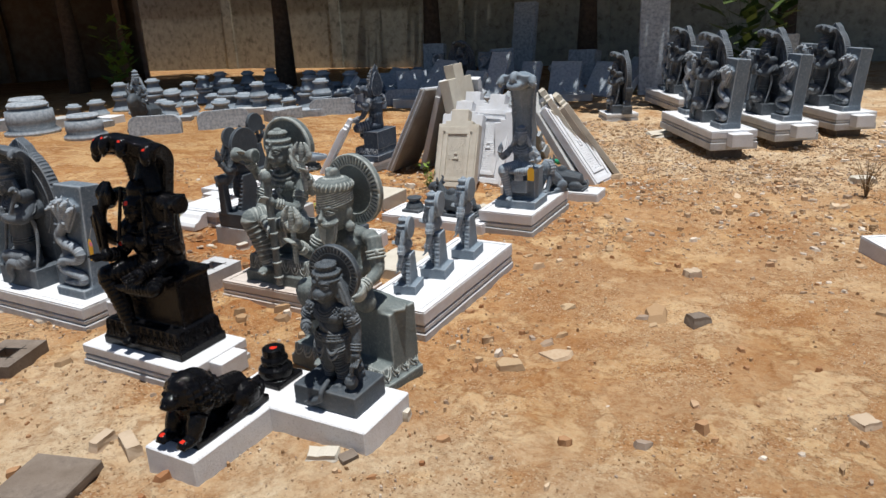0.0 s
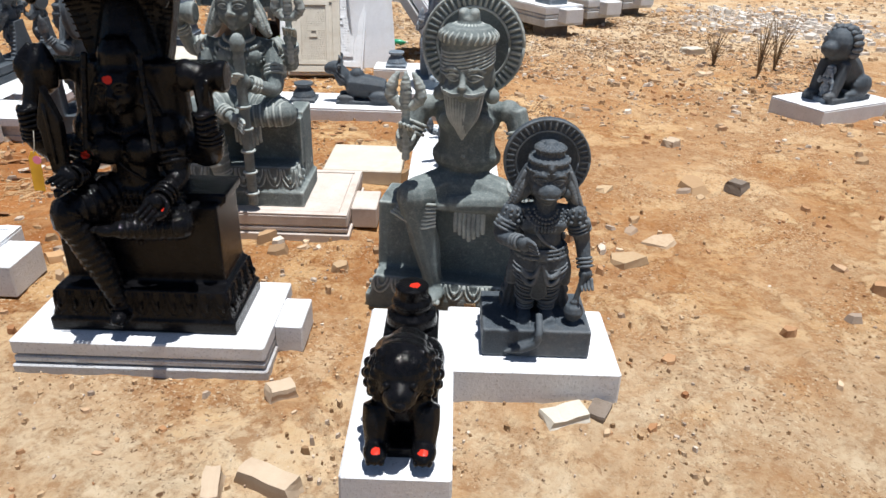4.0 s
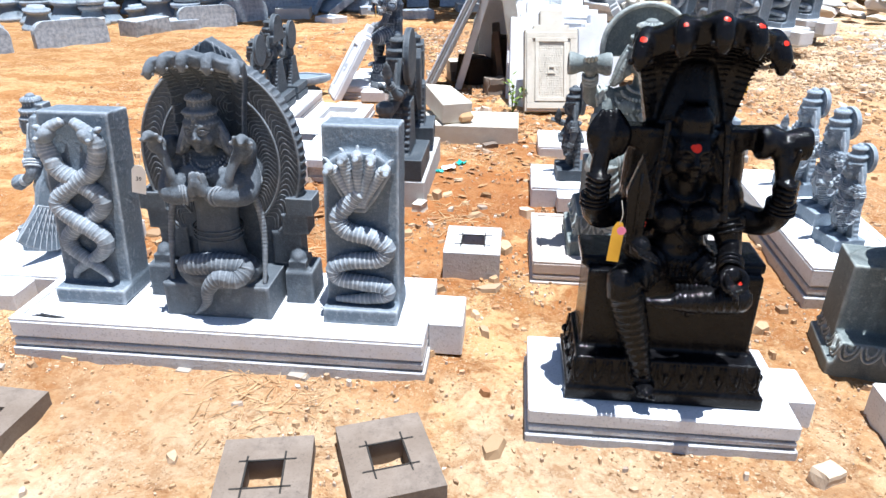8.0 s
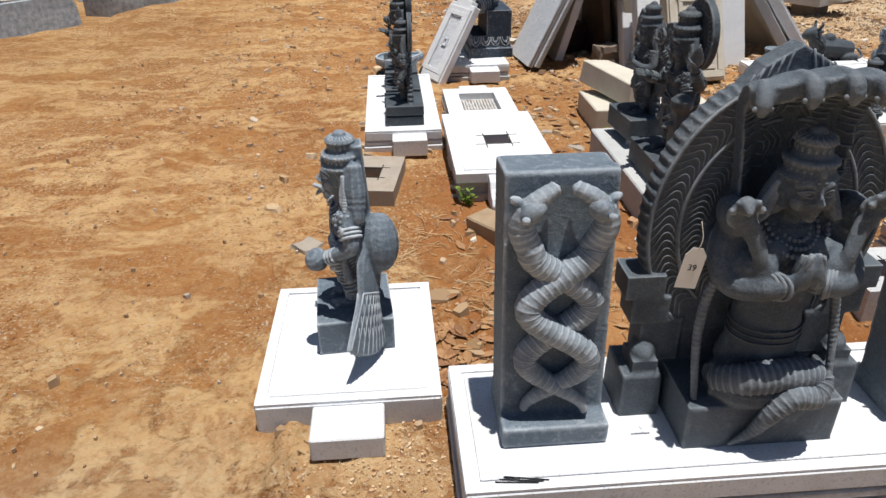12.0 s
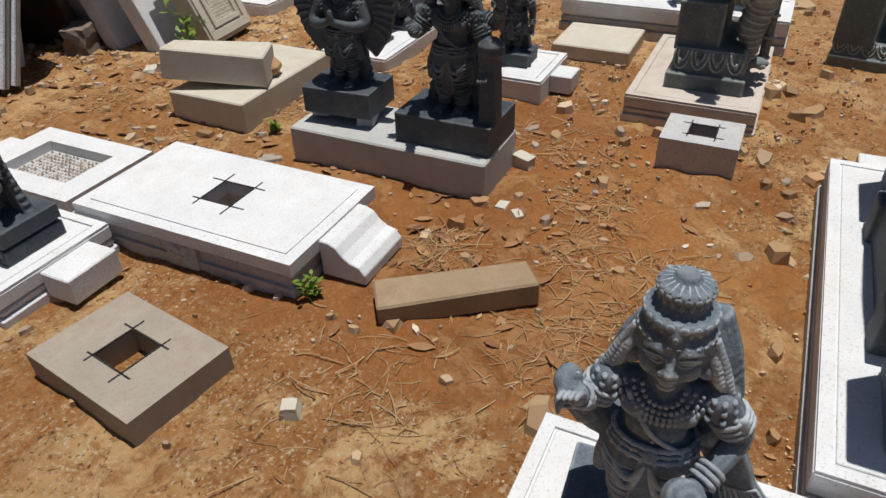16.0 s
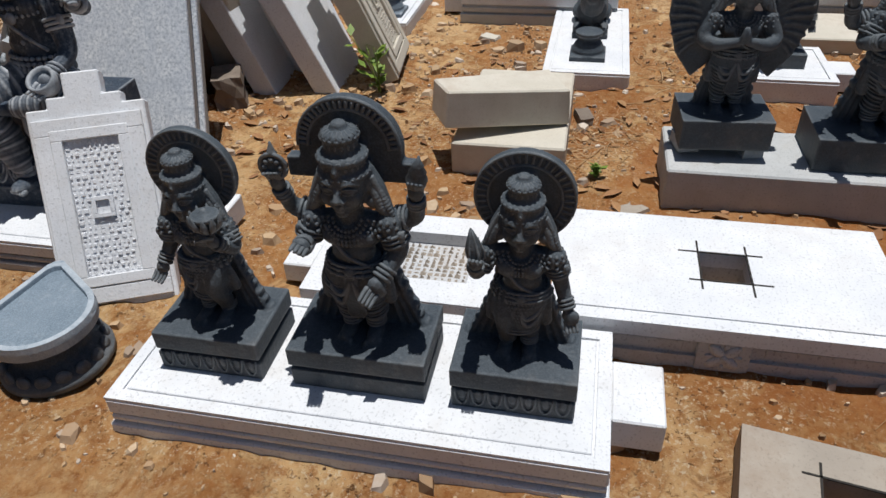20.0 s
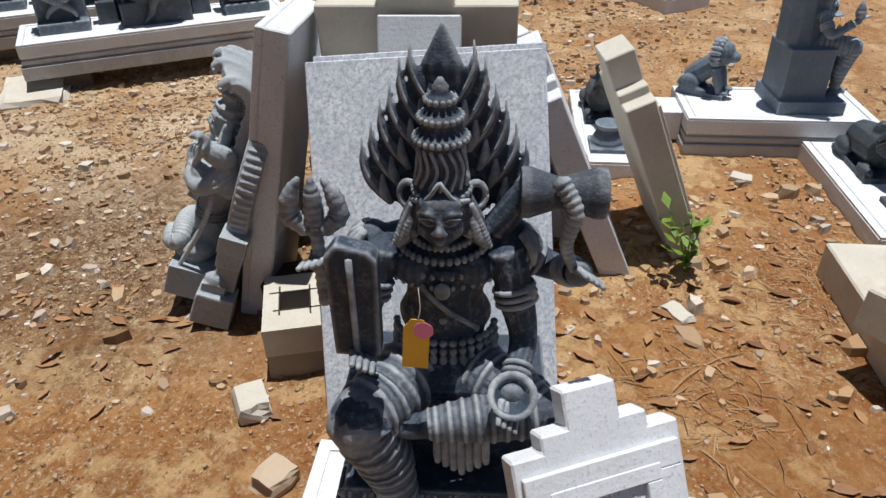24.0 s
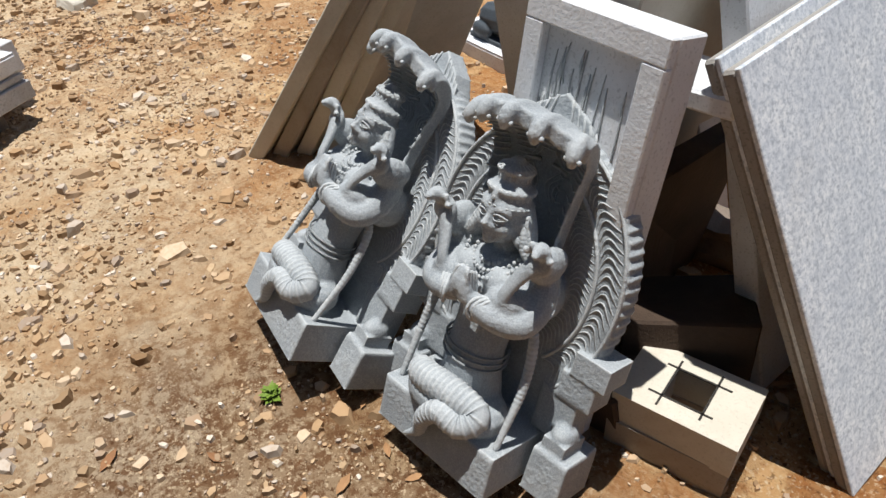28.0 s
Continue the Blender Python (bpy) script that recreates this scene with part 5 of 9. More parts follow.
def deity(S, crown=1.0, female=False, knee=0, snout=False, halo_r=0.0, halo_z=8.9, hair=True, cloak=2.6):
    """A standing figure in half head widths, feet at zero, shoulders at 6.1, the head's middle at 7.95."""
    sway = 0.16 * knee
    for s in (-1, 1):
        bent = s == knee
        kx, ky, kz = (s * 0.6, -0.75, 2.35) if bent else (s * 0.56, -0.12, 2.15)
        leg = [(s * 0.58 - sway, 0, 3.9), (s * 0.62, -0.2 - 0.25 * bent, 3.05), (kx, ky, kz), (s * 0.58, ky * 0.5 + 0.1, 1.2), (s * 0.56, 0.02, 0.3)]
        S.tube(leg, [0.86, 0.8, 0.58, 0.5, 0.34], 14, 20)
        S.ell((s * 0.62, -0.42, 0.2), (0.38, 0.8, 0.24))
        S.ell((s * 0.57, -0.05, 0.4), (0.34, 0.4, 0.34))
        for k in range(5):
            S.ell((s * (0.36 + 0.15 * k), -1.16 + 0.06 * k, 0.13), (0.09, 0.2, 0.11))
        for k in range(3):
            S.ring((s * 0.57, 0.0, 0.5 + 0.17 * k), 0.42, 0.075, (0, 0, 0), 16, True)
        if not female:
            # cloth drawn round the leg in sagging folds
            pts = spline(leg[:4], 12)
            for k in range(2, 12):
                wide = np.interp(k, [0, 4, 8, 11], [0.9, 0.84, 0.64, 0.56])
                S.ring(tuple(pts[k] + np.array((0, 0, -0.06))), wide, 0.05 + 0.03 * (k % 2), (16, -s * 9, 0), 20, True)
    if female:
        # long wrapped skirt with patterned rows and a beaded hem
        S.tube([(-sway, 0.05, 4.0), (-0.4 * sway, -0.12, 3.0), (0.3 * sway, -0.2, 1.75)], [1.28, 1.3, 1.08], 20, 12, flat=0.78)
        for k in range(9):
            z = 3.7 - 0.22 * k
            for j in range(15):
                t = radians(-150 + 120 * (j + 0.5 * (k % 2)) / 14)
                wide = np.interp(z, [1.75, 3.0, 4.0], [1.1, 1.31, 1.29])
                S.ell((wide * math.cos(t) - 0.3 * sway, 0.79 * wide * math.sin(t) - 0.1, z), (0.06, 0.05, 0.07), crisp=True)
        S.ring((0.3 * sway, -0.2, 1.78), 1.1, 0.09, (4, 0, 0), 28, True, 0.79)
        S.ring((0.3 * sway, -0.2, 1.98), 1.12, 0.06, (4, 0, 0), 28, True, 0.79)
    else:
        for k in range(-2, 3):
            S.tube([(k * 0.12, -0.95, 3.75), (k * 0.14, -1.0, 2.6), (k * 0.2, -0.72, 1.2 + 0.14 * abs(k))], [0.09, 0.12, 0.1], 6, 10)
        S.plate([(-0.34, 1.3), (0.34, 1.3), (0.24, 3.8), (-0.24, 3.8)], -0.86, -0.3)
    # hips, belly, chest and shoulders
    S.ell((-sway, 0.02, 3.95), (1.3, 0.9, 0.75))
    S.ell((-sway * 0.6, -0.16, 4.7), (0.98, 0.76, 0.75))
    S.ell((0, 0, CHEST), (1.34, 0.84, 0.92))
    S.ell((0, 0.06, 6.12), (1.75, 0.55, 0.42))
    S.tube([(0, 0, 6.2), (0, -0.05, 7.2)], [0.62, 0.56], 12, 5)
    for s in (-1, 1):
        S.ell((s * 0.56, -0.56, CHEST + 0.02), (0.56, 0.48, 0.5) if female else (0.6, 0.36, 0.42))
        S.ell((s * 1.6, 0, 6.02), (0.6, 0.58, 0.55))
        # petalled shoulder caps
        for i, z in enumerate((6.3, 6.02, 5.72)):
            for k in range(6):
                t = radians(-115 + 40 * k)
                S.ell((s * (1.6 + (0.42 + 0.1 * i) * math.cos(t)), (0.46 + 0.07 * i) * math.sin(t), z), (0.1, 0.13, 0.11), crisp=True)
        # sash ends that hang from the hip
        S.tube([(s * 1.2 - sway, -0.2, 3.9), (s * 1.42, -0.28, 3.0), (s * 1.38, -0.1, 2.0)], [0.2, 0.26, 0.34], 8, 26, 0.1, 0.24)
        for k in range(2):
            S.tube([(s * 1.2 - sway, -0.35, 3.8 - 0.2 * k), (s * 0.85, -0.95, 3.0 - 0.4 * k), (s * 0.4, -1.08, 2.85 - 0.4 * k), (s * 0.06, -1.0, 3.5)], [0.1, 0.13, 0.13, 0.08], 7, 26, 0.14, 0.17, crisp=True)
    bib(S)
    S.tube([(-0.95, -0.6, 6.1), (-0.1, -0.96, 4.9), (0.95, -0.7, 4.1)], 0.075, 6, 40, 0.3, 0.15, crisp=True)
    for i, z in enumerate((4.25, 4.05, 3.82)):
        S.ring((-sway, -0.02, z), 1.26 + 0.06 * i, 0.09, (0, 0, 0), 30, i != 1, 0.76)
        round_row(S, 22, 1.3 + 0.06 * i, z, (0.07, 0.1, 0.09 + 0.05 * (i == 2)), -0.02, 0.76)
    S.ell((-sway, -1.04, 4.02), (0.26, 0.16, 0.26))
    S.ell((-sway, -0.92, 4.55), (0.07, 0.05, 0.08), crisp=True)
    # cloak behind that flares to the plate, with ridges and a scalloped edge
    if cloak:
        edge = [(1.15 + (cloak - 1.15) * (k / 9) ** 1.5 + 0.05 * (k % 2), 4.9 - 4.9 * k / 9) for k in range(10)]
        S.plate(edge + [(-x, z) for x, z in reversed(edge)], 0.5, 1.2)
        for s in (-1, 1):
            for j in range(3):
                S.tube([(s * x * (0.95 - 0.17 * j), 0.48, z) for x, z in edge], [0.07, 0.1, 0.13], 6, 16)
            for x, z in edge[1:]:
                S.ell((s * x, 0.8, z), (0.17, 0.36, 0.22))
    head(S, (0, -0.1, 7.95), 1 / 0.45, "none", False, snout, hair)
    if crown:
        was = S.at
        S.at = was @ pose(0, -0.1, 7.95)
        mukuta(S, crown)
        S.at = was
    if halo_r:
        halo(S, (0, 0.75, halo_z), halo_r, 0.5, 40, 0.28)


def lotus_seat(S, w, d, z0, z1, n=14):
    """A cushion of carved petals round a seat's foot."""
    S.box((0, 0, (z0 + z1) / 2), (w, d, z1 - z0), top=(0.94, 0.9))
    n = max(7, int(n * 0.5))
    h = z1 - z0

    def petal(p, out, half):
        px, py = p
        ox, oy = out
        tx, ty = -oy, ox
        mid = z0 + 0.5 * h
        for q in (0.55, 0.95):
            arc = []
            for a in np.linspace(0, math.pi, 9):
                f = math.sin(a)
                zz = z0 + 0.9 * h - 0.75 * h * q * f
                k1, k2 = 1 - 0.06 * (zz - z0) / h, 1 - 0.1 * (zz - z0) / h
                arc.append(((px + tx * half * q * math.cos(a)) * k1, (py + ty * half * q * math.cos(a)) * k2, zz))
            S.tube(arc, half * 0.12, 5, 14, crisp=True)
        S.ell((px - ox * 0.002, py - oy * 0.002, mid), (half * 0.2 + abs(ox) * 0.004, half * 0.2, h * 0.14), crisp=True)

    for k in range(n):
        petal((-w / 2 + w * (k + 0.5) / n, -d / 2), (0, -1), w / n * 0.5)
    for s in (-1, 1):
        for k in range(4):
            petal((s * w / 2, -d / 2 + d * (k + 0.5) / 4), (s, 0), d / 8)


def seated(S, seat, floor, u, front, down=-1, bands=True, out=0.95, lift=0.22, lap=0.0):
    """Hips and legs: one leg hangs to the floor, the other lies folded on the seat. Returns the waist."""
    w = seat + 0.45 * u
    S.ell((0, 0, seat + 0.25 * u), (0.85 * u, 0.6 * u, 0.42 * u))
    s = down
    hip, knee = (s * 0.4 * u, -0.1 * u, seat + 0.28 * u), (s * out * u, front - 0.14 * u, seat + lift * u)
    ankle = (s * 0.5 * u, front - 0.04 * u, floor + 0.28 * u)
    kv, hv, av = np.array(knee), np.array(hip), np.array(ankle)
    path = [hip, tuple(hv + (kv - hv) * 0.6), tuple(kv), tuple(kv + (av - kv) * 0.22), tuple(kv + (av - kv) * 0.5 + np.array((0, 0.07 * u, 0))), tuple(kv + (av - kv) * 0.8), ankle]
    rad = [0.44 * u, 0.43 * u, 0.39 * u, 0.34 * u, 0.345 * u, 0.25 * u, 0.2 * u]
    S.tube(path, rad, n=24)
    S.ell(tuple(kv + np.array((0, -0.03 * u, 0.03 * u))), (0.4 * u, 0.38 * u, 0.39 * u))
    S.ell((s * 0.47 * u, front - 0.2 * u, floor + 0.13 * u), (0.24 * u, 0.46 * u, 0.16 * u))
    for k in range(5):
        S.ell((s * (0.32 + 0.075 * k) * u, front - 0.55 * u + 0.02 * k * u, floor + 0.08 * u), (0.05 * u, 0.1 * u, 0.06 * u), crisp=True)
    hip2, knee2 = (-s * 0.4 * u, -0.1 * u, seat + 0.25 * u), (-s * (1.2 + 0.1 * lap) * u, front + (0.15 - 0.6 * lap) * u, seat + (0.18 - lap) * u)
    shin = (s * 0.15 * u, front - (0.04 + 0.5 * lap) * u, seat + (0.1 - lap) * u)
    S.limb(hip2, knee2, 0.42 * u, 0.32 * u)
    S.limb(knee2, shin, 0.28 * u, 0.18 * u)
    S.ell((s * 0.35 * u, front - (0.06 + 0.5 * lap) * u, seat + (0.08 - lap) * u), (0.34 * u, 0.18 * u, 0.14 * u))
    for k in range(4):
        S.ell((s * 0.66 * u, front - (0.12 + 0.5 * lap) * u + 0.05 * k * u, seat + (0.1 - lap) * u), (0.09 * u, 0.04 * u, 0.05 * u), crisp=True)
    if bands:
        # ribbed leg cloth
        S.tube(path, [r * 1.03 for r in rad], 14, 110, 0.07, 0.2 * u, crisp=True)
        S.tube([hip2, tuple((np.array(hip2) + knee2) / 2), knee2], [0.43 * u, 0.4 * u, 0.34 * u], 14, 50, 0.07, 0.2 * u, crisp=True)
        S.tube([knee2, tuple((np.array(knee2) + shin) / 2), shin], [0.31 * u, 0.29 * u, 0.2 * u], 14, 60, 0.08, 0.17 * u, crisp=True)
        for k in range(3):
            S.ring(tuple(av + (kv - av) * (0.02 + 0.07 * k)), 0.2 * u, 0.05 * u, (8, 0, 0), 16, True)
    # folds of cloth that fall over the seat's edge
    for k in range(-3, 4):
        x = -s * 0.25 * u + k * 0.1 * u
        S.tube([(x, front - 0.02 * u, seat + 0.02 * u), (x, front - 0.07 * u, seat - 0.35 * u), (x * 1.02, front - 0.04 * u, seat - (0.75 - 0.07 * abs(k)) * u)], [0.05 * u, 0.06 * u, 0.05 * u], 6, 9, crisp=True)
    return w


def cobra_hood(S, y0, z0, top, w0, w1, over, heads, r, depth=0.03, drop=0.05, power=1.6, cup=0.5):
    """A many-headed cobra hood: a neck that flares and arches forward like an umbrella, with heads along its rim. Returns the heads' crowns."""
    n, m = 28, 45
    rise = over * 0.6
    knee = top - rise

    def at(v, q):
        a = max(0.0, (v - 0.4) / 0.6) * math.pi * 0.5
        z = z0 + (knee - z0) * min(1, v / 0.4) + rise * math.sin(a)
        half = w0 + (w1 - w0) * v ** power
        y = y0 - over * (1 - math.cos(a)) - cup * half * q * q * (1 - 0.75 * v) + 0.55 * over * q * q * v ** 4
        lobe = 0.16 * r * (math.cos(q / 0.9 * (heads - 1) * math.pi) - 0.4) * v
        return half * q, y - 0.5 * lobe * (1 - v), z + lobe * math.sin(a) - drop * q * q * v ** 2.5

    grid, back = [], []
    for j in range(n):
        v = j / (n - 1)
        for i in range(m):
            q = 2 * i / (m - 1) - 1
            x, y, z = at(v, q)
            grid.append((x, y, z))
            a = max(0.0, (v - 0.4) / 0.6) * math.pi * 0.5
            back.append((x * 1.03, y + depth * math.cos(a) ** 0.7, z + depth * (0.2 + 0.8 * math.sin(a)) * (v > 0.2)))
    f = []
    k = n * m
    for j in range(n - 1):
        for i in range(m - 1):
            a, b = j * m + i, j * m + i + 1
            f += [(a, b, b + m, a + m), (k + b, k + a, k + a + m, k + b + m)]
        f += [(j * m, (j + 1) * m, k + (j + 1) * m, k + j * m), ((j + 1) * m + m - 1, j * m + m - 1, k + j * m + m - 1, k + (j + 1) * m + m - 1)]
    for i in range(m - 1):
        f += [(i + 1, i, k + i, k + i + 1), ((n - 1) * m + i, (n - 1) * m + i + 1, k + (n - 1) * m + i + 1, k + (n - 1) * m + i)]
    S.add(grid + back, f)
    crowns = []
    for i in range(heads):
        q = (2 * i / (heads - 1) - 1) * 0.88
        p = [np.array(at(v, q)) for v in (0.72, 0.86, 1.0)]
        out = np.array((q * 0.5, -1, 0.0)) / math.hypot(q * 0.5, 1)
        lift = np.array((0, 0, depth * 0.7))
        tip = p[2] + out * r * 0.7
        S.tube([tuple(p[0] + lift), tuple(p[1] + lift * 1.15), tuple(p[2] + lift * 0.9), tuple(tip + lift * 0.25 - np.array((0, 0, 0.25 * r))), tuple(tip - np.array((0, 0, 0.8 * r)))], [r * 0.4, r * 0.62, r * 0.85, r * 0.8, r * 0.35], 10, 16)
        crowns.append(tuple(p[2] + lift + out * r * 0.6))
        for s in (-1, 1):
            S.ell(tuple(tip + np.array((s * r * 0.72, -0.05 * r, -0.1 * r))), r * 0.26, crisp=True)
        # belly scales of each neck
        for j in range(15):
            v = 0.25 + 0.68 * j / 14
            pts = []
            for d in (-0.75, -0.35, 0, 0.35, 0.75):
                px, py, pz = at(v - 0.015 * (1 - abs(d)), max(-1, min(1, q + d / heads)))
                pts.append((px, py - 0.003, pz - 0.001))
            S.tube(pts, 0.06 * r + 0.0008, 5, 8, crisp=True)
    return crowns


# ---- the serpent king and his two snake posts: built once, repeated along the yard ----
def serpent_king():
    S = Sculpt()
    S.box((0, -0.035, 0.06), (0.36, 0.2, 0.12), top=(1, 0.99))
    # feathered oval behind, with a toothed rim and a pointed top
    mid, rx, rz = 0.49, 0.268, 0.33
    S.plate([(rx * math.cos(a), mid + rz * math.sin(a)) for a in np.linspace(-1.0, math.pi + 1.0, 52)], 0.04, 0.1)
    S.plate([(-0.13, 0.76), (0.13, 0.76), (0.07, 0.84), (0, 0.88), (-0.07, 0.84)], 0.045, 0.1)
    for s in (-1, 1):
        for k in range(5):
            S.tube([(s * (0.02 + 0.018 * k), 0.045, 0.87 - 0.012 * k), (s * (0.03 + 0.02 * k), 0.042, 0.82 - 0.012 * k), (s * (0.03 + 0.02 * k), 0.044, 0.77)], 0.003, 5, 7, crisp=True)
    for k in range(64):
        a = radians(-55 + k * 290 / 63)
        S.ell((rx * math.cos(a), 0.07, mid + rz * math.sin(a)), (0.0075, 0.033, 0.0075))
    S.box((0, 0.075, 0.18), (0.42, 0.06, 0.36))
    for s in (-1, 1):
        S.box((s * 0.255, 0.07, 0.345), (0.09, 0.09, 0.06))
        S.box((s * 0.235, 0.07, 0.28), (0.09, 0.085, 0.07))
        S.box((s * 0.2, 0.07, 0.19), (0.1, 0.075, 0.12))
        S.box((s * 0.245, 0.055, 0.06), (0.1, 0.14, 0.12), top=(0.96, 0.92))
        S.box((s * 0.24, 0.04, 0.135), (0.06, 0.08, 0.04))
        S.ell((s * 0.24, 0.04, 0.16), (0.03, 0.04, 0.03))
        for k in range(32):
            a = radians(-50 + k * 4.2)
            for r0, r1, th in ((0.5, 0.72, 0.0012), (0.75, 0.965, 0.0015)):
                pts = []
                for q in np.linspace(0, 1, 5):
                    rr, aa = r0 + (r1 - r0) * q, a + 0.09 * math.sin(q * math.pi * 1.4) + 0.05 * q
                    pts.append((s * rx * rr * math.cos(aa), 0.0405 - 0.003 * math.sin(q * math.pi), mid + rz * rr * math.sin(aa)))
                S.tube(pts, [th * 0.5, th * 1.3, th * 1.2, th * 0.5], 5, 10, crisp=True)
        for r0 in (0.735, 0.98):
            S.tube([(s * rx * r0 * math.cos(radians(a)), 0.038, mid + rz * r0 * math.sin(radians(a))) for a in range(-50, 92, 9)], 0.0045, 6, 32, crisp=True)
    cobra_hood(S, 0.05, 0.5, 0.83, 0.1, 0.145, 0.175, 5, 0.021, 0.036, 0.045, 1.0, 0.75)
    # bare belly, chest, beads and head
    S.tube([(0, -0.03, 0.17), (0, -0.045, 0.27), (0, -0.035, 0.36), (0, -0.03, 0.46)], [0.088, 0.076, 0.072, 0.095], 16, 12, flat=0.8)
    S.ell((0, -0.03, 0.475), (0.098, 0.07, 0.078))
    S.ell((0, -0.015, 0.525), (0.118, 0.045, 0.038))
    S.tube([(0, -0.025, 0.53), (0, -0.045, 0.59)], [0.034, 0.03], n=4)
    for s in (-1, 1):
        S.ell((s * 0.047, -0.08, 0.485), (0.045, 0.035, 0.036))
        S.ell((s * 0.105, -0.025, 0.515), (0.04, 0.042, 0.042))
        S.ell((s * 0.08, -0.07, 0.465), (0.055, 0.07, 0.04))
        S.ell((s * 0.1, 0.0, 0.46), (0.05, 0.06, 0.06))
        for k in range(3):
            S.ring((0, -0.045, 0.27 + 0.016 * k), 0.082, 0.003, (4, 0, 0), 24, True, 0.78)
        S.tube([(s * 0.105, -0.025, 0.515), (s * 0.13, -0.055, 0.46), (s * 0.124, -0.095, 0.428), (s * 0.075, -0.128, 0.432), (s * 0.02, -0.14, 0.446)], [0.04, 0.036, 0.032, 0.03, 0.023], 12, 20)
        S.tube([(s * 0.018, -0.15, 0.45), (s * 0.009, -0.158, 0.482), (s * 0.007, -0.155, 0.52)], [0.02, 0.017, 0.008], 8, 8)
        for k in range(4):
            S.tube([(s * 0.023, -0.156 + 0.009 * k, 0.455), (s * 0.017, -0.163 + 0.009 * k, 0.5), (s * 0.013, -0.16 + 0.009 * k, 0.518 - 0.004 * k)], 0.005, 5, 6, crisp=True)
        for k in range(3):
            S.ring((s * (0.05 + 0.011 * k), -0.138 + 0.005 * k, 0.438), 0.029, 0.0045, (0, 90, -32 * s), 16, True)
            S.ring((s * (0.111 + 0.006 * k), -0.036 - 0.01 * k, 0.498 - 0.014 * k), 0.042, 0.005, (25, s * 25, 0), 18, True)
        # a small cobra reared from each forearm, its hood spread beside the face
        S.tube([(s * 0.085, -0.125, 0.45), (s * 0.092, -0.125, 0.495), (s * 0.108, -0.112, 0.54), (s * 0.132, -0.1, 0.58)], [0.012, 0.015, 0.018, 0.022], 12, 60, 0.05, 0.009, flat=0.7)
        S.ell((s * 0.136, -0.098, 0.585), (0.034, 0.014, 0.03), (0, s * 24, 0))
        S.ell((s * 0.125, -0.05, 0.56), (0.03, 0.06, 0.04))
        S.tube([(s * 0.14, -0.105, 0.605), (s * 0.145, -0.125, 0.62), (s * 0.15, -0.15, 0.61)], [0.017, 0.018, 0.007], 8, 8)
        for k in range(5):
            a = radians(-70 + 35 * k)
            S.ell((s * 0.14 + 0.031 * math.sin(a), -0.12, 0.594 + 0.031 * math.cos(a)), (0.008, 0.008, 0.01), (0, math.degrees(a), 0))
        # rope tails down the sides
        S.tube([(s * 0.115, -0.05, 0.43), (s * 0.142, -0.045, 0.38), (s * 0.158, -0.06, 0.27), (s * 0.158, -0.1, 0.12)], [0.011, 0.011, 0.01, 0.007], 8, 110, 0.14, 0.012, crisp=True)
    for i, q in enumerate((0.04, 0.056, 0.073)):
        for k in range(13 + 4 * i):
            t = radians(-80 + 160 * k / (12 + 4 * i))
            S.ell((q * math.sin(t), -0.03 - 0.062 * math.cos(t) - 0.012 * i, 0.548 - 0.8 * q * math.cos(t)), (0.0045, 0.0045, 0.0055), crisp=True)
    head(S, (0, -0.065, 0.625), 0.112, "drum")
    # coil and tail end
    S.tube([(-0.1, -0.07, 0.15), (0.0, -0.02, 0.16), (0.1, -0.06, 0.155), (0.07, -0.115, 0.15), (-0.05, -0.12, 0.15), (-0.105, -0.08, 0.155)], 0.04, n=24)
    S.tube([(-0.115, -0.085, 0.165), (-0.06, -0.125, 0.19), (0.03, -0.13, 0.2), (0.1, -0.125, 0.185), (0.085, -0.155, 0.16), (0.03, -0.165, 0.165), (-0.01, -0.165, 0.12), (-0.03, -0.15, 0.06), (-0.075, -0.143, 0.015)], [0.03, 0.036, 0.037, 0.034, 0.03, 0.028, 0.022, 0.014, 0.004], 12, 260, 0.06, 0.014, crisp=True)
    return S


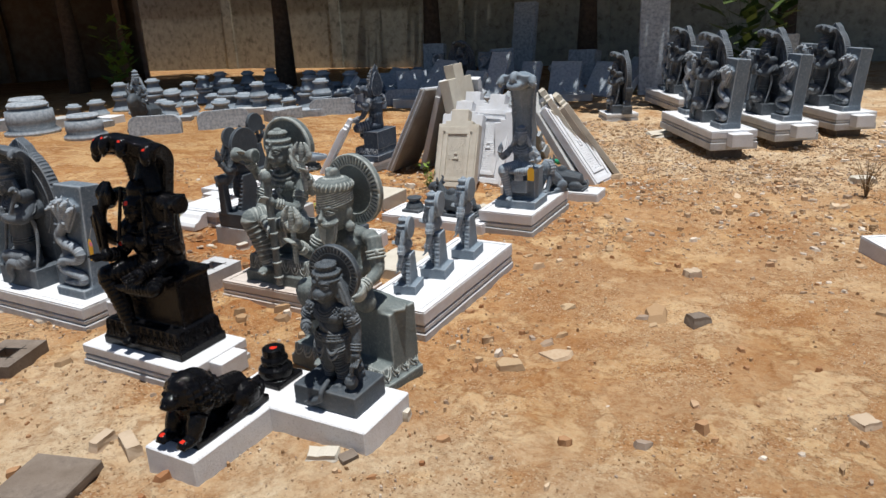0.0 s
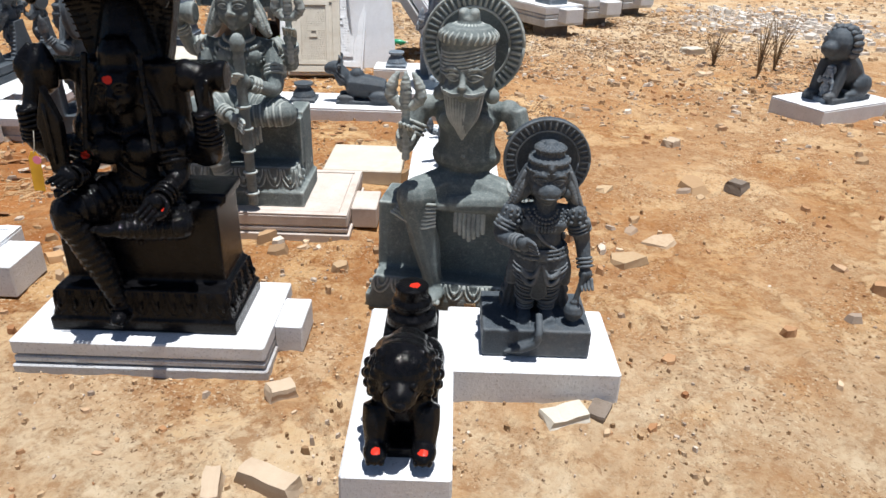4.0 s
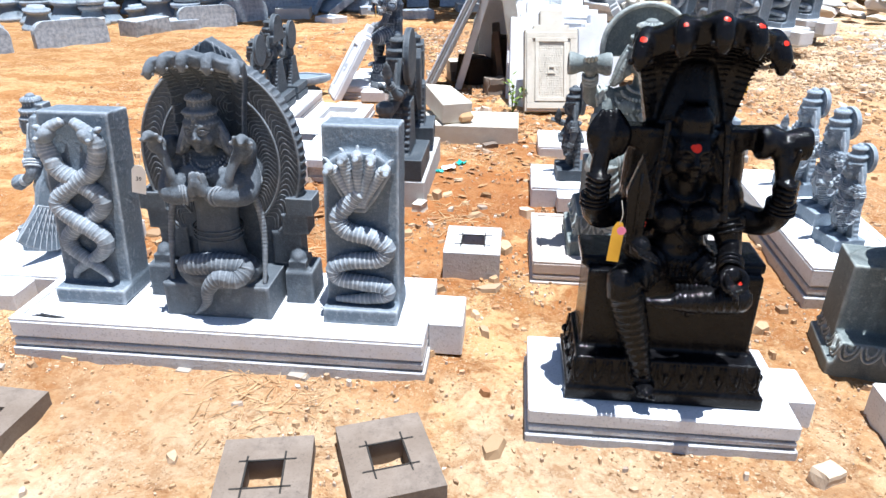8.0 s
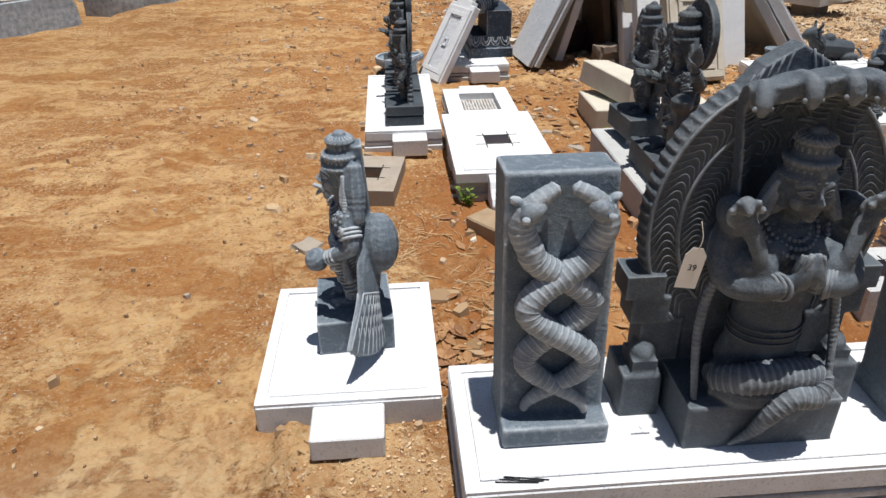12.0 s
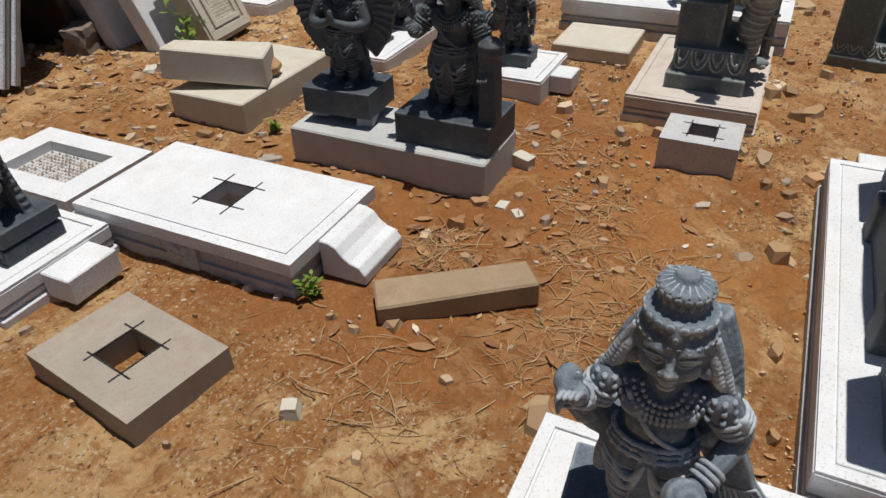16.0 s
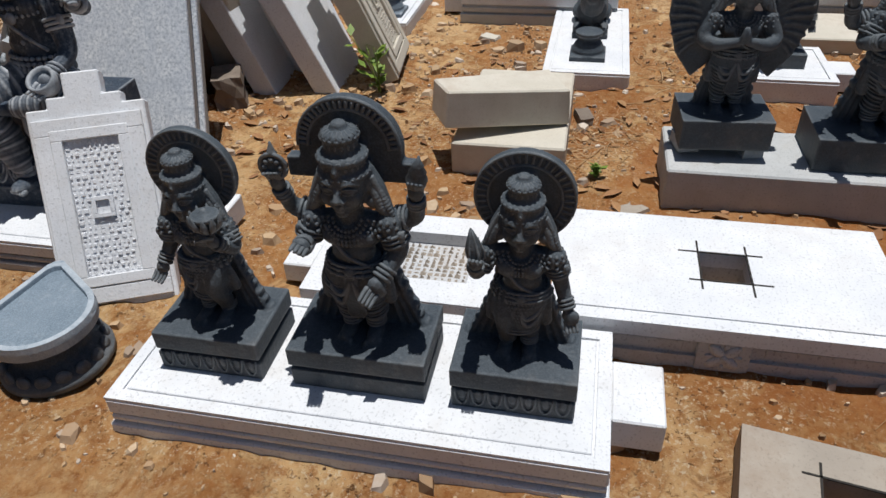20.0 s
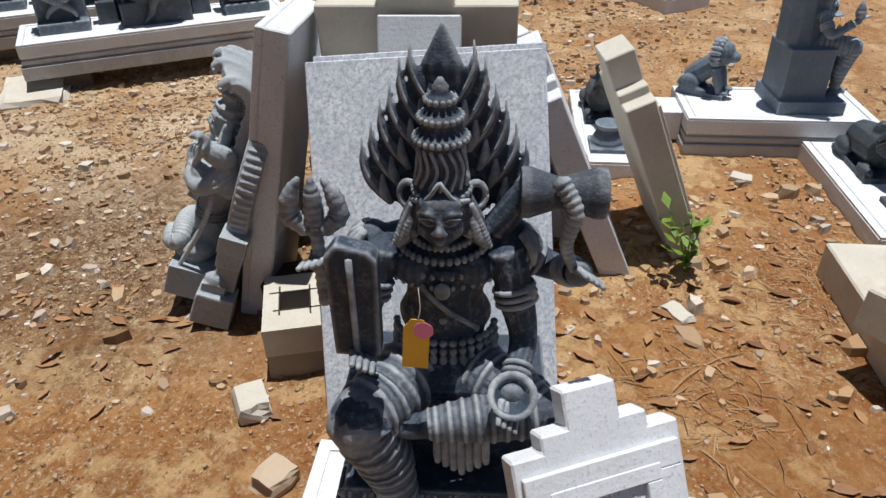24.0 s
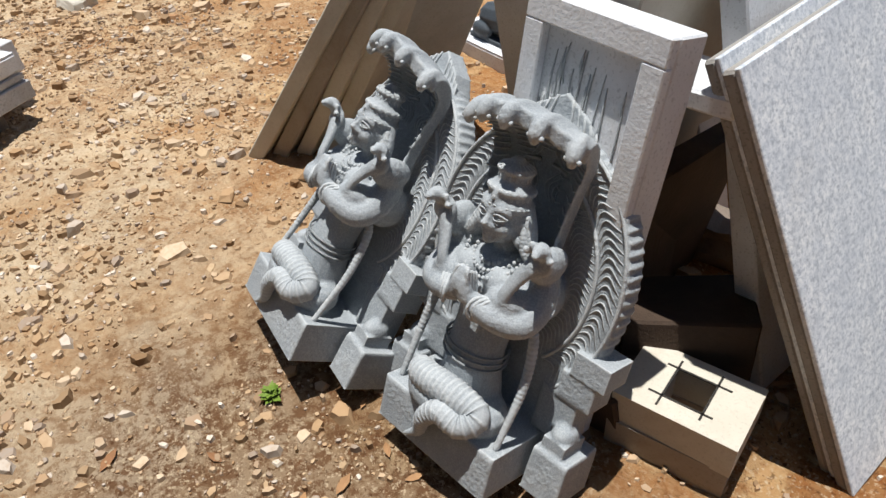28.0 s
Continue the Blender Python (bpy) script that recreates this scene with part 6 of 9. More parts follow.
def snake_post(kind):
    S = Sculpt()
    S.box((0, 0.0, 0.0275), (0.25, 0.2, 0.055))
    # the shaft and its carving lean back a little from the foot
    S.at = pose(0, -0.008, 0.055, -5, 0, 0) @ Matrix.Diagonal((1, 1, 0.945, 1)) @ pose(0, 0, -0.055)
    S.box((0, 0.035, 0.365), (0.243, 0.13, 0.63))
    if kind == "twin":
        for s in (-1, 1):
            pts = []
            for t in np.linspace(0, 1, 22):
                pts.append((s * 0.07 * math.cos(3 * math.pi * t), -0.052 - 0.013 * s * math.cos(1.5 * math.pi * t + 0.6) , 0.07 + 0.44 * t))
            pts += [(-s * 0.088, -0.055, 0.555), (-s * 0.085, -0.06, 0.595), (-s * 0.055, -0.065, 0.63), (-s * 0.02, -0.055, 0.65)]
            S.tube(pts, [0.009, 0.02, 0.027, 0.029, 0.03, 0.031, 0.031, 0.029, 0.016], 12, 420, 0.032, 0.016, crisp=True)
            S.ell((-s * 0.07, -0.07, 0.605), (0.036, 0.028, 0.026), (0, -s * 45, 0))
            S.ell((-s * 0.088, -0.098, 0.595), 0.009, crisp=True)
            S.ell((-s * 0.1, -0.06, 0.625), (0.02, 0.012, 0.012), (0, s * 30, 0))
    else:
        S.tube([(-0.085, -0.05, 0.068), (0.0, -0.05, 0.072), (0.08, -0.052, 0.09), (0.075, -0.055, 0.125), (0.0, -0.055, 0.135), (-0.075, -0.052, 0.15), (-0.085, -0.055, 0.19), (-0.03, -0.058, 0.215), (0.055, -0.055, 0.225), (0.085, -0.055, 0.265),
                (0.04, -0.06, 0.305), (-0.04, -0.058, 0.325), (-0.07, -0.058, 0.37), (-0.035, -0.058, 0.42), (0.0, -0.058, 0.46)], [0.01, 0.02, 0.026, 0.027, 0.027, 0.028, 0.028, 0.029, 0.03, 0.03, 0.03, 0.028, 0.026], 12, 460, 0.055, 0.015, crisp=True)
        # five necks that fan out flat against the post, each with its own head
        S.plate([(-0.02, 0.39), (0.02, 0.39), (0.055, 0.44), (0.1, 0.52), (0.1, 0.56), (0.05, 0.595), (-0.05, 0.595), (-0.1, 0.56), (-0.1, 0.52), (-0.055, 0.44)], -0.062, -0.02)
        for k in range(-2, 3):
            tx, tz = 0.043 * k, 0.585 - 0.011 * k * k
            S.tube([(k * 0.006, -0.06, 0.41), (k * 0.02, -0.064, 0.47), (k * 0.036, -0.066, 0.53), (tx, -0.07, tz)], [0.008, 0.013, 0.018, 0.016], 10, 60, 0.06, 0.0115, crisp=True)
            S.ell((tx * 1.03, -0.08, tz + 0.006), (0.017, 0.022, 0.015), (20, 0, 0), True)
            S.ell((tx * 1.08, -0.1, tz - 0.004), (0.01, 0.014, 0.009), (25, 0, 0), True)
            S.tube([(tx, -0.066, tz + 0.01), (tx * 1.15, -0.062, tz + 0.028), (tx * 1.3, -0.06, tz + 0.034)], [0.007, 0.006, 0.003], 6, 7, crisp=True)
    S.at = Matrix()
    return S


KING = serpent_king().finish("serpent_king_statue", SOOT, pose(-4.22, 2.41, 0.147), "dark grey stone serpent king under five-headed hood", "statue", 0.005, "serpent kings", 1)
TWIN = snake_post("twin").finish("twin_snake_post", GREY, pose(-4.69, 2.41, 0.149), "grey stone post carved with two entwined snakes", "carved post", 0.006, "twin snake posts")
COBRA = snake_post("cobra").finish("cobra_post", GREY, pose(-3.74, 2.38, 0.147), "grey stone post carved with a hooded cobra", "carved post", 0.006, "cobra posts")
for m in (pose(-3.44, 7.31, 0.042, -21, 0, 187), pose(-2.91, 7.43, 0.07, -35, 0, 174)):
    king = copy_thing(KING, m @ Matrix.Scale(0.91, 4))
    king["label"] = "pale grey serpent king statue leaning against slab"
    king.material_slots[0].link = "OBJECT"
    king.material_slots[0].material = PALE


def serpent_set(x, y, z, turn, big=1.0):
    """One more white plinth with king and posts, propped on blocks."""
    m = pose(x, y, z, 0, 0, turn) @ Matrix.Scale(big, 4)
    plinth(1.395, 0.44, 0.143, m, "white stepped plinth propped on blocks, in a row", tabs=(("E", 0.03, 0.2, 0.115),), group="row of serpent plinths")
    for ob, dx, dy in ((KING, -0.003, 0.03), (TWIN, -0.463, 0.022), (COBRA, 0.477, 0.0)):
        copy_thing(ob, m @ pose(dx, dy, 0.147))["label"] = "shaded " + ob["label"]
    if z > 0.03:
        for dx in (-0.5, 0.5):
            s = slab("prop_block", 0.22, 0.3, z, pose(x, y, 0, 0, 0, turn) @ pose(dx * big, 0, -0.012), "rough brown stone block propping a plinth", BROWN)
            tagged(s, group="prop blocks")


ROW = ((-1.167, 8.486, 0.145, -59.7, 1.11), (-0.63, 9.24, 0.13, -58, 1.11), (-0.05, 10.1, 0.13, -58, 1.11), (-2.0, 11.3, 0.1, -60, 1.11), (-6.3, 12.5, 0.02, 12, 1.0))
for r in ROW:
    serpent_set(*r)


# ---- the black statue and its lion ----
def black_statue():
    S = Sculpt()
    S.box((0, 0, 0.02), (0.55, 0.29, 0.04))
    lotus_seat(S, 0.535, 0.28, 0.035, 0.135, 22)
    S.box((0, 0.03, 0.25), (0.47, 0.2, 0.26))
    S.box((0, 0.055, 0.385), (0.5, 0.16, 0.03))
    u = 0.122
    w = seated(S, 0.375, 0.045, u, -0.12, -1, True, 1.2, 0.02, 0.4)
    torso(S, (0, 0.0, w), u, 1.15)
    for s in (-1, 1):
        S.ell((s * 0.045, -0.055, w + 0.9 * u), (0.047, 0.042, 0.044))
    head(S, (0, -0.02, w + 2.25 * u), u, "none")
    S.lathe((0, 0.0, w + 2.55 * u), [(0.06, 0), (0.062, 0.012), (0.052, 0.02), (0.05, 0.06), (0.03, 0.09)])
    crowns = cobra_hood(S, 0.085, 0.72, 1.0, 0.09, 0.178, 0.195, 5, 0.031, 0.06, 0.075, 0.7, 0.3)
    S.tube([(0, 0.075, 0.35), (0, 0.085, 0.62), (0, 0.085, 0.78), (0, 0.09, 0.92)], [0.11, 0.1, 0.09, 0.05], 16, 14)
    sh = w + 1.25 * u
    for s in (-1, 1):
        # round shoulder and upper arms grown together; the raised fist stands beside the chest
        S.ell((s * 0.1, 0.01, sh), (0.062, 0.06, 0.058))
        S.tube([(s * 0.09, 0.025, sh), (s * 0.16, 0.02, sh - 0.055), (s * 0.215, -0.01, sh - 0.06), (s * 0.238, -0.045, sh - 0.02), (s * 0.236, -0.055, sh + 0.03)], [0.05, 0.04, 0.039, 0.034, 0.029], 12, 18)
        S.ell((s * 0.235, -0.06, sh + 0.05), (0.031, 0.034, 0.032))
        for k in range(4):
            S.tube([(s * 0.262, -0.06, sh + 0.028 + 0.014 * k), (s * 0.236, -0.1, sh + 0.026 + 0.014 * k), (s * 0.21, -0.07, sh + 0.028 + 0.014 * k)], 0.0085, 6, 9, crisp=True)
        for k in range(3):
            S.ring((s * 0.238, -0.05, sh - 0.012 + 0.011 * k), 0.034, 0.0055, (10, 0, 0), 18, True)
            S.ring((s * (0.135 + 0.012 * k), 0.022, sh - 0.035 - 0.009 * k), 0.044, 0.006, (0, s * 52, 0), 20, True)
        # post from the fist to what it holds, and the stone bar back to the neck
        S.tube([(s * 0.236, -0.045, sh + 0.07), (s * 0.222, -0.02, sh + 0.16)], [0.024, 0.026], 9, 6)
        S.box((s * 0.14, 0.035, 0.738), (0.19, 0.06, 0.055), (0, 0, s * 10))
        S.tube([(s * 0.09, 0.04, 0.5), (s * 0.1, 0.05, 0.62), (s * 0.085, 0.055, 0.74)], [0.07, 0.06, 0.065], 12, 10)
    arm(S, (-0.105, 0.0, sh - 0.01), (-0.135, -0.04, sh - 0.115), (-0.125, -0.125, sh - 0.1), u * 1.35)
    arm(S, (0.105, 0.0, sh - 0.01), (0.135, -0.04, sh - 0.125), (0.115, -0.14, sh - 0.15), u * 1.35)
    S.lathe((0.115, -0.17, sh - 0.165), [(0.018, -0.03), (0.03, -0.02), (0.035, 0.0), (0.036, 0.022), (0.027, 0.022), (0.022, 0.006)], 18, (50, 0, 0), crisp=True)
    # trident of coiled flames, leaf-shaped sword, and drum with a string of beads
    S.ell((-0.215, -0.005, 0.715), (0.042, 0.038, 0.042))
    for k in (-1, 0, 1):
        S.tube([(-0.215 + k * 0.024, -0.012, 0.7), (-0.215 + k * 0.036, -0.02, 0.755), (-0.215 + k * 0.018, 0.0, 0.81)], [0.022, 0.023, 0.007], 8, 24, 0.1, 0.014)
    S.plate([(-0.162, 0.5), (-0.122, 0.5), (-0.112, 0.64), (-0.142, 0.735), (-0.172, 0.64)], -0.15, -0.118)
    S.tube([(-0.142, -0.152, 0.53), (-0.142, -0.152, 0.69)], 0.005, 5, 5, crisp=True)
    S.lathe((0.165, -0.005, 0.738), [(0.043, 0), (0.045, 0.018), (0.03, 0.06), (0.045, 0.108), (0.042, 0.125)], 18, (0, 90, 0))
    for k in range(15):
        S.ell((0.25 - 0.001 * k, -0.062, 0.735 - 0.011 * k), 0.0085)
    for k in range(16):
        for s in (-1, 1):
            S.ell((s * (0.072 + 0.0015 * k), -0.035 - 0.003 * k, 0.79 - 0.016 * k), 0.0105)
    dots = [(-0.004, -0.07, w + 2.5 * u, 0.012), (-0.09, -0.165, 0.11, 0.013), (-0.11, -0.06, sh - 0.06, 0.012), (0.13, -0.17, sh - 0.17, 0.012)]
    dots += [(x, y, z + 0.004, 0.009) for x, y, z in crowns]
    S.finish("black_seated_statue", lacquer("black_oiled_stone", dots), pose(-2.81, 2.145, 0.117), "glossy black oiled seated deity under seven-headed cobra hood", "statue", 0.0055)


black_statue()


def lion():
    S = Sculpt()
    S.box((0, 0.1, 0.014), (0.17, 0.4, 0.028))
    S.tube([(0, -0.02, 0.15), (0, 0.1, 0.12), (0, 0.22, 0.1)], [0.07, 0.062, 0.06], n=10)
    S.ell((0, -0.02, 0.15), (0.075, 0.07, 0.11))
    S.ell((0, -0.05, 0.21), (0.07, 0.07, 0.075))
    S.ell((0, -0.105, 0.195), (0.042, 0.05, 0.038))
    S.ell((0, -0.15, 0.195), (0.018, 0.012, 0.012), crisp=True)
    for s in (-1, 1):
        S.limb((s * 0.055, -0.05, 0.12), (s * 0.056, -0.09, 0.045), 0.038, 0.03)
        S.ell((s * 0.056, -0.12, 0.04), (0.031, 0.044, 0.022))
        S.ell((s * 0.055, 0.2, 0.07), (0.045, 0.07, 0.06))
        S.ell((s * 0.065, 0.13, 0.04), (0.024, 0.05, 0.018))
        S.ell((s * 0.05, -0.045, 0.262), (0.011, 0.009, 0.014))
        S.ell((s * 0.03, -0.115, 0.225), 0.01, crisp=True)
        for k in range(3):
            S.ell((s * 0.055 + (k - 1) * 0.015, -0.148, 0.034), (0.008, 0.012, 0.01), crisp=True)
    # heavy mane of curls round the head and down the shoulders
    S.ell((0, 0.0, 0.175), (0.085, 0.08, 0.105))
    S.ell((0, -0.035, 0.215), (0.08, 0.06, 0.072))
    for row, (y, big) in enumerate(((-0.075, 0.066), (-0.045, 0.08), (-0.01, 0.088), (0.03, 0.085), (0.065, 0.075))):
        for k in range(13):
            a = radians(-125 + (k + 0.5 * (row % 2)) * 250 / 13)
            S.ell((big * math.sin(a), y, 0.2 - 0.012 * row + big * math.cos(a)), (0.013, 0.016, 0.013))
    S.tube([(0, 0.27, 0.09), (0.05, 0.3, 0.06), (0.08, 0.24, 0.04), (0.085, 0.17, 0.05)], [0.014, 0.012, 0.012, 0.016], n=14)
    mat = lacquer("black_oiled_lion", [(0, -0.118, 0.262, 0.012), (-0.055, -0.14, 0.052, 0.012), (0.055, -0.14, 0.052, 0.012)])
    S.finish("lion_statue", mat, pose(-2.01, 1.62, 0.112), "glossy black stone lion with vermilion marks", "statue", 0.0045)
    S = Sculpt()
    S.box((0, 0, 0.012), (0.165, 0.165, 0.024))
    S.lathe((0, 0, 0.022), [(0.072, 0), (0.078, 0.02), (0.075, 0.045), (0.058, 0.06), (0.056, 0.075), (0.062, 0.082), (0.058, 0.092), (0.05, 0.1), (0.05, 0.135), (0.035, 0.14)], 28)
    S.finish("offering_pot", lacquer("black_oiled_pot", [(0.01, -0.01, 0.16, 0.016)]), pose(-2.015, 2.07, 0.112), "glossy black stone offering pedestal with red mark", "pedestal", 0.004)


lion()


# ---- grey statues of the first group ----
def monkey():
    S = Sculpt()
    S.box((0, 0.01, 0.045), (0.31, 0.22, 0.09))
    S.at = grown(0, 0, 0.09, 0.054)
    deity(S, 0.66, snout=True, halo_r=2.2, halo_z=8.5, cloak=1.9)
    arm(S, (-1.6, 0, 6.05), (-2.2, -0.3, 4.7), (-1.2, -1.5, 4.95), 2.1)
    arm(S, (1.6, 0, 6.05), (2.15, 0.1, 4.5), (2.35, -0.5, 3.1), 2.1)
    # mace held head down, and the tail that loops over the block
    S.tube([(2.3, -0.8, 3.0), (2.0, -0.85, 1.4)], 0.16, 8, 5)
    S.lathe((1.95, -0.85, 0.6), [(0.1, -0.5), (0.42, -0.3), (0.55, 0.1), (0.42, 0.45), (0.2, 0.6), (0.28, 0.75)], 16)
    S.tube([(0.1, -1.2, 0.6), (0.05, -2.1, 0.1), (-0.1, -2.15, -0.6), (-0.9, -2.1, -1.0), (-1.7, -2.1, -1.2)], [0.2, 0.2, 0.22, 0.26, 0.08], 10, 26)
    S.at = Matrix()
    S.finish("monkey_god_statue", DARK, pose(-1.65, 2.04, 0.117), "dark grey standing monkey deity with rayed halo", "statue", 0.0042, "", 1)


def guru():
    S = Sculpt()
    S.box((0, 0.0, 0.03), (0.63, 0.27, 0.06))
    lotus_seat(S, 0.6, 0.27, 0.055, 0.13, 18)
    S.box((0, 0.045, 0.24), (0.58, 0.18, 0.27), top=(0.98, 1))
    S.ell((0.02, 0.03, 0.38), (0.3, 0.1, 0.035))
    u = 0.15
    w = seated(S, 0.4, 0.07, u, -0.1, -1, False) + 0.06
    torso(S, (0.0, 0.03, w), u, 1.3, False)
    hc = w + 2.2 * u
    head(S, (0, -0.04, hc - 0.04), u * 1.12, "turban", True, hair=False)
    halo(S, (0, 0.08, hc + 0.03), 0.165, 0.03, 48, 0.3)
    sh = w + 1.15 * u
    arm(S, (-0.15, 0.03, sh), (-0.2, -0.02, sh - 0.14), (-0.17, -0.13, sh - 0.05), u, "trident")
    arm(S, (0.15, 0.03, sh), (0.2, 0.0, sh - 0.15), (0.2, -0.12, sh - 0.19), u, "bowl")
    for k in range(7):
        S.tube([(-0.16 - 0.02 * k / 2, -0.13, 0.44 - 0.01 * k), (-0.12, -0.16, 0.43 - 0.014 * k), (-0.07, -0.14, 0.42 - 0.012 * k)], 0.006, 5, 8, crisp=True)
    S.finish("bearded_sage_statue", GREEN, pose(-1.865, 2.46, -0.004, 0, 0, -9), "green-grey stone bearded sage seated before round halo", "statue", 0.006)


def staff_goddess():
    S = Sculpt()
    S.box((0, 0, 0.035), (0.5, 0.32, 0.07))
    lotus_seat(S, 0.46, 0.3, 0.065, 0.17, 10)
    S.box((0.02, 0.06, 0.25), (0.42, 0.18, 0.2))
    S.box((0.2, 0.08, 0.22), (0.07, 0.16, 0.3))
    u = 0.155
    w = seated(S, 0.36, 0.075, u, -0.13, -1) + 0.02
    torso(S, (0, 0.03, w), u)
    hc = w + 2.15 * u
    head(S, (0, -0.01, hc), u, "cap")
    a = np.linspace(-0.2, math.pi + 0.2, 24)
    S.plate([(0.17 * math.cos(t), hc + 0.02 + 0.17 * math.sin(t)) for t in a], 0.06, 0.11)
    S.ring((0, 0.06, hc + 0.02), 0.165, 0.012, (90, 0, 0), 26, True, 1.0, (-10, 190))
    sh = w + 1.15 * u
    arm(S, (-0.13, 0.03, sh), (-0.2, 0.02, sh - 0.02), (-0.215, -0.05, sh + 0.1), u, "drum")
    arm(S, (0.13, 0.03, sh), (0.2, 0.02, sh - 0.08), (0.215, -0.05, sh + 0.03), u, "trident")
    arm(S, (-0.13, 0.02, sh - 0.02), (-0.17, -0.05, sh - 0.18), (0.0, -0.19, sh - 0.24), u)
    arm(S, (0.13, 0.02, sh - 0.02), (0.15, -0.08, sh - 0.16), (0.07, -0.18, sh - 0.1), u)
    S.tube([(0.05, -0.2, 0.03), (0.05, -0.2, sh + 0.02)], 0.021, 10, 20)
    for k in range(5):
        S.ring((0.05, -0.2, 0.08 + 0.09 * k), 0.024, 0.006, (0, 0, 0), 14, True)
    S.ell((0.05, -0.2, sh + 0.05), (0.03, 0.03, 0.04))
    S.finish("staff_goddess_statue", GREEN, pose(-2.77, 3.12, 0.112), "green-grey stone four-armed deity seated with tall staff", "statue", 0.006)


def attendant(u, base, label, m, material=BLUE, halo_r=0.07, lift=0.06, group="small attendants"):
    S = Sculpt()
    S.box((0, 0.01, lift / 2), (base, base * 0.85, lift))
    r = 0.475 * u
    S.at = grown(0, 0, lift, r)
    deity(S, 1.0, halo_r=halo_r / r, cloak=2.0)
    arm(S, (-1.6, 0, 6.05), (-2.2, -0.2, 4.8), (-1.8, -1.5, 5.4), 2.1, "conch")
    arm(S, (1.6, 0, 6.05), (2.2, 0, 4.5), (2.3, -0.4, 3.1), 2.1)
    S.at = Matrix()
    return S.finish("attendant_statue", material, m, label, "statue", 0.005, group)


monkey()
guru()
staff_goddess()
small = attendant(0.088, 0.18, "small blue-grey stone attendant with round halo", pose(-1.9, 3.36, 0.17, 0, 0, -80))
copy_thing(small, pose(-1.93, 3.08, 0.17, 0, 0, -78) @ Matrix.Scale(0.85, 4))
copy_thing(small, pose(-1.88, 3.72, 0.17, 0, 0, -84))
attendant(0.085, 0.19, "dark stone attendant standing on small white plinth", pose(-2.95, 3.99, 0.105, 0, 0, -88), DARK, 0.085)


def hooded_guard():
    S = Sculpt()
    S.box((0, 0, 0.03), (0.33, 0.3, 0.06))
    S.box((0, 0.04, 0.17), (0.26, 0.2, 0.24))
    S.box((0.03, -0.1, 0.17), (0.12, 0.06, 0.1))
    u = 0.1
    w = seated(S, 0.27, 0.065, u, -0.12, -1)
    torso(S, (0, 0.02, w), u)
    head(S, (0, 0, w + 2.05 * u), u, "cap")
    cobra_hood(S, 0.06, 0.5, 0.96, 0.08, 0.13, 0.2, 3, 0.034, 0.05, 0.04, 1.6)
    S.tube([(0, 0.08, 0.3), (0, 0.1, 0.7), (0, 0.07, 0.9)], [0.09, 0.08, 0.1], n=10)
    S.ell((0, -0.02, 0.945), (0.1, 0.14, 0.055), (14, 0, 0))
    S.ell((0, -0.14, 0.93), (0.06, 0.06, 0.03), (25, 0, 0))
    sh = w + 0.115
    arm(S, (-0.09, 0.02, sh), (-0.15, 0, sh - 0.08), (-0.13, -0.1, sh - 0.02), u, "conch")
    arm(S, (0.09, 0.02, sh), (0.15, 0, sh - 0.08), (0.14, -0.1, sh - 0.06), u, "disc")
    S.finish("hooded_guard_statue", BLUE, pose(-2.0, 4.95, 0.17, 0, 0, 2), "blue-grey stone seated guardian under tall cobra hood", "statue", 0.0065)


hooded_guard()


# ---- bulls with their pots ----
def bull():
    S = Sculpt()
    S.box((0, 0.02, 0.012), (0.17, 0.36, 0.024))
    S.tube([(0, -0.08, 0.11), (0, 0.04, 0.1), (0, 0.15, 0.09)], [0.075, 0.08, 0.065], n=10)
    S.ell((0, -0.03, 0.175), (0.04, 0.05, 0.045))
    S.limb((0, -0.1, 0.13), (0, -0.15, 0.21), 0.055, 0.045)
    S.ell((0, -0.18, 0.22), (0.035, 0.065, 0.042), (18, 0, 0))
    for s in (-1, 1):
        S.tube([(s * 0.03, -0.14, 0.25), (s * 0.05, -0.13, 0.29), (s * 0.035, -0.14, 0.31)], [0.013, 0.01, 0.004], n=8)
        S.ell((s * 0.055, -0.135, 0.24), (0.03, 0.012, 0.014), (0, s * -15, 0))
        S.ell((s * 0.065, -0.1, 0.04), (0.022, 0.06, 0.02))
        S.ell((s * 0.07, 0.12, 0.05), (0.03, 0.07, 0.035))
        S.ring((0, -0.125, 0.17 + s * 0.012), 0.055, 0.006, (-40, 0, 0), 20, True)
    S.tube([(0, 0.21, 0.1), (0.04, 0.23, 0.06), (0.07, 0.17, 0.04)], 0.01, n=8)
    return S


def pot(m, label, material):
    S = Sculpt()
    S.box((0, 0, 0.012), (0.16, 0.16, 0.024))
    S.lathe((0, 0, 0.022), [(0.07, 0), (0.075, 0.015), (0.06, 0.045), (0.046, 0.06), (0.044, 0.07), (0.062, 0.08), (0.062, 0.095), (0.03, 0.1)], 24)
    return S.finish("offering_pot", material, m, label, "pedestal", 0.005, "offering pots")


nandi = bull().finish("bull_statue", DARK, pose(-2.5, 4.79, 0.074, 0, 0, -90), "dark stone bull resting on low white plinth", "statue", 0.0055, "bulls")
copy_thing(nandi, pose(-1.95, 5.87, 0.074, 0, 0, -90) @ Matrix.Scale(0.95, 4))
pot(pose(-2.88, 4.79, 0.074), "dark stone offering pedestal before the bull", DARK)
pot(pose(-2.36, 5.87, 0.074), "grey stone offering pedestal near the slabs", GREY)


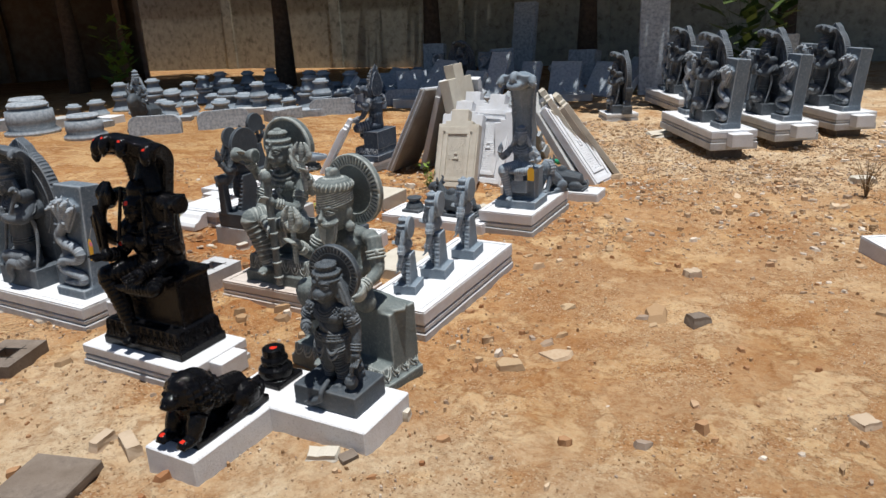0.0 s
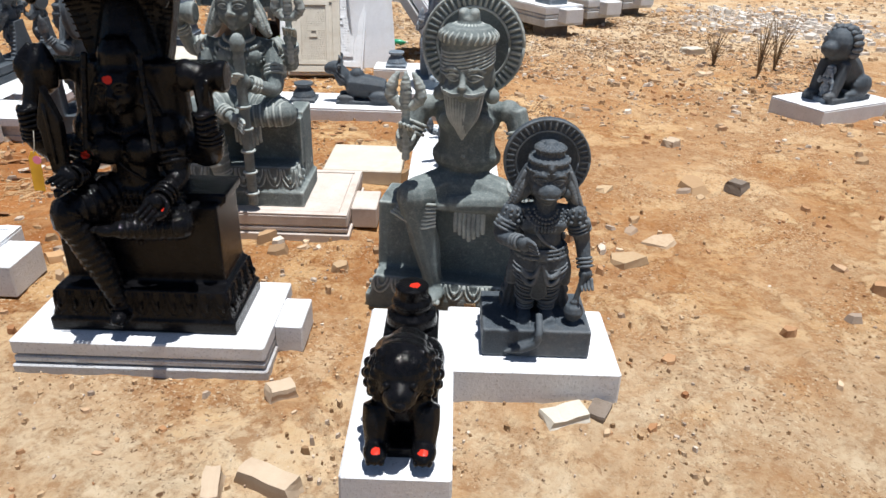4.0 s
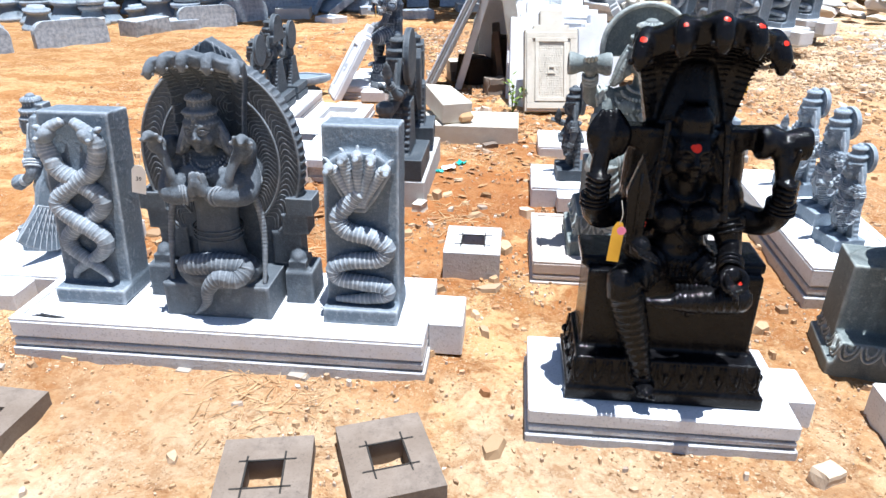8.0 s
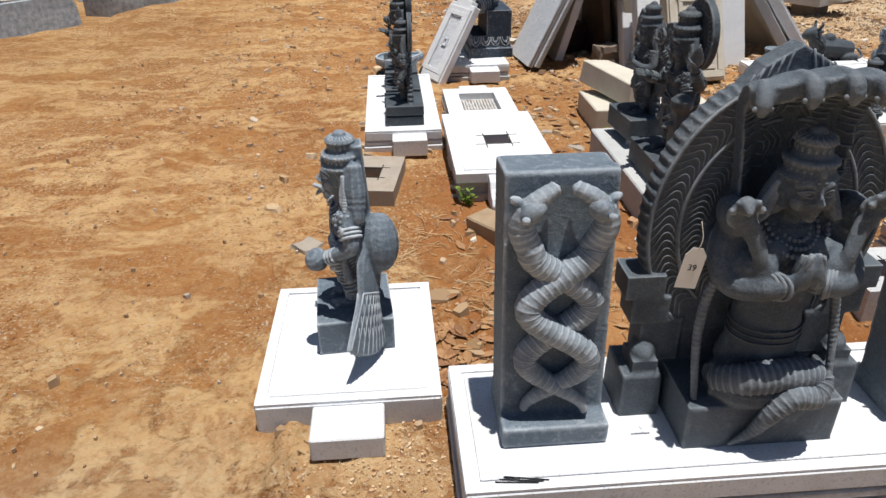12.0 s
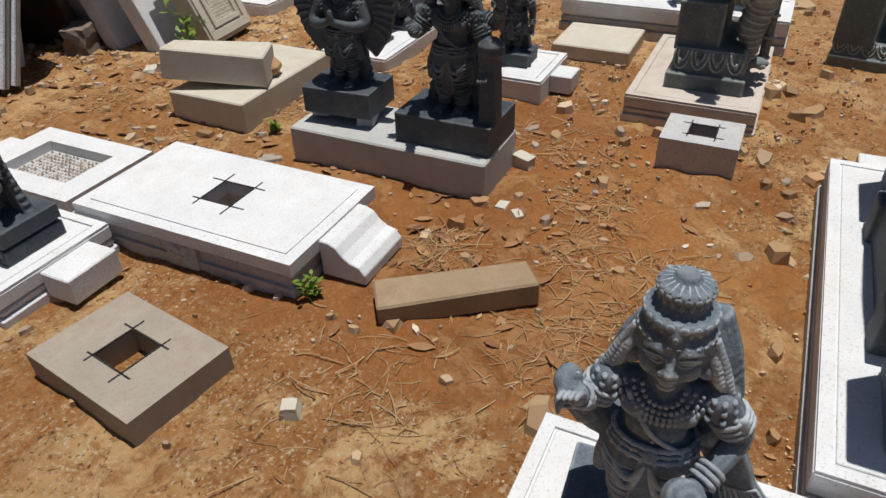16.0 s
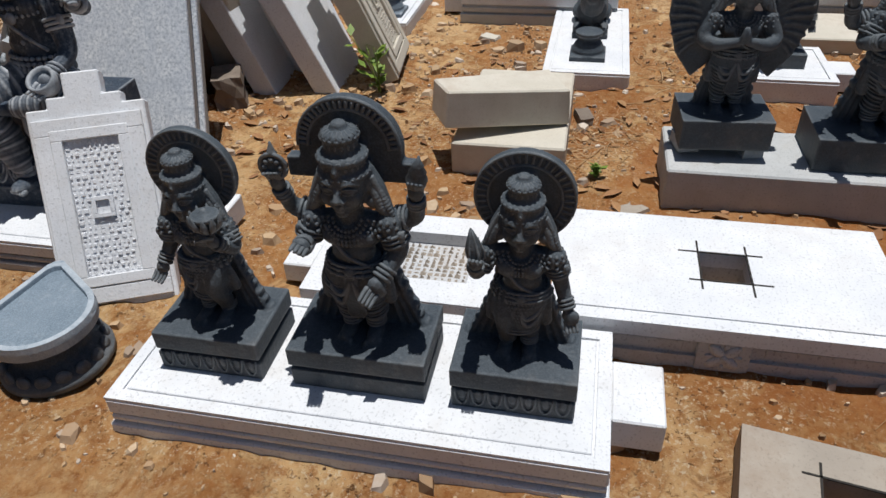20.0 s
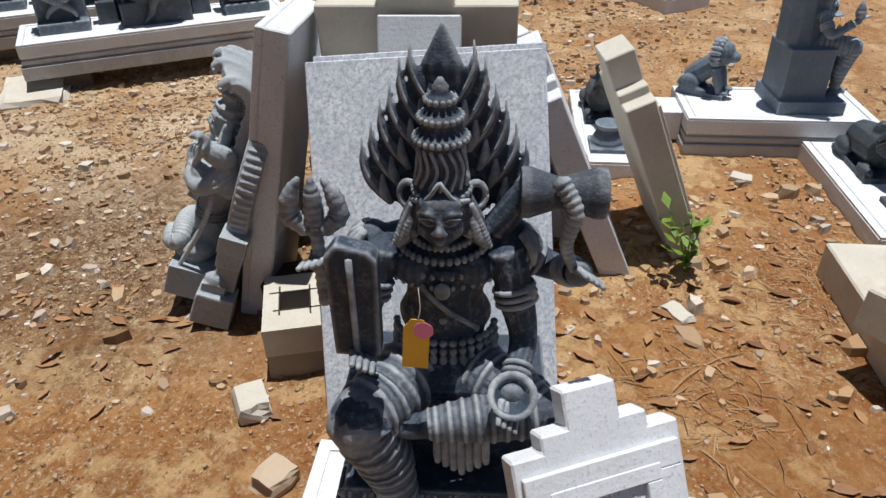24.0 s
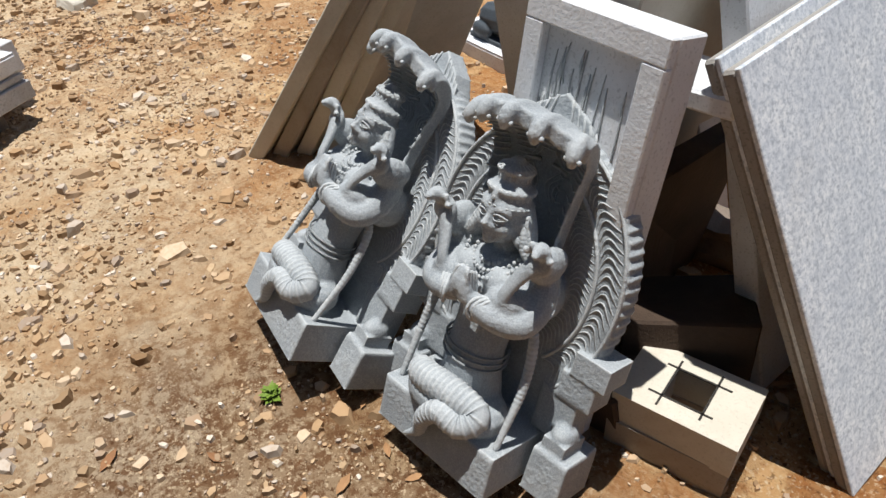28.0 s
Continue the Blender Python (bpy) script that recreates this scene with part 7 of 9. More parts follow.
# ---- dark statues of the second group ----
def trio():
    for kind, y, base in (("A", 5.565, 0.255), ("B", 5.21, 0.31), ("C", 4.866, 0.265)):
        S = Sculpt()
        d = 0.2
        S.box((0, 0.0, 0.025), (base, d, 0.05))
        S.box((0, 0.0, 0.055), (base * 0.9, d * 0.88, 0.03))
        S.box((0, 0.0, 0.085), (base * 1.01, d * 1.01, 0.05))
        if kind != "B":
            # low petals cut into the foot
            for k in range(-3, 4):
                x = k * base / 7.4
                S.tube([(x - base / 17, -d / 2 - 0.001, 0.056), (x - base / 24, -d / 2 - 0.002, 0.026), (x, -d / 2 - 0.002, 0.014), (x + base / 24, -d / 2 - 0.002, 0.026), (x + base / 17, -d / 2 - 0.001, 0.056)], 0.0028, 5, 12, crisp=True)
                S.ell((x, -d / 2 + 0.001, 0.04), (base / 34, 0.004, 0.013), crisp=True)
        r = 0.048 if kind == "B" else 0.0405
        S.at = grown(0, 0, 0.11, r)
        if kind == "B":
            deity(S, 1.0, cloak=2.75)
            # arched halo on a cross bar that carries the raised hands
            a = np.linspace(0, math.pi, 24)
            S.plate([(2.2 * math.cos(t), 9.05 + 2.15 * math.sin(t)) for t in a] + [(-2.1, 7.6), (2.1, 7.6)], 0.75, 1.35)
            S.box((0, 1.05, 8.0), (5.6, 0.6, 0.95))
            for q in (1.7, 2.14):
                S.ring((0, 0.73, 9.05), q, 0.09, (90, 0, 0), 28, True, 1.0, (0, 180))
            for k in range(26):
                t = math.pi * (k + 0.5) / 26
                S.tube([(1.78 * math.cos(t), 0.73, 9.05 + 1.76 * math.sin(t)), (2.1 * math.cos(t), 0.73, 9.05 + 2.06 * math.sin(t))], 0.1, 5, 3, crisp=True)
            arm(S, (-1.5, 0.45, 5.95), (-2.75, 0.4, 6.2), (-2.9, -0.1, 7.5), 1.95, "disc")
            arm(S, (1.5, 0.45, 5.95), (2.75, 0.4, 6.2), (2.9, -0.1, 7.5), 1.95, "conch")
            arm(S, (-1.62, 0, 6.0), (-2.1, -0.25, 4.85), (-1.75, -1.4, 5.5), 2.15)
            arm(S, (1.62, 0, 6.0), (2.05, -0.05, 4.75), (1.35, -1.1, 3.85), 2.15)
            S.ell((1.25, -1.35, 3.5), (0.45, 0.2, 0.4))
        else:
            s = 1 if kind == "A" else -1
            deity(S, 0.95, True, s, False, 2.45, 8.75, True, 2.75)
            if kind == "A":
                arm(S, (1.6, 0, 6.0), (2.15, -0.35, 4.9), (1.75, -1.3, 5.9), 2.1, "lotus")
                arm(S, (-1.6, 0, 6.0), (-1.95, 0.15, 4.6), (-2.3, -0.5, 3.6), 2.1)
            else:
                arm(S, (-1.6, 0, 6.0), (-2.2, -0.3, 4.8), (-2.05, -1.2, 6.0), 2.1, "bud")
                arm(S, (1.6, 0, 6.0), (1.95, 0.15, 4.6), (2.45, -0.5, 3.2), 2.1)
                S.ell((2.7, -0.7, 2.8), (0.34, 0.3, 0.5), (0, 20, 0))
        S.at = Matrix()
        label = {"A": "dark stone goddess with lotus and round halo", "B": "dark stone four-armed god under an arched halo", "C": "dark stone goddess with raised bud and halo"}[kind]
        S.finish("standing_deity_statue", DARK, pose(-4.965, y, 0.109, 0, 0, -90), label, "statue", 0.0037, "three standing deities", 1)


def pair():
    S = Sculpt()
    S.box((0, 0.0, 0.05), (0.28, 0.22, 0.1))
    S.at = grown(0, 0, 0.1, 0.0475)
    deity(S, 1.0, cloak=1.9)
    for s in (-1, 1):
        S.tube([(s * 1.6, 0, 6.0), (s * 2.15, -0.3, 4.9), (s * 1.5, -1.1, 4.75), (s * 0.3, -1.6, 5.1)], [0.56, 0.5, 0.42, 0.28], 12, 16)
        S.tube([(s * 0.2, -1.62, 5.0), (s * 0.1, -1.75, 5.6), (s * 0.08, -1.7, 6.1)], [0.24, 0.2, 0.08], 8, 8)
        # spread wing with feather ribs
        wing = [(s * 1.3, 3.2), (s * 1.5, 7.4), (s * 2.5, 9.1), (s * 3.6, 9.4), (s * 4.3, 8.4), (s * 4.4, 6.0), (s * 3.7, 3.6), (s * 2.5, 2.0)]
        S.plate(wing if s < 0 else wing[::-1], 0.35, 0.9)
        for k in range(9):
            S.tube([(s * 2.0, 0.3, 4.6 + 0.3 * k), (s * 2.9, 0.22, 4.3 + 0.46 * k), (s * (4.35 - 0.055 * (k - 4) ** 2), 0.32, 3.6 + 0.64 * k)], 0.15, 5, 8)
    S.at = Matrix()
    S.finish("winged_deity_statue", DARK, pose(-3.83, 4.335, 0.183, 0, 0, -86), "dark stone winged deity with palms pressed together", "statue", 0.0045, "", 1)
    S = Sculpt()
    S.box((0, 0.01, 0.055), (0.37, 0.25, 0.11))
    S.at = grown(0, 0, 0.11, 0.0555)
    deity(S, 1.0, halo_r=2.5, halo_z=8.7, cloak=2.2)
    arm(S, (-1.5, 0.4, 5.95), (-2.8, 0.3, 5.6), (-3.2, -0.4, 6.9), 2.0, "disc")
    arm(S, (1.5, 0.4, 5.95), (2.8, 0.3, 5.6), (3.2, -0.4, 6.9), 2.0, "conch")
    arm(S, (-1.6, 0, 6.0), (-2.2, -0.4, 4.8), (-1.7, -1.8, 5.4), 2.1)
    arm(S, (1.6, 0, 6.0), (2.25, -0.1, 4.6), (2.5, -1.0, 3.6), 2.1)
    S.at = Matrix()
    S.box((0.16, -0.05, 0.22), (0.065, 0.065, 0.24), top=(0.85, 0.85))
    S.lathe((0.16, -0.05, 0.33), [(0.03, 0), (0.045, 0.02), (0.045, 0.05), (0.02, 0.07)])
    S.finish("mace_deity_statue", DARK, pose(-3.85, 3.878, 0.144, 0, 0, -90), "dark stone deity leaning on a mace with halo", "statue", 0.0045, "", 1)


def flame_goddess():
    S = Sculpt()
    S.box((0, 0, 0.035), (0.46, 0.32, 0.07))
    lotus_seat(S, 0.42, 0.3, 0.065, 0.15, 14)
    S.box((0, 0.06, 0.23), (0.4, 0.18, 0.19))
    u, K = 0.15, 0.8
    low = seated(S, 0.325, 0.075, u, -0.13, -1)
    w = 0.4675
    S.tube([(0, 0.02, low - 0.02), (0, 0.03, w + 0.02)], [0.088, 0.075], n=5, flat=0.8)
    torso(S, (0, 0.03, w), u)
    hc = 0.728
    head(S, (0, -0.03, hc), 0.1, "none")
    u = 0.135
    S.at = pose(0, 0, hc) @ Matrix.Diagonal((0.66, 0.66, K, 1))
    # conical crown: banded cap with engraved hair, then three beaded tiers
    S.lathe((0, -0.01, 0.03), [(0.068, 0), (0.072, 0.012), (0.066, 0.03), (0.06, 0.075), (0.054, 0.115), (0.066, 0.12), (0.068, 0.134), (0.05, 0.146), (0.047, 0.158), (0.055, 0.163), (0.053, 0.176), (0.036, 0.186), (0.034, 0.196), (0.038, 0.2), (0.03, 0.212), (0.02, 0.222), (0.021, 0.23), (0.004, 0.252)], 26)
    for q, z, n in ((0.067, 0.127, 24), (0.054, 0.17, 20), (0.037, 0.205, 14), (0.073, 0.012, 26)):
        for k in range(n):
            a = 2 * math.pi * k / n
            S.ell((q * math.cos(a), -0.01 + q * math.sin(a), 0.03 + z), 0.0068, crisp=True)
    for k in range(16):
        a = 2 * math.pi * k / 16
        S.tube([(0.068 * math.cos(a), -0.01 + 0.068 * math.sin(a), 0.06), (0.062 * math.cos(a + 0.3), -0.01 + 0.062 * math.sin(a + 0.3), 0.1), (0.056 * math.cos(a), -0.01 + 0.056 * math.sin(a), 0.14)], 0.005, 5, 9, crisp=True)
    for s in (-1, 1):
        S.tube([(s * 0.07, -0.05, 0.03), (s * 0.035, -0.085, 0.045), (0, -0.09, 0.085)], 0.006, 5, 9, crisp=True)
        S.ring((s * 0.085, 0.0, 0.02), 0.028, 0.009, (80, 0, s * 20), 16, True)
        S.ell((s * 0.09, -0.01, -0.06), 0.02)
    S.at = pose(0, 0, hc) @ Matrix.Diagonal((0.84, K, 0.73, 1))
    # mane of flames: a broad shield whose edge breaks into upright tongues
    S.plate([(-0.08, -0.06), (0.08, -0.06), (0.125, 0.0), (0.135, 0.06), (0.105, 0.16), (0.055, 0.25), (0, 0.29), (-0.055, 0.25), (-0.105, 0.16), (-0.135, 0.06), (-0.125, 0.0)], 0.055, 0.085)
    S.tube([(0, 0.065, 0.24), (0, 0.058, 0.31), (0, 0.075, 0.398)], [0.045, 0.045, 0.003], 10, 14, flat=0.5)
    for s in (-1, 1):
        for k in range(6):
            x0, z0 = s * (0.03 + 0.021 * k), 0.262 - 0.047 * k
            hgt = 0.1 + 0.008 * (k % 2)
            pts = [(x0 - s * 0.02, 0.062, z0 - 0.06), (x0 + s * 0.012, 0.055, z0 - 0.005), (x0 + s * 0.03, 0.058, z0 + hgt * 0.45), (x0 + s * 0.03, 0.07, z0 + hgt)]
            S.tube(pts, [0.014, 0.019, 0.012, 0.001], 8, 14, flat=0.7)
            S.tube([(x, y - 0.014, z) for x, y, z in pts], [0.003, 0.005, 0.002], 5, 9, crisp=True)
            x1 = x0 - s * 0.022
            S.tube([(x1, 0.055, z0 - 0.06), (x1 + s * 0.012, 0.045, z0 - 0.02), (x1 + s * 0.014, 0.055, z0 + 0.025)], [0.008, 0.012, 0.002], 6, 9, crisp=True)
    S.at = Matrix()
    sh = w + 0.17
    arm(S, (-0.11, 0.02, sh), (-0.185, 0.03, sh - 0.05), (-0.2, -0.05, sh + 0.0), u, "trident")
    arm(S, (0.11, 0.02, sh), (0.19, 0.03, sh - 0.05), (0.225, -0.05, sh - 0.01), u)
    S.tube([(0.09, 0.02, sh + 0.03), (0.14, 0.02, sh + 0.1), (0.16, 0.0, sh + 0.12)], [0.028, 0.026, 0.024], n=8)
    S.lathe((0.13, -0.02, sh + 0.125), [(0.042, 0), (0.044, 0.012), (0.026, 0.065), (0.044, 0.125), (0.042, 0.14)], 18, (0, 90, 0))
    S.tube([(0.19, -0.055, sh + 0.165), (0.215, -0.075, sh + 0.12), (0.205, -0.075, sh + 0.06), (0.225, -0.07, sh + 0.0)], [0.015, 0.013, 0.011, 0.008], 7, 70, 0.15, 0.011, crisp=True)
    arm(S, (-0.11, 0.0, sh), (-0.15, -0.04, sh - 0.14), (-0.13, -0.14, sh - 0.11), u)
    S.plate([(-0.168, sh - 0.1), (-0.092, sh - 0.1), (-0.088, sh + 0.085), (-0.1, sh + 0.1), (-0.15, sh + 0.115), (-0.17, sh + 0.09)], -0.178, -0.14)
    S.tube([(-0.13, -0.181, sh - 0.1), (-0.13, -0.181, sh + 0.09)], 0.006, 5, 5, crisp=True)
    arm(S, (0.11, 0.0, sh), (0.15, -0.04, sh - 0.16), (0.13, -0.13, sh - 0.2), u, "bowl")
    S.finish("flame_haired_goddess_statue", NAVY, pose(-4.31, 6.415, 0.103, 0, 0, -88), "dark stone four-armed goddess with flaming hair", "statue", 0.0045)


def bird_rider():
    S = Sculpt()
    S.box((0, 0, 0.055), (0.26, 0.22, 0.11))
    S.at = grown(0, 0, 0.11, 0.0505)
    deity(S, 0.9, cloak=0)
    arm(S, (-1.6, 0, 6.0), (-2.05, -0.1, 4.9), (-2.3, -0.8, 5.6), 2.15)
    arm(S, (1.6, 0, 6.0), (2.5, 0.2, 4.6), (1.5, -1.3, 3.6), 2.2)
    S.lathe((1.1, -1.7, 3.2), [(0.15, -0.3), (0.5, -0.2), (0.7, 0.2), (0.62, 0.6), (0.3, 0.85)], 16, (30, 20, 0))
    # broad mass of hair and stone from the crown down the back
    S.box((0, 0.95, 5.4), (1.7, 0.9, 8.6), (3, 0, 0), (0.72, 0.8))
    S.tube([(1.0, 0.6, 8.8), (1.4, 0.6, 7.4), (1.9, 0.55, 5.9)], [0.4, 0.55, 0.4], 9, 30, 0.08, 0.3)
    # the bird stands behind: breast and turned head at one side, tail at the other
    S.tube([(1.8, 1.0, 3.9), (0.2, 1.2, 3.6), (-1.5, 0.7, 3.7), (-2.3, 0.2, 4.4)], [0.7, 0.95, 0.9, 0.6], 12, 18)
    S.tube([(-2.1, 0.2, 4.1), (-2.6, -0.1, 4.9), (-2.75, -0.4, 5.7)], [0.62, 0.5, 0.46], 10, 12)
    S.ell((-2.75, -0.6, 5.9), (0.46, 0.62, 0.48))
    S.tube([(-2.75, -1.0, 5.95), (-2.8, -1.5, 5.8), (-2.8, -1.75, 5.5)], [0.24, 0.17, 0.05], 8, 8)
    S.ell((-2.45, -0.8, 6.3), (0.12, 0.12, 0.3))
    for k in range(5):
        S.ring((-2.62, -0.15, 4.6 + 0.22 * k), 0.53 - 0.01 * k, 0.07, (-20, -15, 0), 18, True)
    S.at = Matrix()
    S.ell((0.075, 0.085, 0.33), (0.055, 0.055, 0.085), (0, -20, 0))
    n, m = 12, 9
    grid, back = [], []
    for j in range(n):
        v = j / (n - 1)
        for i in range(m):
            q = i / (m - 1) - 0.5
            # the fan stands almost on edge: it spreads outward and down
            wide = np.interp(v, [0, 0.3, 0.52, 0.56, 1.0], [0.07, 0.105, 0.095, 0.085, 0.195])
            x, z = 0.055 + 0.155 * v + 0.72 * wide * q, 0.365 - 0.29 * v + 0.43 * wide * q - 0.03 * v ** 6 * (1 - 4 * q * q)
            mid, bulge = 0.065 - 0.035 * v - 0.5 * wide * q, (0.03 - 0.02 * v) * (1 - 3 * q * q)
            grid.append((x, mid + bulge, z))
            back.append((x, mid - bulge - 0.006, z))
    k, f = n * m, []
    for j in range(n - 1):
        for i in range(m - 1):
            a, b = j * m + i, j * m + i + 1
            f += [(a, b, b + m, a + m), (k + b, k + a, k + a + m, k + b + m)]
        f += [(j * m, (j + 1) * m, k + (j + 1) * m, k + j * m), ((j + 1) * m + m - 1, j * m + m - 1, k + j * m + m - 1, k + (j + 1) * m + m - 1)]
    for i in range(m - 1):
        f += [(i + 1, i, k + i, k + i + 1), ((n - 1) * m + i, (n - 1) * m + i + 1, k + (n - 1) * m + i + 1, k + (n - 1) * m + i)]
    S.add(grid + back, f)
    for side in (grid, back):
        for i in range(m):
            S.tube([side[j * m + i] for j in range(6, n)], 0.0021, 5, 14, crisp=True)
        S.tube([side[6 * m + i] for i in range(m)], 0.003, 5, 14, crisp=True)
        for j in range(7, n - 1):
            for i in range(m - 1):
                a, b = Vector(side[j * m + i]), Vector(side[(j - 1) * m + i]).lerp(Vector(side[(j - 1) * m + i + 1]), 0.5)
                S.tube([tuple(a), tuple(b)], 0.0015, 4, 3, crisp=True)
    S.finish("bird_rider_statue", GREY, pose(-5.175, 2.92, 0.09, 0, 0, -86), "grey stone standing god with fan-tailed peacock", "statue", 0.0042, "", 1)


trio()
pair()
flame_goddess()
bird_rider()


def yoni():
    t = thing("spouted_basin", pose(-5.0, 6.06, 0), "grey stone spouted basin on a lotus foot", "basin")
    part("foot", lathe_bm([(0.125, -0.005), (0.14, 0.012), (0.14, 0.028), (0.125, 0.04), (0.1, 0.06), (0.085, 0.085), (0.1, 0.1)], 36), DARK, t)
    ring = []
    for k in range(72):
        a = 2 * math.pi * k / 72
        r = 0.135
        d = abs((a - radians(24) + math.pi) % (2 * math.pi) - math.pi)
        if d < radians(57):
            r = min(0.135 / math.cos(radians(57) - d), 0.225)
        ring.append((r, a))
    bm = bmesh.new()
    rows = []
    for s, z in ((0.72, 0.1), (0.98, 0.125), (1.0, 0.15), (0.985, 0.168), (0.87, 0.168), (0.85, 0.156), (0.3, 0.154)):
        rows.append([bm.verts.new((s * r * math.cos(a), s * r * math.sin(a), z)) for r, a in ring])
    for p, q in zip(rows, rows[1:]):
        for i in range(72):
            bm.faces.new((p[i], p[(i + 1) % 72], q[(i + 1) % 72], q[i]))
    bm.faces.new(rows[0][::-1])
    bm.faces.new(rows[-1])
    part("bowl", bm, BLUE, t)
    S = Sculpt()
    for k in range(16):
        a = 2 * math.pi * k / 16
        S.ell((0.122 * math.cos(a), 0.122 * math.sin(a), 0.04), (0.012, 0.02, 0.022), (0, 0, math.degrees(a)), True)
    part("petals", mesh_of("petals", *S.crisp, DARK, True), None, t)


yoni()


# a lone statue on its own plinth at the head of the row
plinth(0.46, 0.46, 0.1, pose(-2.62, 10.25, 0, 0, 0, -60), "small white plinth with one statue beside the row")
copy_thing(KING, pose(-2.62, 10.25, 0.105, 0, 0, -60) @ Matrix.Scale(0.98, 4))["label"] = "blue-grey serpent king standing alone on a plinth"



# ---- the far corner: carved pieces piled up ----
def bell_base(r, h):
    k = r
    return lathe_bm([(k, -0.01), (k * 1.02, h * 0.12), (k * 0.9, h * 0.2), (k * 0.72, h * 0.42), (k * 0.6, h * 0.62), (k * 0.62, h * 0.68), (k * 0.8, h * 0.74), (k * 0.82, h * 0.86), (k * 0.55, h * 0.9), (k * 0.52, h), (k * 0.2, h * 1.0)], 18)


def far_pile():
    rng = random.Random(5)
    shapes = []
    for r, h in ((0.2, 0.3), (0.24, 0.34), (0.17, 0.26)):
        me = bpy.data.meshes.new("bell_pedestal")
        bm = bell_base(r, h)
        bm.to_mesh(me)
        bm.free()
        me.materials.append(BLUE)
        shapes.append((me, r))
    spots = []
    for j in range(7):
        for i in range(9):
            x, y = -12.2 + i * 0.56 + rng.uniform(-0.14, 0.14) + 0.1 * j, 8.2 + j * 0.52 + i * 0.22 + rng.uniform(-0.14, 0.14)
            if rng.random() < 0.84:
                spots.append((x, y))
    for x, y in spots:
        me, r = shapes[rng.randrange(3)]
        ob = tagged_at(new("bell_pedestal", me), pose(x, y, 0, rng.uniform(-4, 4), rng.uniform(-4, 4), rng.uniform(0, 90)), "bell-shaped blue-grey stone pedestal among many others", "pedestal", "piled pedestals")
        if rng.random() < 0.28:
            me2, r2 = shapes[2]
            tagged_at(new("bell_pedestal", me2), pose(x + rng.uniform(-0.03, 0.03), y, 0.29 if r < 0.22 else 0.33, 0, 0, rng.uniform(0, 90)), "bell-shaped stone pedestal stacked on another one", "pedestal", "piled pedestals")
    for x, y, r, h in ((-11.3, 6.9, 0.36, 0.5), (-9.9, 6.85, 0.27, 0.36), (-12.6, 7.7, 0.34, 0.45)):
        t = thing("stone_urn", pose(x, y, 0), "large grey stone drum with moulded rim", "stone drum")
        part("drum", lathe_bm([(r * 1.15, -0.01), (r * 1.15, 0.05), (r * 0.95, 0.09), (r, h * 0.4), (r * 0.97, h * 0.75), (r * 0.75, h * 0.8), (r * 0.8, h * 0.86), (r * 0.78, h), (r * 0.3, h)], 26), GREY, t)
        part("rim", lathe_bm([(r * 0.82, h * 0.86), (r * 0.86, h * 0.9), (r * 0.82, h * 0.96)], 26), BLUE, t)
    # round-ended slabs standing on edge
    for x0, y0, x1, y1 in ((-9.25, 7.1, -8.62, 7.55), (-8.5, 7.78, -8.0, 8.4), (-7.6, 9.4, -7.0, 9.85), (-7.35, 10.15, -6.8, 10.55), (-7.0, 10.8, -6.45, 11.15)):
        w = math.hypot(x1 - x0, y1 - y0)
        out = [(-w / 2, 0), (w / 2, 0)] + [(w / 2 - 0.13 + 0.13 * math.cos(a), 0.17 + 0.13 * math.sin(a)) for a in np.linspace(0, math.pi / 2, 6)] + [(-w / 2 + 0.13 - 0.13 * math.sin(a), 0.17 + 0.13 * math.cos(a)) for a in np.linspace(0, math.pi / 2, 6)]
        ob = part("round_ended_slab", prism_bm(out, 0, 0.12, 0.004), GREY, None)
        tagged_at(ob, pose((x0 + x1) / 2, (y0 + y1) / 2, -0.01, -5, 0, math.degrees(math.atan2(y1 - y0, x1 - x0))), "grey stone slab with rounded ends on edge", "stone slab", "round-ended slabs")
    # leaning blue-grey slabs and blocks further along
    for i in range(13):
        x, y = -8.2 + i * 0.42 + rng.uniform(-0.2, 0.2), 11.3 + 0.13 * i + rng.uniform(-0.5, 0.5)
        s = slab("leaning_slab", rng.uniform(0.35, 0.6), 0.1, rng.uniform(0.6, 1.0), pose(x, y, 0, -rng.uniform(30, 62), 0, rng.uniform(-60, 60)), "blue-grey carved slab leaning in the pile", BLUE, 0.01)
        tagged(s, group="leaning slabs")
    for i in range(16):
        x, y = -13.5 + i * 0.62 + rng.uniform(-0.3, 0.3), 6.6 + i * 0.36 + rng.uniform(-1.0, 0.4)
        s = slab("stone_block", rng.uniform(0.25, 0.7), rng.uniform(0.2, 0.4), rng.uniform(0.08, 0.2), pose(x, y, -0.005, 0, 0, rng.uniform(0, 90)), "grey sawn block lying among carved pieces", (WHITE, GREY, BLUE, ASH)[i % 4], 0.006)
        tagged(s, group="loose blocks")
    # stones standing in the shade along the wall
    for i in range(12):
        x, y = -8.5 + i * 0.95 + rng.uniform(-0.3, 0.3), 13.4 + 0.12 * i + rng.uniform(-0.5, 0.8)
        s = slab("standing_stone", rng.uniform(0.35, 0.7), rng.uniform(0.15, 0.4), rng.uniform(0.35, 1.0), pose(x, y, -0.005, -rng.uniform(0, 12), 0, rng.uniform(-25, 25)), "dark stone block standing in tree shade", GREY, 0.01)
        tagged(s, group="stones by the wall")
    tall = slab("tall_slab", 0.5, 0.14, 2.0, pose(-2.75, 13.1, -0.005, -7, 0, 20), "tall grey slab leaning in shade behind plinths", GREY, 0.005)
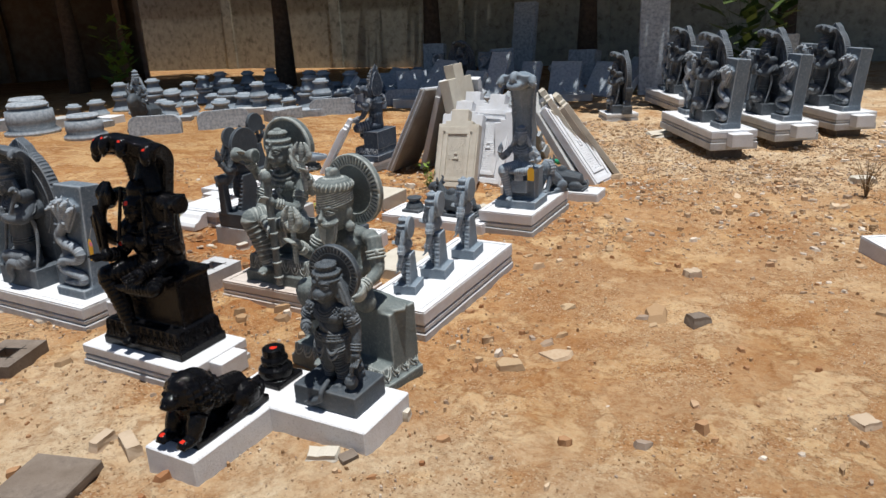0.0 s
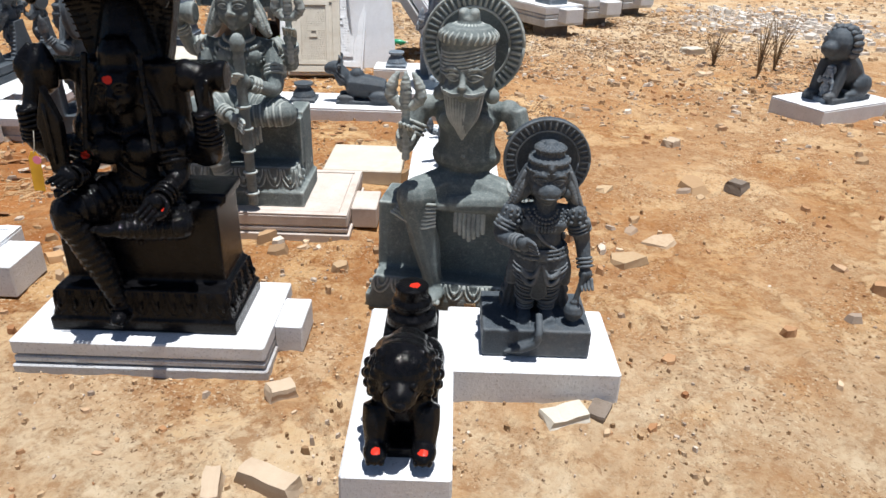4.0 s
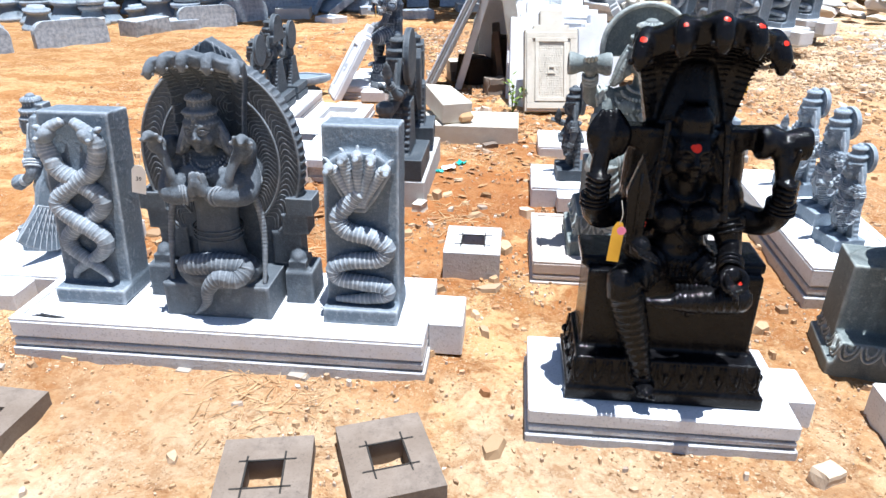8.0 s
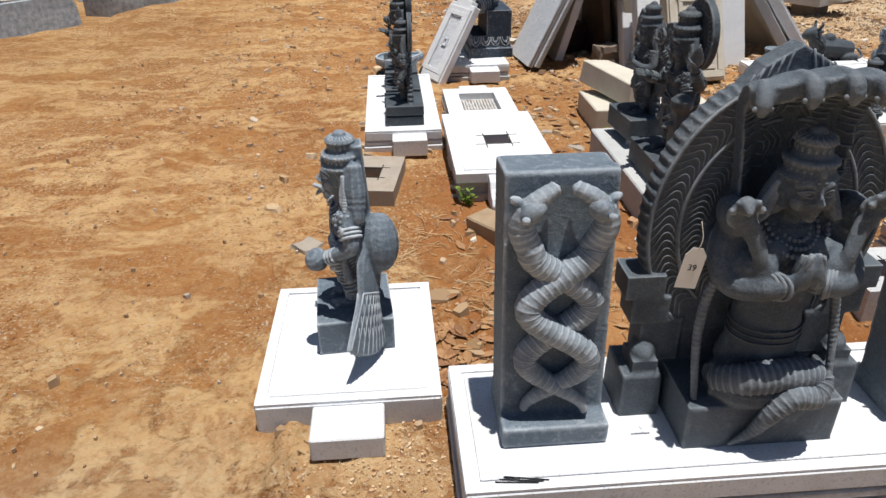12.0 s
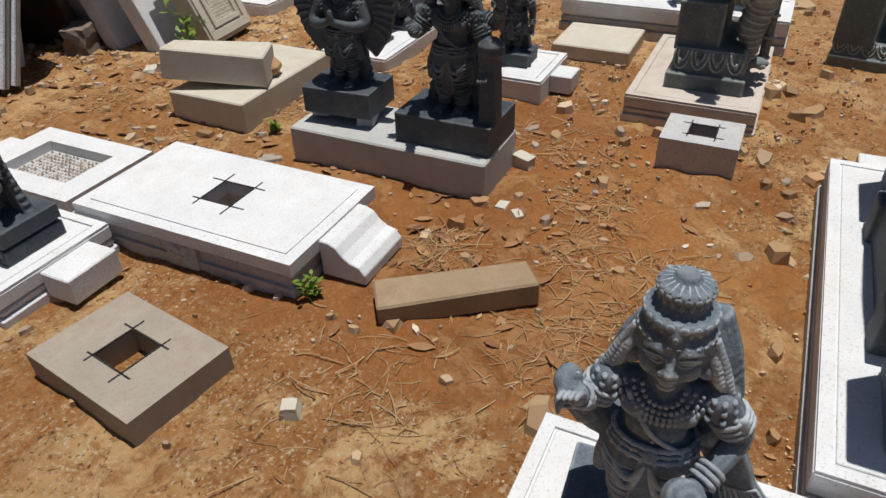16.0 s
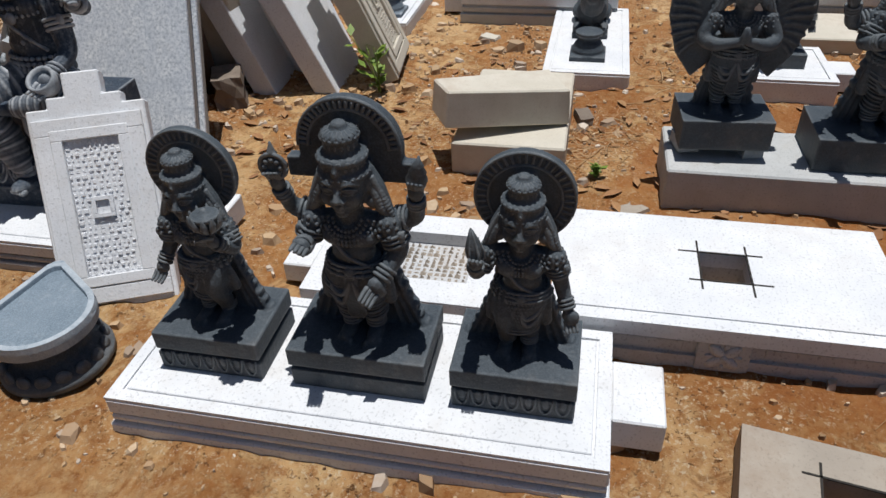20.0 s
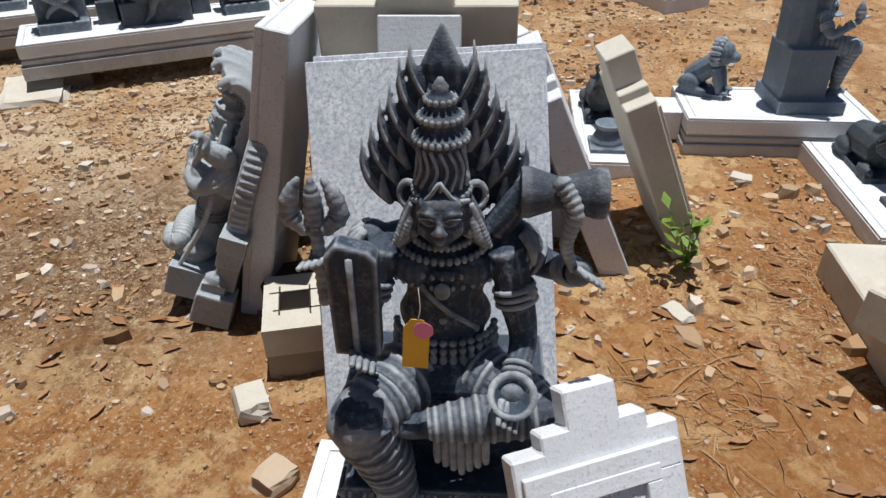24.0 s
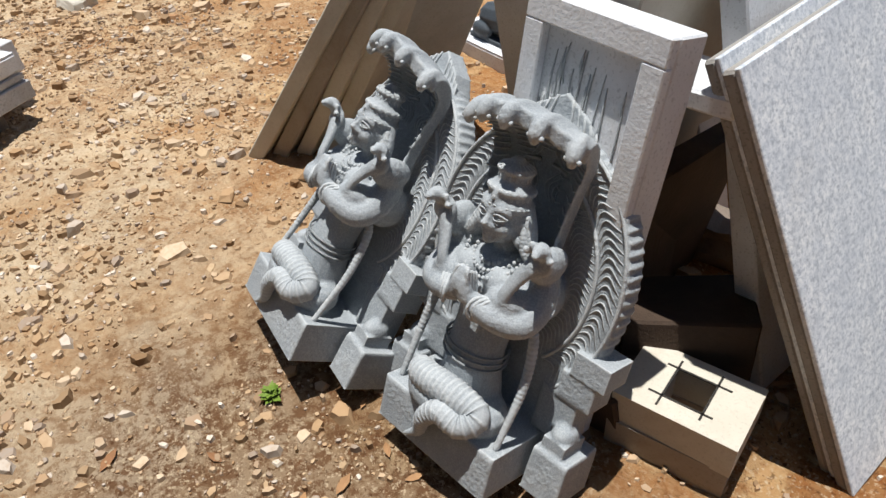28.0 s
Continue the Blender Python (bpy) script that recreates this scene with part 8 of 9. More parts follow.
    tall2 = slab("tall_slab", 0.55, 0.14, 1.7, pose(-6.2, 15.4, -0.005, -8, 0, -10), "tall grey slab leaning near the wall", GREY, 0.005)


far_pile()

# a rider on a bull, and a lion, standing before the pile
copy_thing(nandi, pose(-9.6, 7.75, 0.0, 0, 0, 30) @ Matrix.Scale(2.3, 4))["label"] = "large grey stone bull in front of the pile"
attendant(0.12, 0.28, "grey stone rider figure at the piled carvings", pose(-9.62, 7.7, 0.3, 0, 0, 20), BLUE, 0, 0.03, "far figures")
slab("low_plinth", 1.1, 0.5, 0.13, pose(-11.6, 5.2, -0.005, 0, 0, 18), "white low plinth before the carved pieces", WHITE)
slab("low_plinth", 0.9, 0.45, 0.1, pose(-12.3, 4.55, -0.005, 0, 0, 18), "white flat plinth before the carved pieces", WHITE)


def sitting_lion():
    S = Sculpt()
    S.box((0, 0.02, 0.02), (0.24, 0.42, 0.04))
    S.tube([(0, -0.06, 0.3), (0, 0.06, 0.2), (0, 0.15, 0.12)], [0.09, 0.1, 0.09], n=9)
    S.ell((0, -0.1, 0.38), (0.1, 0.1, 0.11))
    S.ell((0, -0.19, 0.36), (0.055, 0.06, 0.05))
    for s in (-1, 1):
        S.limb((s * 0.07, -0.08, 0.26), (s * 0.075, -0.14, 0.06), 0.042, 0.032)
        S.ell((s * 0.075, -0.17, 0.055), (0.034, 0.055, 0.024))
        S.ell((s * 0.09, 0.13, 0.1), (0.05, 0.1, 0.08))
        S.ell((s * 0.1, 0.04, 0.055), (0.03, 0.08, 0.025))
        S.ell((s * 0.07, -0.07, 0.48), (0.022, 0.02, 0.03))
    for k in range(14):
        a = radians(-140 + k * 20)
        S.ell((0.11 * math.sin(a), -0.06, 0.38 + 0.11 * math.cos(a)), (0.025, 0.05, 0.025), crisp=True)
    return S.finish("sitting_lion_statue", DARK, pose(0.75, 5.15, 0.1, 0, 0, -60), "dark stone lion sitting on white tray plinth", "statue", 0.008, "lions")


LION = sitting_lion()
for i, (x, y) in enumerate(((0.75, 5.15), (1.15, 4.35), (1.55, 3.7), (1.95, 3.0))):
    plinth(0.42, 0.75, 0.09, pose(x, y, 0.01, 0, 0, -62), "white tray plinth under a stone lion", panel=True, bands=False, group="lion plinths")
    if i:
        copy_thing(LION, pose(x, y, 0.104, 0, 0, -60))
copy_thing(small, pose(0.62, 5.05, 0.104, 0, 0, -60) @ Matrix.Scale(0.5, 4))["label"] = "tiny grey figure beside the lion"


cub = copy_thing(LION, pose(-1.9, 5.36, 0.17, 0, 0, -30) @ Matrix.Scale(0.55, 4))
cub["label"] = "grey stone lion sitting beside hooded guardian"
cub.material_slots[0].link = "OBJECT"
cub.material_slots[0].material = GREY


# ---- tags, litter and small finds ----
def paper_tag(m, w, h, material, label, text="", dot=False):
    t = thing("price_tag", m, label, "tag")
    out = [(-w / 2, -h), (w / 2, -h), (w / 2, -0.18 * h), (w * 0.22, 0), (-w * 0.22, 0), (-w / 2, -0.18 * h)]
    bm = prism_bm(out, 0, 0.0012, 0)
    part("card", bm, material, t)
    S = Sculpt()
    S.tube([(0, 0, -0.006), (0.004, 0.004, 0.02), (-0.002, 0.02, 0.05)], 0.0009, 5, 8, crisp=True)
    part("string", mesh_of("string", *S.crisp, STRING, True), None, t)
    if dot:
        bm = lathe_bm([(w * 0.38, 0), (w * 0.38, 0.001)], 20)
        bmesh.ops.transform(bm, matrix=pose(w * 0.25, -0.0012, -0.2 * h, 90, 0, 0), verts=bm.verts)
        part("sticker", bm, PINK, t)
    if text:
        cu = bpy.data.curves.new("digits", "FONT")
        cu.body, cu.size, cu.align_x, cu.extrude = text, 0.02, "CENTER", 0.0003
        ob = new("digits", cu)
        ob.data.materials.append(INK)
        ob.parent = t
        ob.matrix_basis = pose(0, -0.0008, -0.55 * h, 90, 0, 0)
    return t


paper_tag(pose(-4.43, 2.315, 0.66, 0, 9, 0), 0.046, 0.095, PAPER_W, "white card tag numbered 39 hanging on statue", "39")
paper_tag(pose(-2.995, 1.975, 0.685, 0, 4, 0), 0.03, 0.11, PAPER_Y, "yellow card tag with pink sticker on black statue", "", True)
paper_tag(pose(-4.452, 6.445, 0.69, 0, 4, -88), 0.045, 0.105, PAPER_Y, "yellow card tag with pink sticker on goddess", "", True)
paper_tag(pose(-1.86, 4.79, 0.5, 0, 0, 10), 0.05, 0.1, PAPER_Y, "yellow card tag on the hooded guardian")


def rubble(name, x, y, w, d, h, turn, label, material=RUBBLE, z=0.0, tilt=0):
    bm = box_bm(-w / 2, w / 2, -d / 2, d / 2, 0, h, 0, 0.85)
    bmesh.ops.subdivide_edges(bm, edges=bm.edges[:], cuts=2, use_grid_fill=True)
    for v in bm.verts:
        v.co += Vector((noise.noise((x * 7 + v.co.x * 25, y * 3 + v.co.y * 25, v.co.z * 25)), noise.noise((v.co.y * 25, x * 5 + v.co.z * 25, y)), noise.noise((v.co.z * 25 + x, v.co.x * 25, y * 9)))) * min(w, d) * 0.16
    ob = part(name, bm, material, None)
    return tagged_at(ob, pose(x, y, z + ground_z(x, y) - 0.006, tilt, 0, turn), label, "stone")


for x, y, w, d, h, a, m in ((-2.38, 1.87, 0.085, 0.06, 0.04, 30, RUBBLE), (-2.46, 1.49, 0.05, 0.12, 0.05, 12, RUBBLE), (-2.33, 1.52, 0.17, 0.06, 0.05, -25, RUBBLE), (-1.57, 1.8, 0.13, 0.08, 0.03, 20, CREAM), (-1.47, 1.83, 0.07, 0.06, 0.025, 60, BROWN), (-1.42, 2.17, 0.06, 0.05, 0.045, 10, CREAM),
                         (-3.43, 2.64, 0.07, 0.06, 0.035, 40, REDSTONE), (-5.4, 3.62, 0.11, 0.1, 0.028, 50, TAN), (-5.115, 3.74, 0.055, 0.05, 0.035, 30, CREAM), (-3.77, 4.09, 0.05, 0.05, 0.03, 10, CREAM), (-3.72, 3.65, 0.09, 0.06, 0.05, 70, CREAM), (-4.02, 3.62, 0.06, 0.05, 0.02, 0, CREAM), (-4.06, 3.55, 0.05, 0.04, 0.02, 45, CREAM),
                         (-1.69, 9.05, 0.5, 0.34, 0.06, 25, CREAM), (-3.42, 6.32, 0.17, 0.14, 0.14, 25, BROWN), (-3.5, 5.75, 0.11, 0.07, 0.02, 30, CREAM), (-3.4, 4.78, 0.1, 0.06, 0.04, 20, BROWN), (-2.5, 5.3, 0.1, 0.07, 0.03, 70, CREAM), (-4.02, 6.98, 0.12, 0.09, 0.05, 30, CREAM), (-4.25, 6.85, 0.09, 0.1, 0.05, 60, RUBBLE),
                         (-3.55, 8.3, 0.06, 0.05, 0.03, 20, CREAM), (-3.8, 8.9, 0.07, 0.05, 0.025, 50, RUBBLE), (-2.6, 8.25, 0.06, 0.06, 0.03, 5, CREAM), (-2.2, 8.8, 0.09, 0.07, 0.03, 70, RUBBLE), (0.4, 7.2, 0.2, 0.15, 0.06, 20, CREAM), (-0.6, 4.3, 0.1, 0.08, 0.04, 45, RUBBLE), (-0.45, 3.6, 0.12, 0.09, 0.05, 45, BROWN), (0.3, 2.9, 0.1, 0.08, 0.04, 45, RUBBLE), (-0.05, 2.2, 0.1, 0.05, 0.03, 20, RUBBLE), (-5.28, 2.06, 0.125, 0.085, 0.014, -10, TAN), (-5.143, 2.114, 0.045, 0.03, 0.012, 30, ASH), (-5.03, 2.07, 0.06, 0.05, 0.012, 55, TAN), (-4.93, 2.1, 0.05, 0.03, 0.018, 10, TAN), (-4.725, 2.19, 0.06, 0.04, 0.022, 0, REDSTONE), (-5.69, 2.26, 0.1, 0.09, 0.02, 25, TAN), (-4.32, 2.17, 0.05, 0.03, 0.015, 0, TAN), (-3.93, 2.17, 0.07, 0.04, 0.018, -10, TAN), (-4.15, 4.86, 0.12, 0.05, 0.012, 0, TAN), (-4.05, 4.6, 0.08, 0.1, 0.01, 40, TAN)):
    rubble("loose_stone", x, y, w, d, h, a, "broken stone piece lying on the earth", m)
for y in (4.44, 4.24):
    rubble("wedge_stone", -3.86, y, 0.1, 0.07, 0.042, 15, "thin wedge stone under a statue base", ASH, 0.142)


CLODS = per_piece("earth_clods", [(0.27, 0.125, 0.055), (0.42, 0.26, 0.14), (0.34, 0.18, 0.085), (0.5, 0.36, 0.23)])


def scatter(name, label, count, area, size, flatness, material, seed, keep=None, category="litter"):
    """Loose chips strewn over a stretch of ground: one object of many small stones."""
    rng = np.random.default_rng(seed)
    v, f = [], []
    x0, x1, y0, y1 = area
    while len(v) < count * 10:
        x, y = rng.uniform(x0, x1), rng.uniform(y0, y1)
        if keep is not None and rng.random() > keep(x, y):
            continue
        s = size * float(np.clip(rng.lognormal(-0.1, 0.6), 0.35, 3.6))
        a, t = rng.uniform(0, 2 * np.pi), rng.uniform(-0.35, 0.35, 2)
        ca, sa = math.cos(a), math.sin(a)
        z = ground_z(x, y)
        k = len(v)
        h = s * flatness * rng.uniform(0.5, 1.3)
        n = 5
        r = rng.uniform(0.55, 1.15, n)
        tb = rng.uniform(0.55, 0.95, n)
        for up in (-0.4, 1):
            for i in range(n):
                b = 2 * np.pi * (i + 0.3 * (r[i] - 0.8)) / n
                q = r[i] * (tb[i] if up > 0 else 1.0)
                lx, ly = math.cos(b) * s * 0.5 * q, math.sin(b) * s * 0.34 * q
                v.append((x + ca * lx - sa * ly, y + sa * lx + ca * ly, z + up * h + lx * t[0] * 0.6 + ly * t[1] * 0.6))
        f += [tuple(k + n + i for i in range(n))] + [(k + i, k + (i + 1) % n, k + n + (i + 1) % n, k + n + i) for i in range(n)]
    tagged(new(name, mesh_of(name, v, f, material)), label, category, kind="stuff")


def gravelly(x, y):
    """Chips lie thick on the far side of the yard, thin along the near path."""
    d = 0.12 + 0.88 * min(1, max(0, (x + 4.2) / 1.4)) * min(1, max(0, (y - 4.6) / 2.2))
    d = max(d, 0.9 * min(1, max(0, (y - 7.3) / 0.6)) * (1 if x > -5.2 else 0.15))
    return d * (0.25 + 0.75 * max(0, min(1, 0.5 + 1.6 * noise.noise((x * 1.3, y * 1.3, 2)))))


scatter("stone_chips", "broken stone chips strewn over the earth", 14000, (-6.5, 1.5, 4.6, 10.0), 0.026, 0.24, CHIPS, 1, gravelly)
scatter("pebbles", "small pebbles and crumbs on the path", 8000, (-7.0, 1.2, 0.6, 8.5), 0.008, 0.55, CHIPS, 2, lambda x, y: 0.3 + 0.7 * max(0, min(1, 0.5 + 1.4 * noise.noise((x * 2, y * 2, 9)))))
scatter("stone_crumbs", "crumbled stone and grit on dusty earth", 16000, (-4.4, 0.6, 6.4, 9.6), 0.0095, 0.4, CHIPS, 12, gravelly)
scatter("earth_clods", "crumbling clods of dried earth on the path", 650, (-4.5, 1.6, 0.5, 7.0), 0.028, 0.3, CLODS, 31, lambda x, y: max(0.05, min(1, 0.3 + 1.6 * noise.noise((x * 1.1, y * 1.1, 14)))))
scatter("splinters", "angular stone splinters between the plinths", 700, (-5.9, -1.2, 2.7, 6.6), 0.036, 0.26, CHIPS, 41, lambda x, y: (0.25 + 0.75 * max(0, min(1, 0.4 + 1.8 * noise.noise((x * 1.9, y * 1.9, 31))))) * (1.0 if x > -4.9 else 0.25))
scatter("path_splinters", "angular stone splinters on the path", 420, (-6.4, 0.8, 0.7, 2.9), 0.028, 0.3, CHIPS, 43, lambda x, y: max(0.06, min(1, 0.25 + 1.8 * noise.noise((x * 1.5, y * 1.5, 33)))))
GRIT = per_piece("tan_grit", [(0.44, 0.27, 0.14), (0.56, 0.39, 0.23), (0.64, 0.5, 0.34), (0.38, 0.22, 0.1)])
scatter("grit", "crumbly pale grit on trodden earth", 2600, (-5.35, -4.3, 1.95, 2.75), 0.0065, 0.5, GRIT, 51, lambda x, y: math.exp(-((x + 5.02) / 0.2) ** 2 - ((y - 2.35) / 0.3) ** 2) + 0.08)
scatter("grit_by_plinths", "crumbly pale grit around the plinths", 5000, (-3.9, -1.2, 1.5, 5.2), 0.009, 0.55, CHIPS, 52, lambda x, y: max(0.04, min(1, 0.2 + 1.7 * noise.noise((x * 1.7, y * 1.7, 41)))))
scatter("big_splinters", "flat broken stone flakes on the earth", 170, (-5.2, -0.6, 2.6, 7.4), 0.07, 0.16, CHIPS, 53, lambda x, y: max(0.03, min(1, 0.2 + 1.7 * noise.noise((x * 1.3, y * 1.3, 47)))))
scatter("far_chips", "pale stone chippings across the far yard", 5200, (-3, 9, 4.0, 14), 0.042, 0.2, CHIPS, 3, lambda x, y: max(0.08, min(1, 0.45 + 1.5 * noise.noise((x * 0.5, y * 0.5, 4)))) * (1 if y > 5.5 or x > 0 else 0.2))


def boulder(x, y, size, seed, z=0.0):
    """A broken quarry stone with flat split faces."""
    rng = np.random.default_rng(seed)
    bm = bmesh.new()
    for p in rng.normal(size=(16, 3)):
        p = p / np.linalg.norm(p) * rng.uniform(0.75, 1.1)
        bm.verts.new(tuple(p * np.array((0.55, 0.4, 0.24)) * size))
    hull = bmesh.ops.convex_hull(bm, input=bm.verts[:])
    bmesh.ops.delete(bm, geom=[v for v in hull["geom_interior"] if isinstance(v, bmesh.types.BMVert)], context="VERTS")
    bmesh.ops.bevel(bm, geom=bm.edges[:], offset=0.012 * size, segments=1, affect="EDGES")
    ob = part("broken_stone", bm, (RUBBLE, PINKISH, CREAM, ASH)[seed % 4], None)
    low = min(v.co.z for v in ob.data.vertices)
    tagged_at(ob, pose(x, y, z - low * 0.8, 0, 0, seed * 47), "rough broken quarry stone in a rubble pile", "stone", "quarry rubble")


pile = random.Random(77)
for cx, cy, reach, n in ((3.5, 14.3, 1.1, 44), (2.3, 12.1, 0.6, 16), (5.8, 15.5, 1.2, 24)):
    for k in range(n):
        boulder(cx + pile.gauss(0, reach), cy + pile.gauss(0, reach * 0.5), pile.uniform(0.25, 0.75), int(cx * 100) + k, max(0.0, pile.gauss(0.05, 0.12)))
PALECHIPS = per_piece("pale_chips", [(0.5, 0.44, 0.38), (0.62, 0.58, 0.52), (0.42, 0.33, 0.25), (0.66, 0.64, 0.62)])
scatter("pale_chips", "pale stone splinters dumped on the far ground", 1500, (0.2, 4.2, 7.2, 11.5), 0.06, 0.2, PALECHIPS, 21, lambda x, y: math.exp(-((x - 2.1) / 0.9) ** 2 - ((y - 9.2) / 1.0) ** 2))


def strew_straw(name, label, count, spots, seed):
    """Dry stalks, bent and lying flat."""
    rng = np.random.default_rng(seed)
    v, f = [], []
    for _ in range(count):
        cx, cy, r = spots[rng.integers(len(spots))]
        x, y = cx + rng.normal() * r * 0.3, cy + rng.normal() * r * 0.3
        a, length, wd = rng.uniform(0, 2 * np.pi), rng.uniform(0.02, 0.13), rng.uniform(0.0007, 0.002)
        bend, z0 = rng.normal() * 0.4, ground_z(x, y) + 0.003
        k, n = len(v), 4
        for i in range(n):
            s = i / (n - 1)
            px, py = x + length * s * math.cos(a + bend * s), y + length * s * math.sin(a + bend * s)
            pz = z0 + 0.005 * math.sin(math.pi * s) * rng.uniform(0, 1)
            ox, oy = -math.sin(a) * wd, math.cos(a) * wd
            v += [(px - ox, py - oy, pz), (px, py, pz + wd * 1.6), (px + ox, py + oy, pz)]
        for i in range(n - 1):
            b = k + 3 * i
            f += [(b, b + 1, b + 4, b + 3), (b + 1, b + 2, b + 5, b + 4)]
    tagged(new(name, mesh_of(name, v, f, STRAW)), label, "litter", kind="stuff")


strew_straw("dry_straw", "dry straw and stalks lying on the earth", 1500, [(-4.2, 3.3, 0.3), (-3.9, 3.3, 0.25), (-4.35, 3.7, 0.2), (-4.5, 3.15, 0.25), (-3.5, 3.6, 0.35), (-4.75, 3.2, 0.3), (-3.6, 4.8, 0.4), (-3.9, 5.7, 0.4), (-4.2, 3.0, 0.2), (-3.3, 5.3, 0.4), (-2.9, 4.4, 0.4), (-5.0, 3.6, 0.5), (-4.0, 2.05, 0.4)], 6)


def strew_leaves(name, label, count, spots, seed, size=0.028):
    rng = np.random.default_rng(seed)
    v, f = [], []
    for _ in range(count):
        cx, cy, r = spots[rng.integers(len(spots))]
        x, y = cx + rng.normal() * r, cy + rng.normal() * r
        a, s = rng.uniform(0, 2 * np.pi), size * rng.uniform(0.5, 1.5)
        z, curl = ground_z(x, y) + 0.004, rng.uniform(0.1, 0.5)
        ca, sa = math.cos(a), math.sin(a)
        k = len(v)
        for lx, ly, lz in ((-1, 0, 0.1), (-0.3, 0.38, curl), (-0.3, 0, 0), (-0.3, -0.38, curl), (0.4, 0.32, curl), (0.4, 0, 0), (0.4, -0.32, curl), (1, 0, 0.25)):
            v.append((x + s * (ca * lx - sa * ly), y + s * (sa * lx + ca * ly), z + s * lz * 0.6))
        f += [(k, k + 2, k + 1), (k, k + 3, k + 2), (k + 1, k + 2, k + 5, k + 4), (k + 2, k + 3, k + 6, k + 5), (k + 4, k + 5, k + 7), (k + 5, k + 6, k + 7)]
    tagged(new(name, mesh_of(name, v, f, DRYLEAF)), label, "litter", kind="stuff")


strew_leaves("dry_leaves", "curled brown dry leaves on the ground", 620, [(-4.0, 5.6, 0.4), (-3.6, 5.7, 0.35), (-4.85, 2.8, 0.06), (-4.86, 3.0, 0.08), (-3.9, 3.4, 0.4), (-3.5, 4.6, 0.35), (-3.2, 5.4, 0.35), (-3.6, 7.6, 0.25), (-4.3, 3.75, 0.2), (-2.8, 4.35, 0.35), (-3.8, 6.4, 0.3), (-4.2, 5.0, 0.3)], 7)


def weed(x, y, high, n, seed, label, material=LEAF, leaf=0.03):
    rng = random.Random(seed)
    t = thing("weed", pose(x, y, -0.01), label, "plant")
    S = Sculpt()
    v, f = [], []
    for k in range(n):
        a = 2 * math.pi * rng.random()
        tip = (high * 0.4 * rng.random() * math.cos(a), high * 0.4 * rng.random() * math.sin(a), high * rng.uniform(0.6, 1))
        mid = (tip[0] * 0.3, tip[1] * 0.3, tip[2] * 0.5)
        S.tube([(0, 0, 0), mid, tip], [0.003, 0.0025, 0.0015], 5, 7, crisp=True)
        for j in range(7):
            q = 0.25 + 0.75 * j / 6
            p = Vector((0, 0, 0)).lerp(Vector(tip), q)
            b, s = rng.uniform(0, 6.28), leaf * rng.uniform(0.6, 1.3)
            d = Vector((math.cos(b), math.sin(b), rng.uniform(0.1, 0.8))).normalized()
            side = d.cross(Vector((0, 0, 1))).normalized() * s * 0.28
            i = len(v)
            v += [tuple(p), tuple(p + d * s * 0.5 + side), tuple(p + d * s), tuple(p + d * s * 0.5 - side)]
            f.append((i, i + 1, i + 2, i + 3))
    part("stalk", mesh_of("stalk", *S.crisp, material, True), None, t)
    part("foliage", mesh_of("foliage", v, f, material), None, t)


weed(-3.26, 5.68, 0.3, 5, 1, "young green weed with a small flower", leaf=0.06)
weed(-4.72, 3.94, 0.1, 6, 2, "small green weed at the slab's foot")
weed(-3.85, 4.72, 0.06, 6, 3, "small green weed by the flat slab")
weed(-3.02, 7.6, 0.045, 4, 4, "small green weed near leaning statue")
weed(-3.9, 4.44, 0.04, 4, 5, "tiny green weed on the plinth edge")
DRYBUSH = plain("dry_twigs", (0.2, 0.14, 0.08), (0.3, 0.22, 0.13), 30, 0.9)
for i, (x, y, h) in enumerate(((0.62, 6.15, 0.5), (0.9, 6.5, 0.55), (1.3, 6.3, 0.4), (0.4, 6.6, 0.35), (1.7, 5.9, 0.45), (1.0, 5.9, 0.35))):
    weed(x, y, h, 22, 20 + i, "dry leafless shrub on gravel", DRYBUSH, 0.02)
weed(-14.0, 10.7, 1.7, 9, 41, "green young plant before the dark shed", LEAF, 0.3)
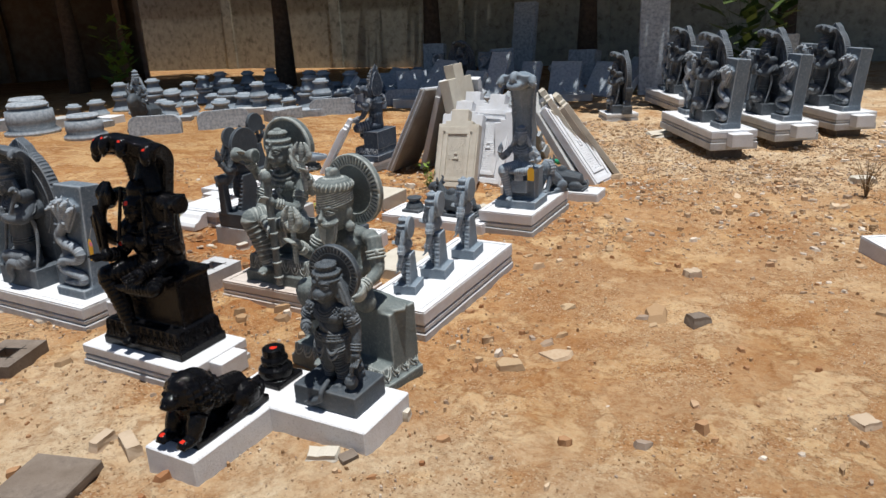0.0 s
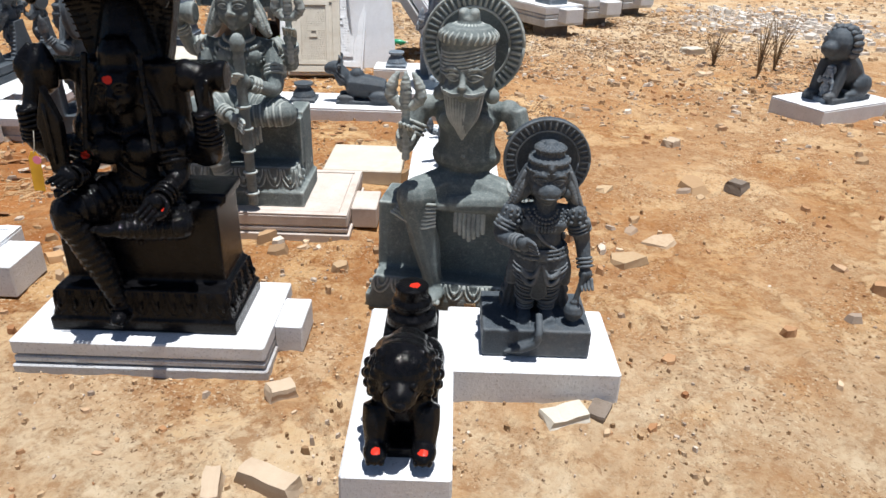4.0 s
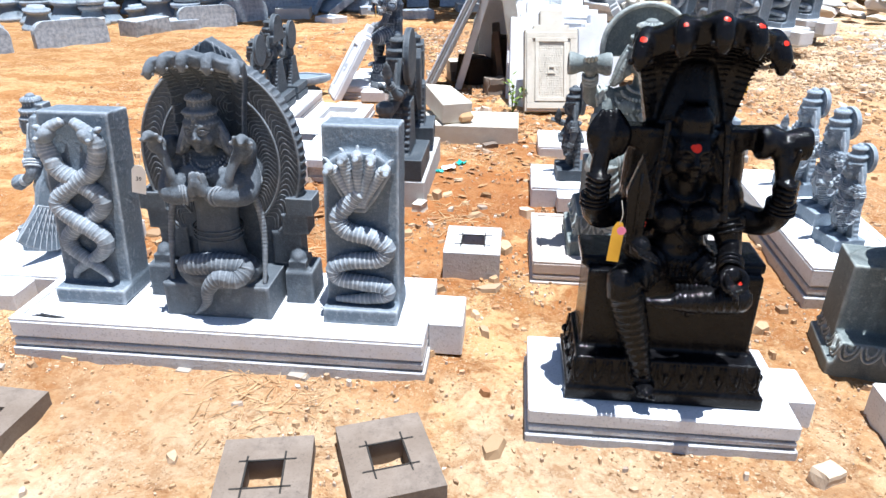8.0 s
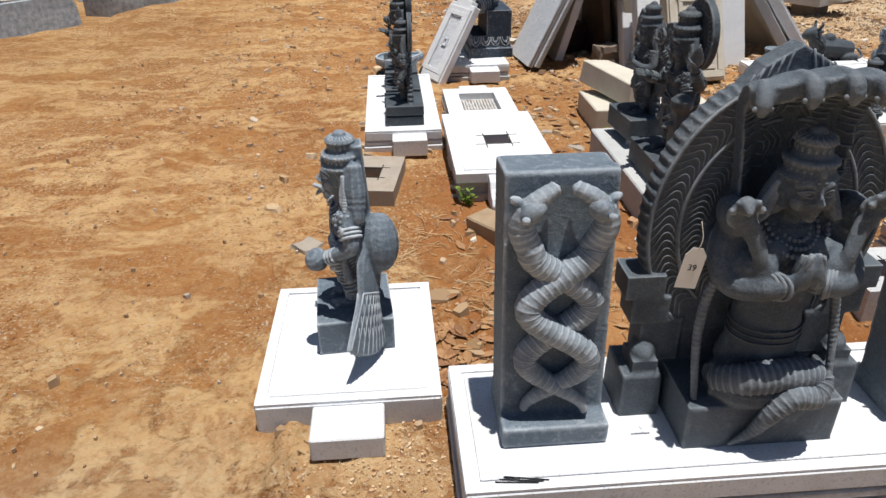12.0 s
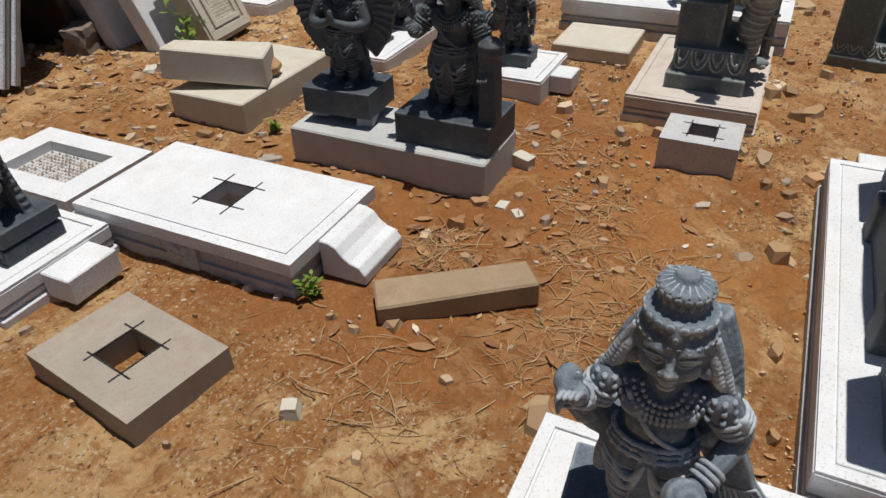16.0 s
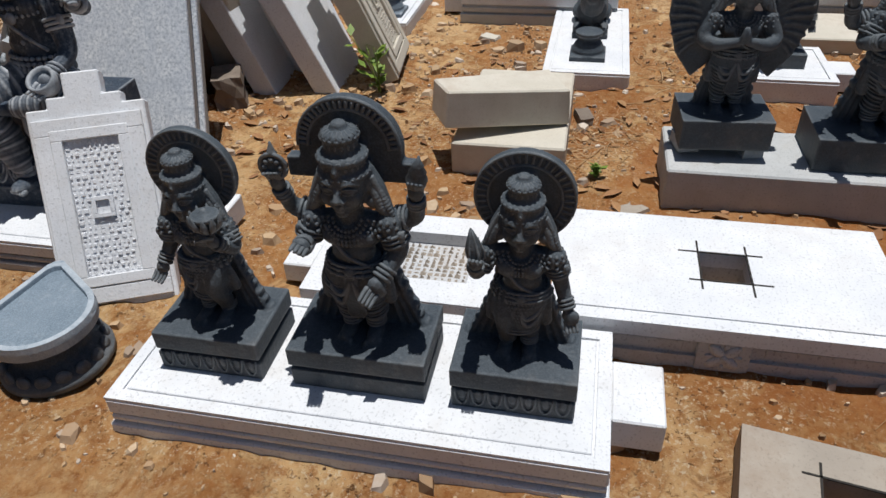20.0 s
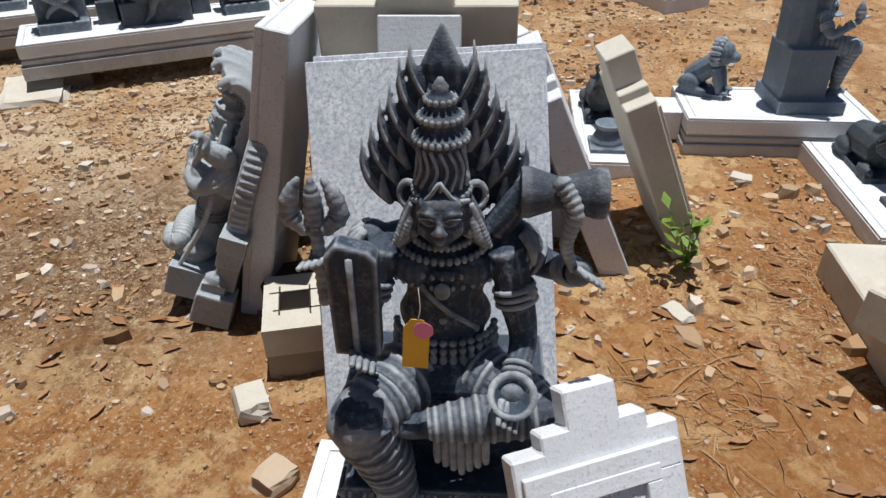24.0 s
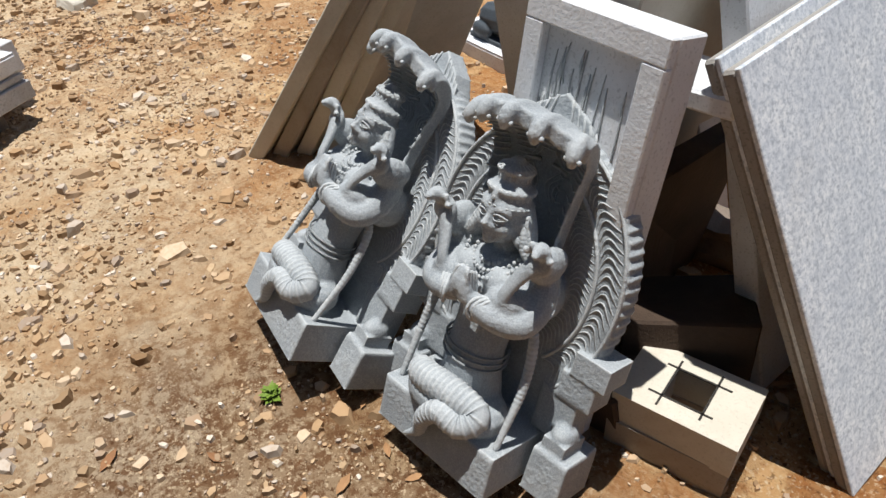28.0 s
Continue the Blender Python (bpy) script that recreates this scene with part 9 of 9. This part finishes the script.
weed(-1.25, 13.4, 2.6, 18, 42, "leafy young tree by the wall", CANOPY, 0.42)


def bottle():
    t = thing("plastic_bottle", pose(-2.55, 7.12, 0.03, 90, 0, 84), "crushed green plastic bottle by the slabs", "bottle")
    part("body", lathe_bm([(0.026, 0), (0.028, 0.01), (0.026, 0.06), (0.029, 0.1), (0.026, 0.14), (0.012, 0.17), (0.012, 0.185)], 16), BOTTLE, t)
    part("cap", lathe_bm([(0.014, 0.185), (0.014, 0.2)], 12), PAPER_W, t)


bottle()


def twigs():
    # thin black sticks left on the long plinth
    t = thing("incense_sticks", pose(-4.8, 2.215, 0.149, 0, 0, -6), "burnt thin black sticks lying on white plinth", "stick")
    for k in range(3):
        S = Sculpt()
        S.tube([(-0.045 + 0.01 * k, 0.008 * (k - 1), 0.002), (0.05 + 0.012 * k, 0.004 * (k - 1) - 0.003, 0.002)], 0.0018, 6, 4, crisp=True)
        part("stick", mesh_of("stick", *S.crisp, INK, True), None, t)


twigs()


def wrapper(x, y, turn, size, seed, material, label):
    """A crumpled scrap of wrapper lying on the earth."""
    rng = np.random.default_rng(seed)
    n = 6
    v = [(size * (i / (n - 1) - 0.5) + rng.normal() * size * 0.04, size * 0.7 * (j / (n - 1) - 0.5) + rng.normal() * size * 0.04, size * 0.05 + abs(rng.normal()) * size * 0.13) for j in range(n) for i in range(n)]
    f = [(j * n + i, j * n + i + 1, (j + 1) * n + i + 1, (j + 1) * n + i) for j in range(n - 1) for i in range(n - 1)]
    ob = new("paper_scrap", mesh_of("paper_scrap", v, f, material))
    tagged_at(ob, pose(x, y, ground_z(x, y) + 0.002, 0, 0, turn), label, "litter")


GREENFOIL = plain("green_wrapper", (0.02, 0.3, 0.26), (0.05, 0.4, 0.34), 40, 0.35)
wrapper(-3.63, 4.31, 25, 0.09, 5, PAPER_W, "crumpled white paper scrap on the earth")
wrapper(-3.56, 4.41, 70, 0.07, 6, GREENFOIL, "crumpled green wrapper on the earth")
wrapper(-3.68, 4.25, 10, 0.05, 7, GREENFOIL, "small torn green wrapper on the earth")
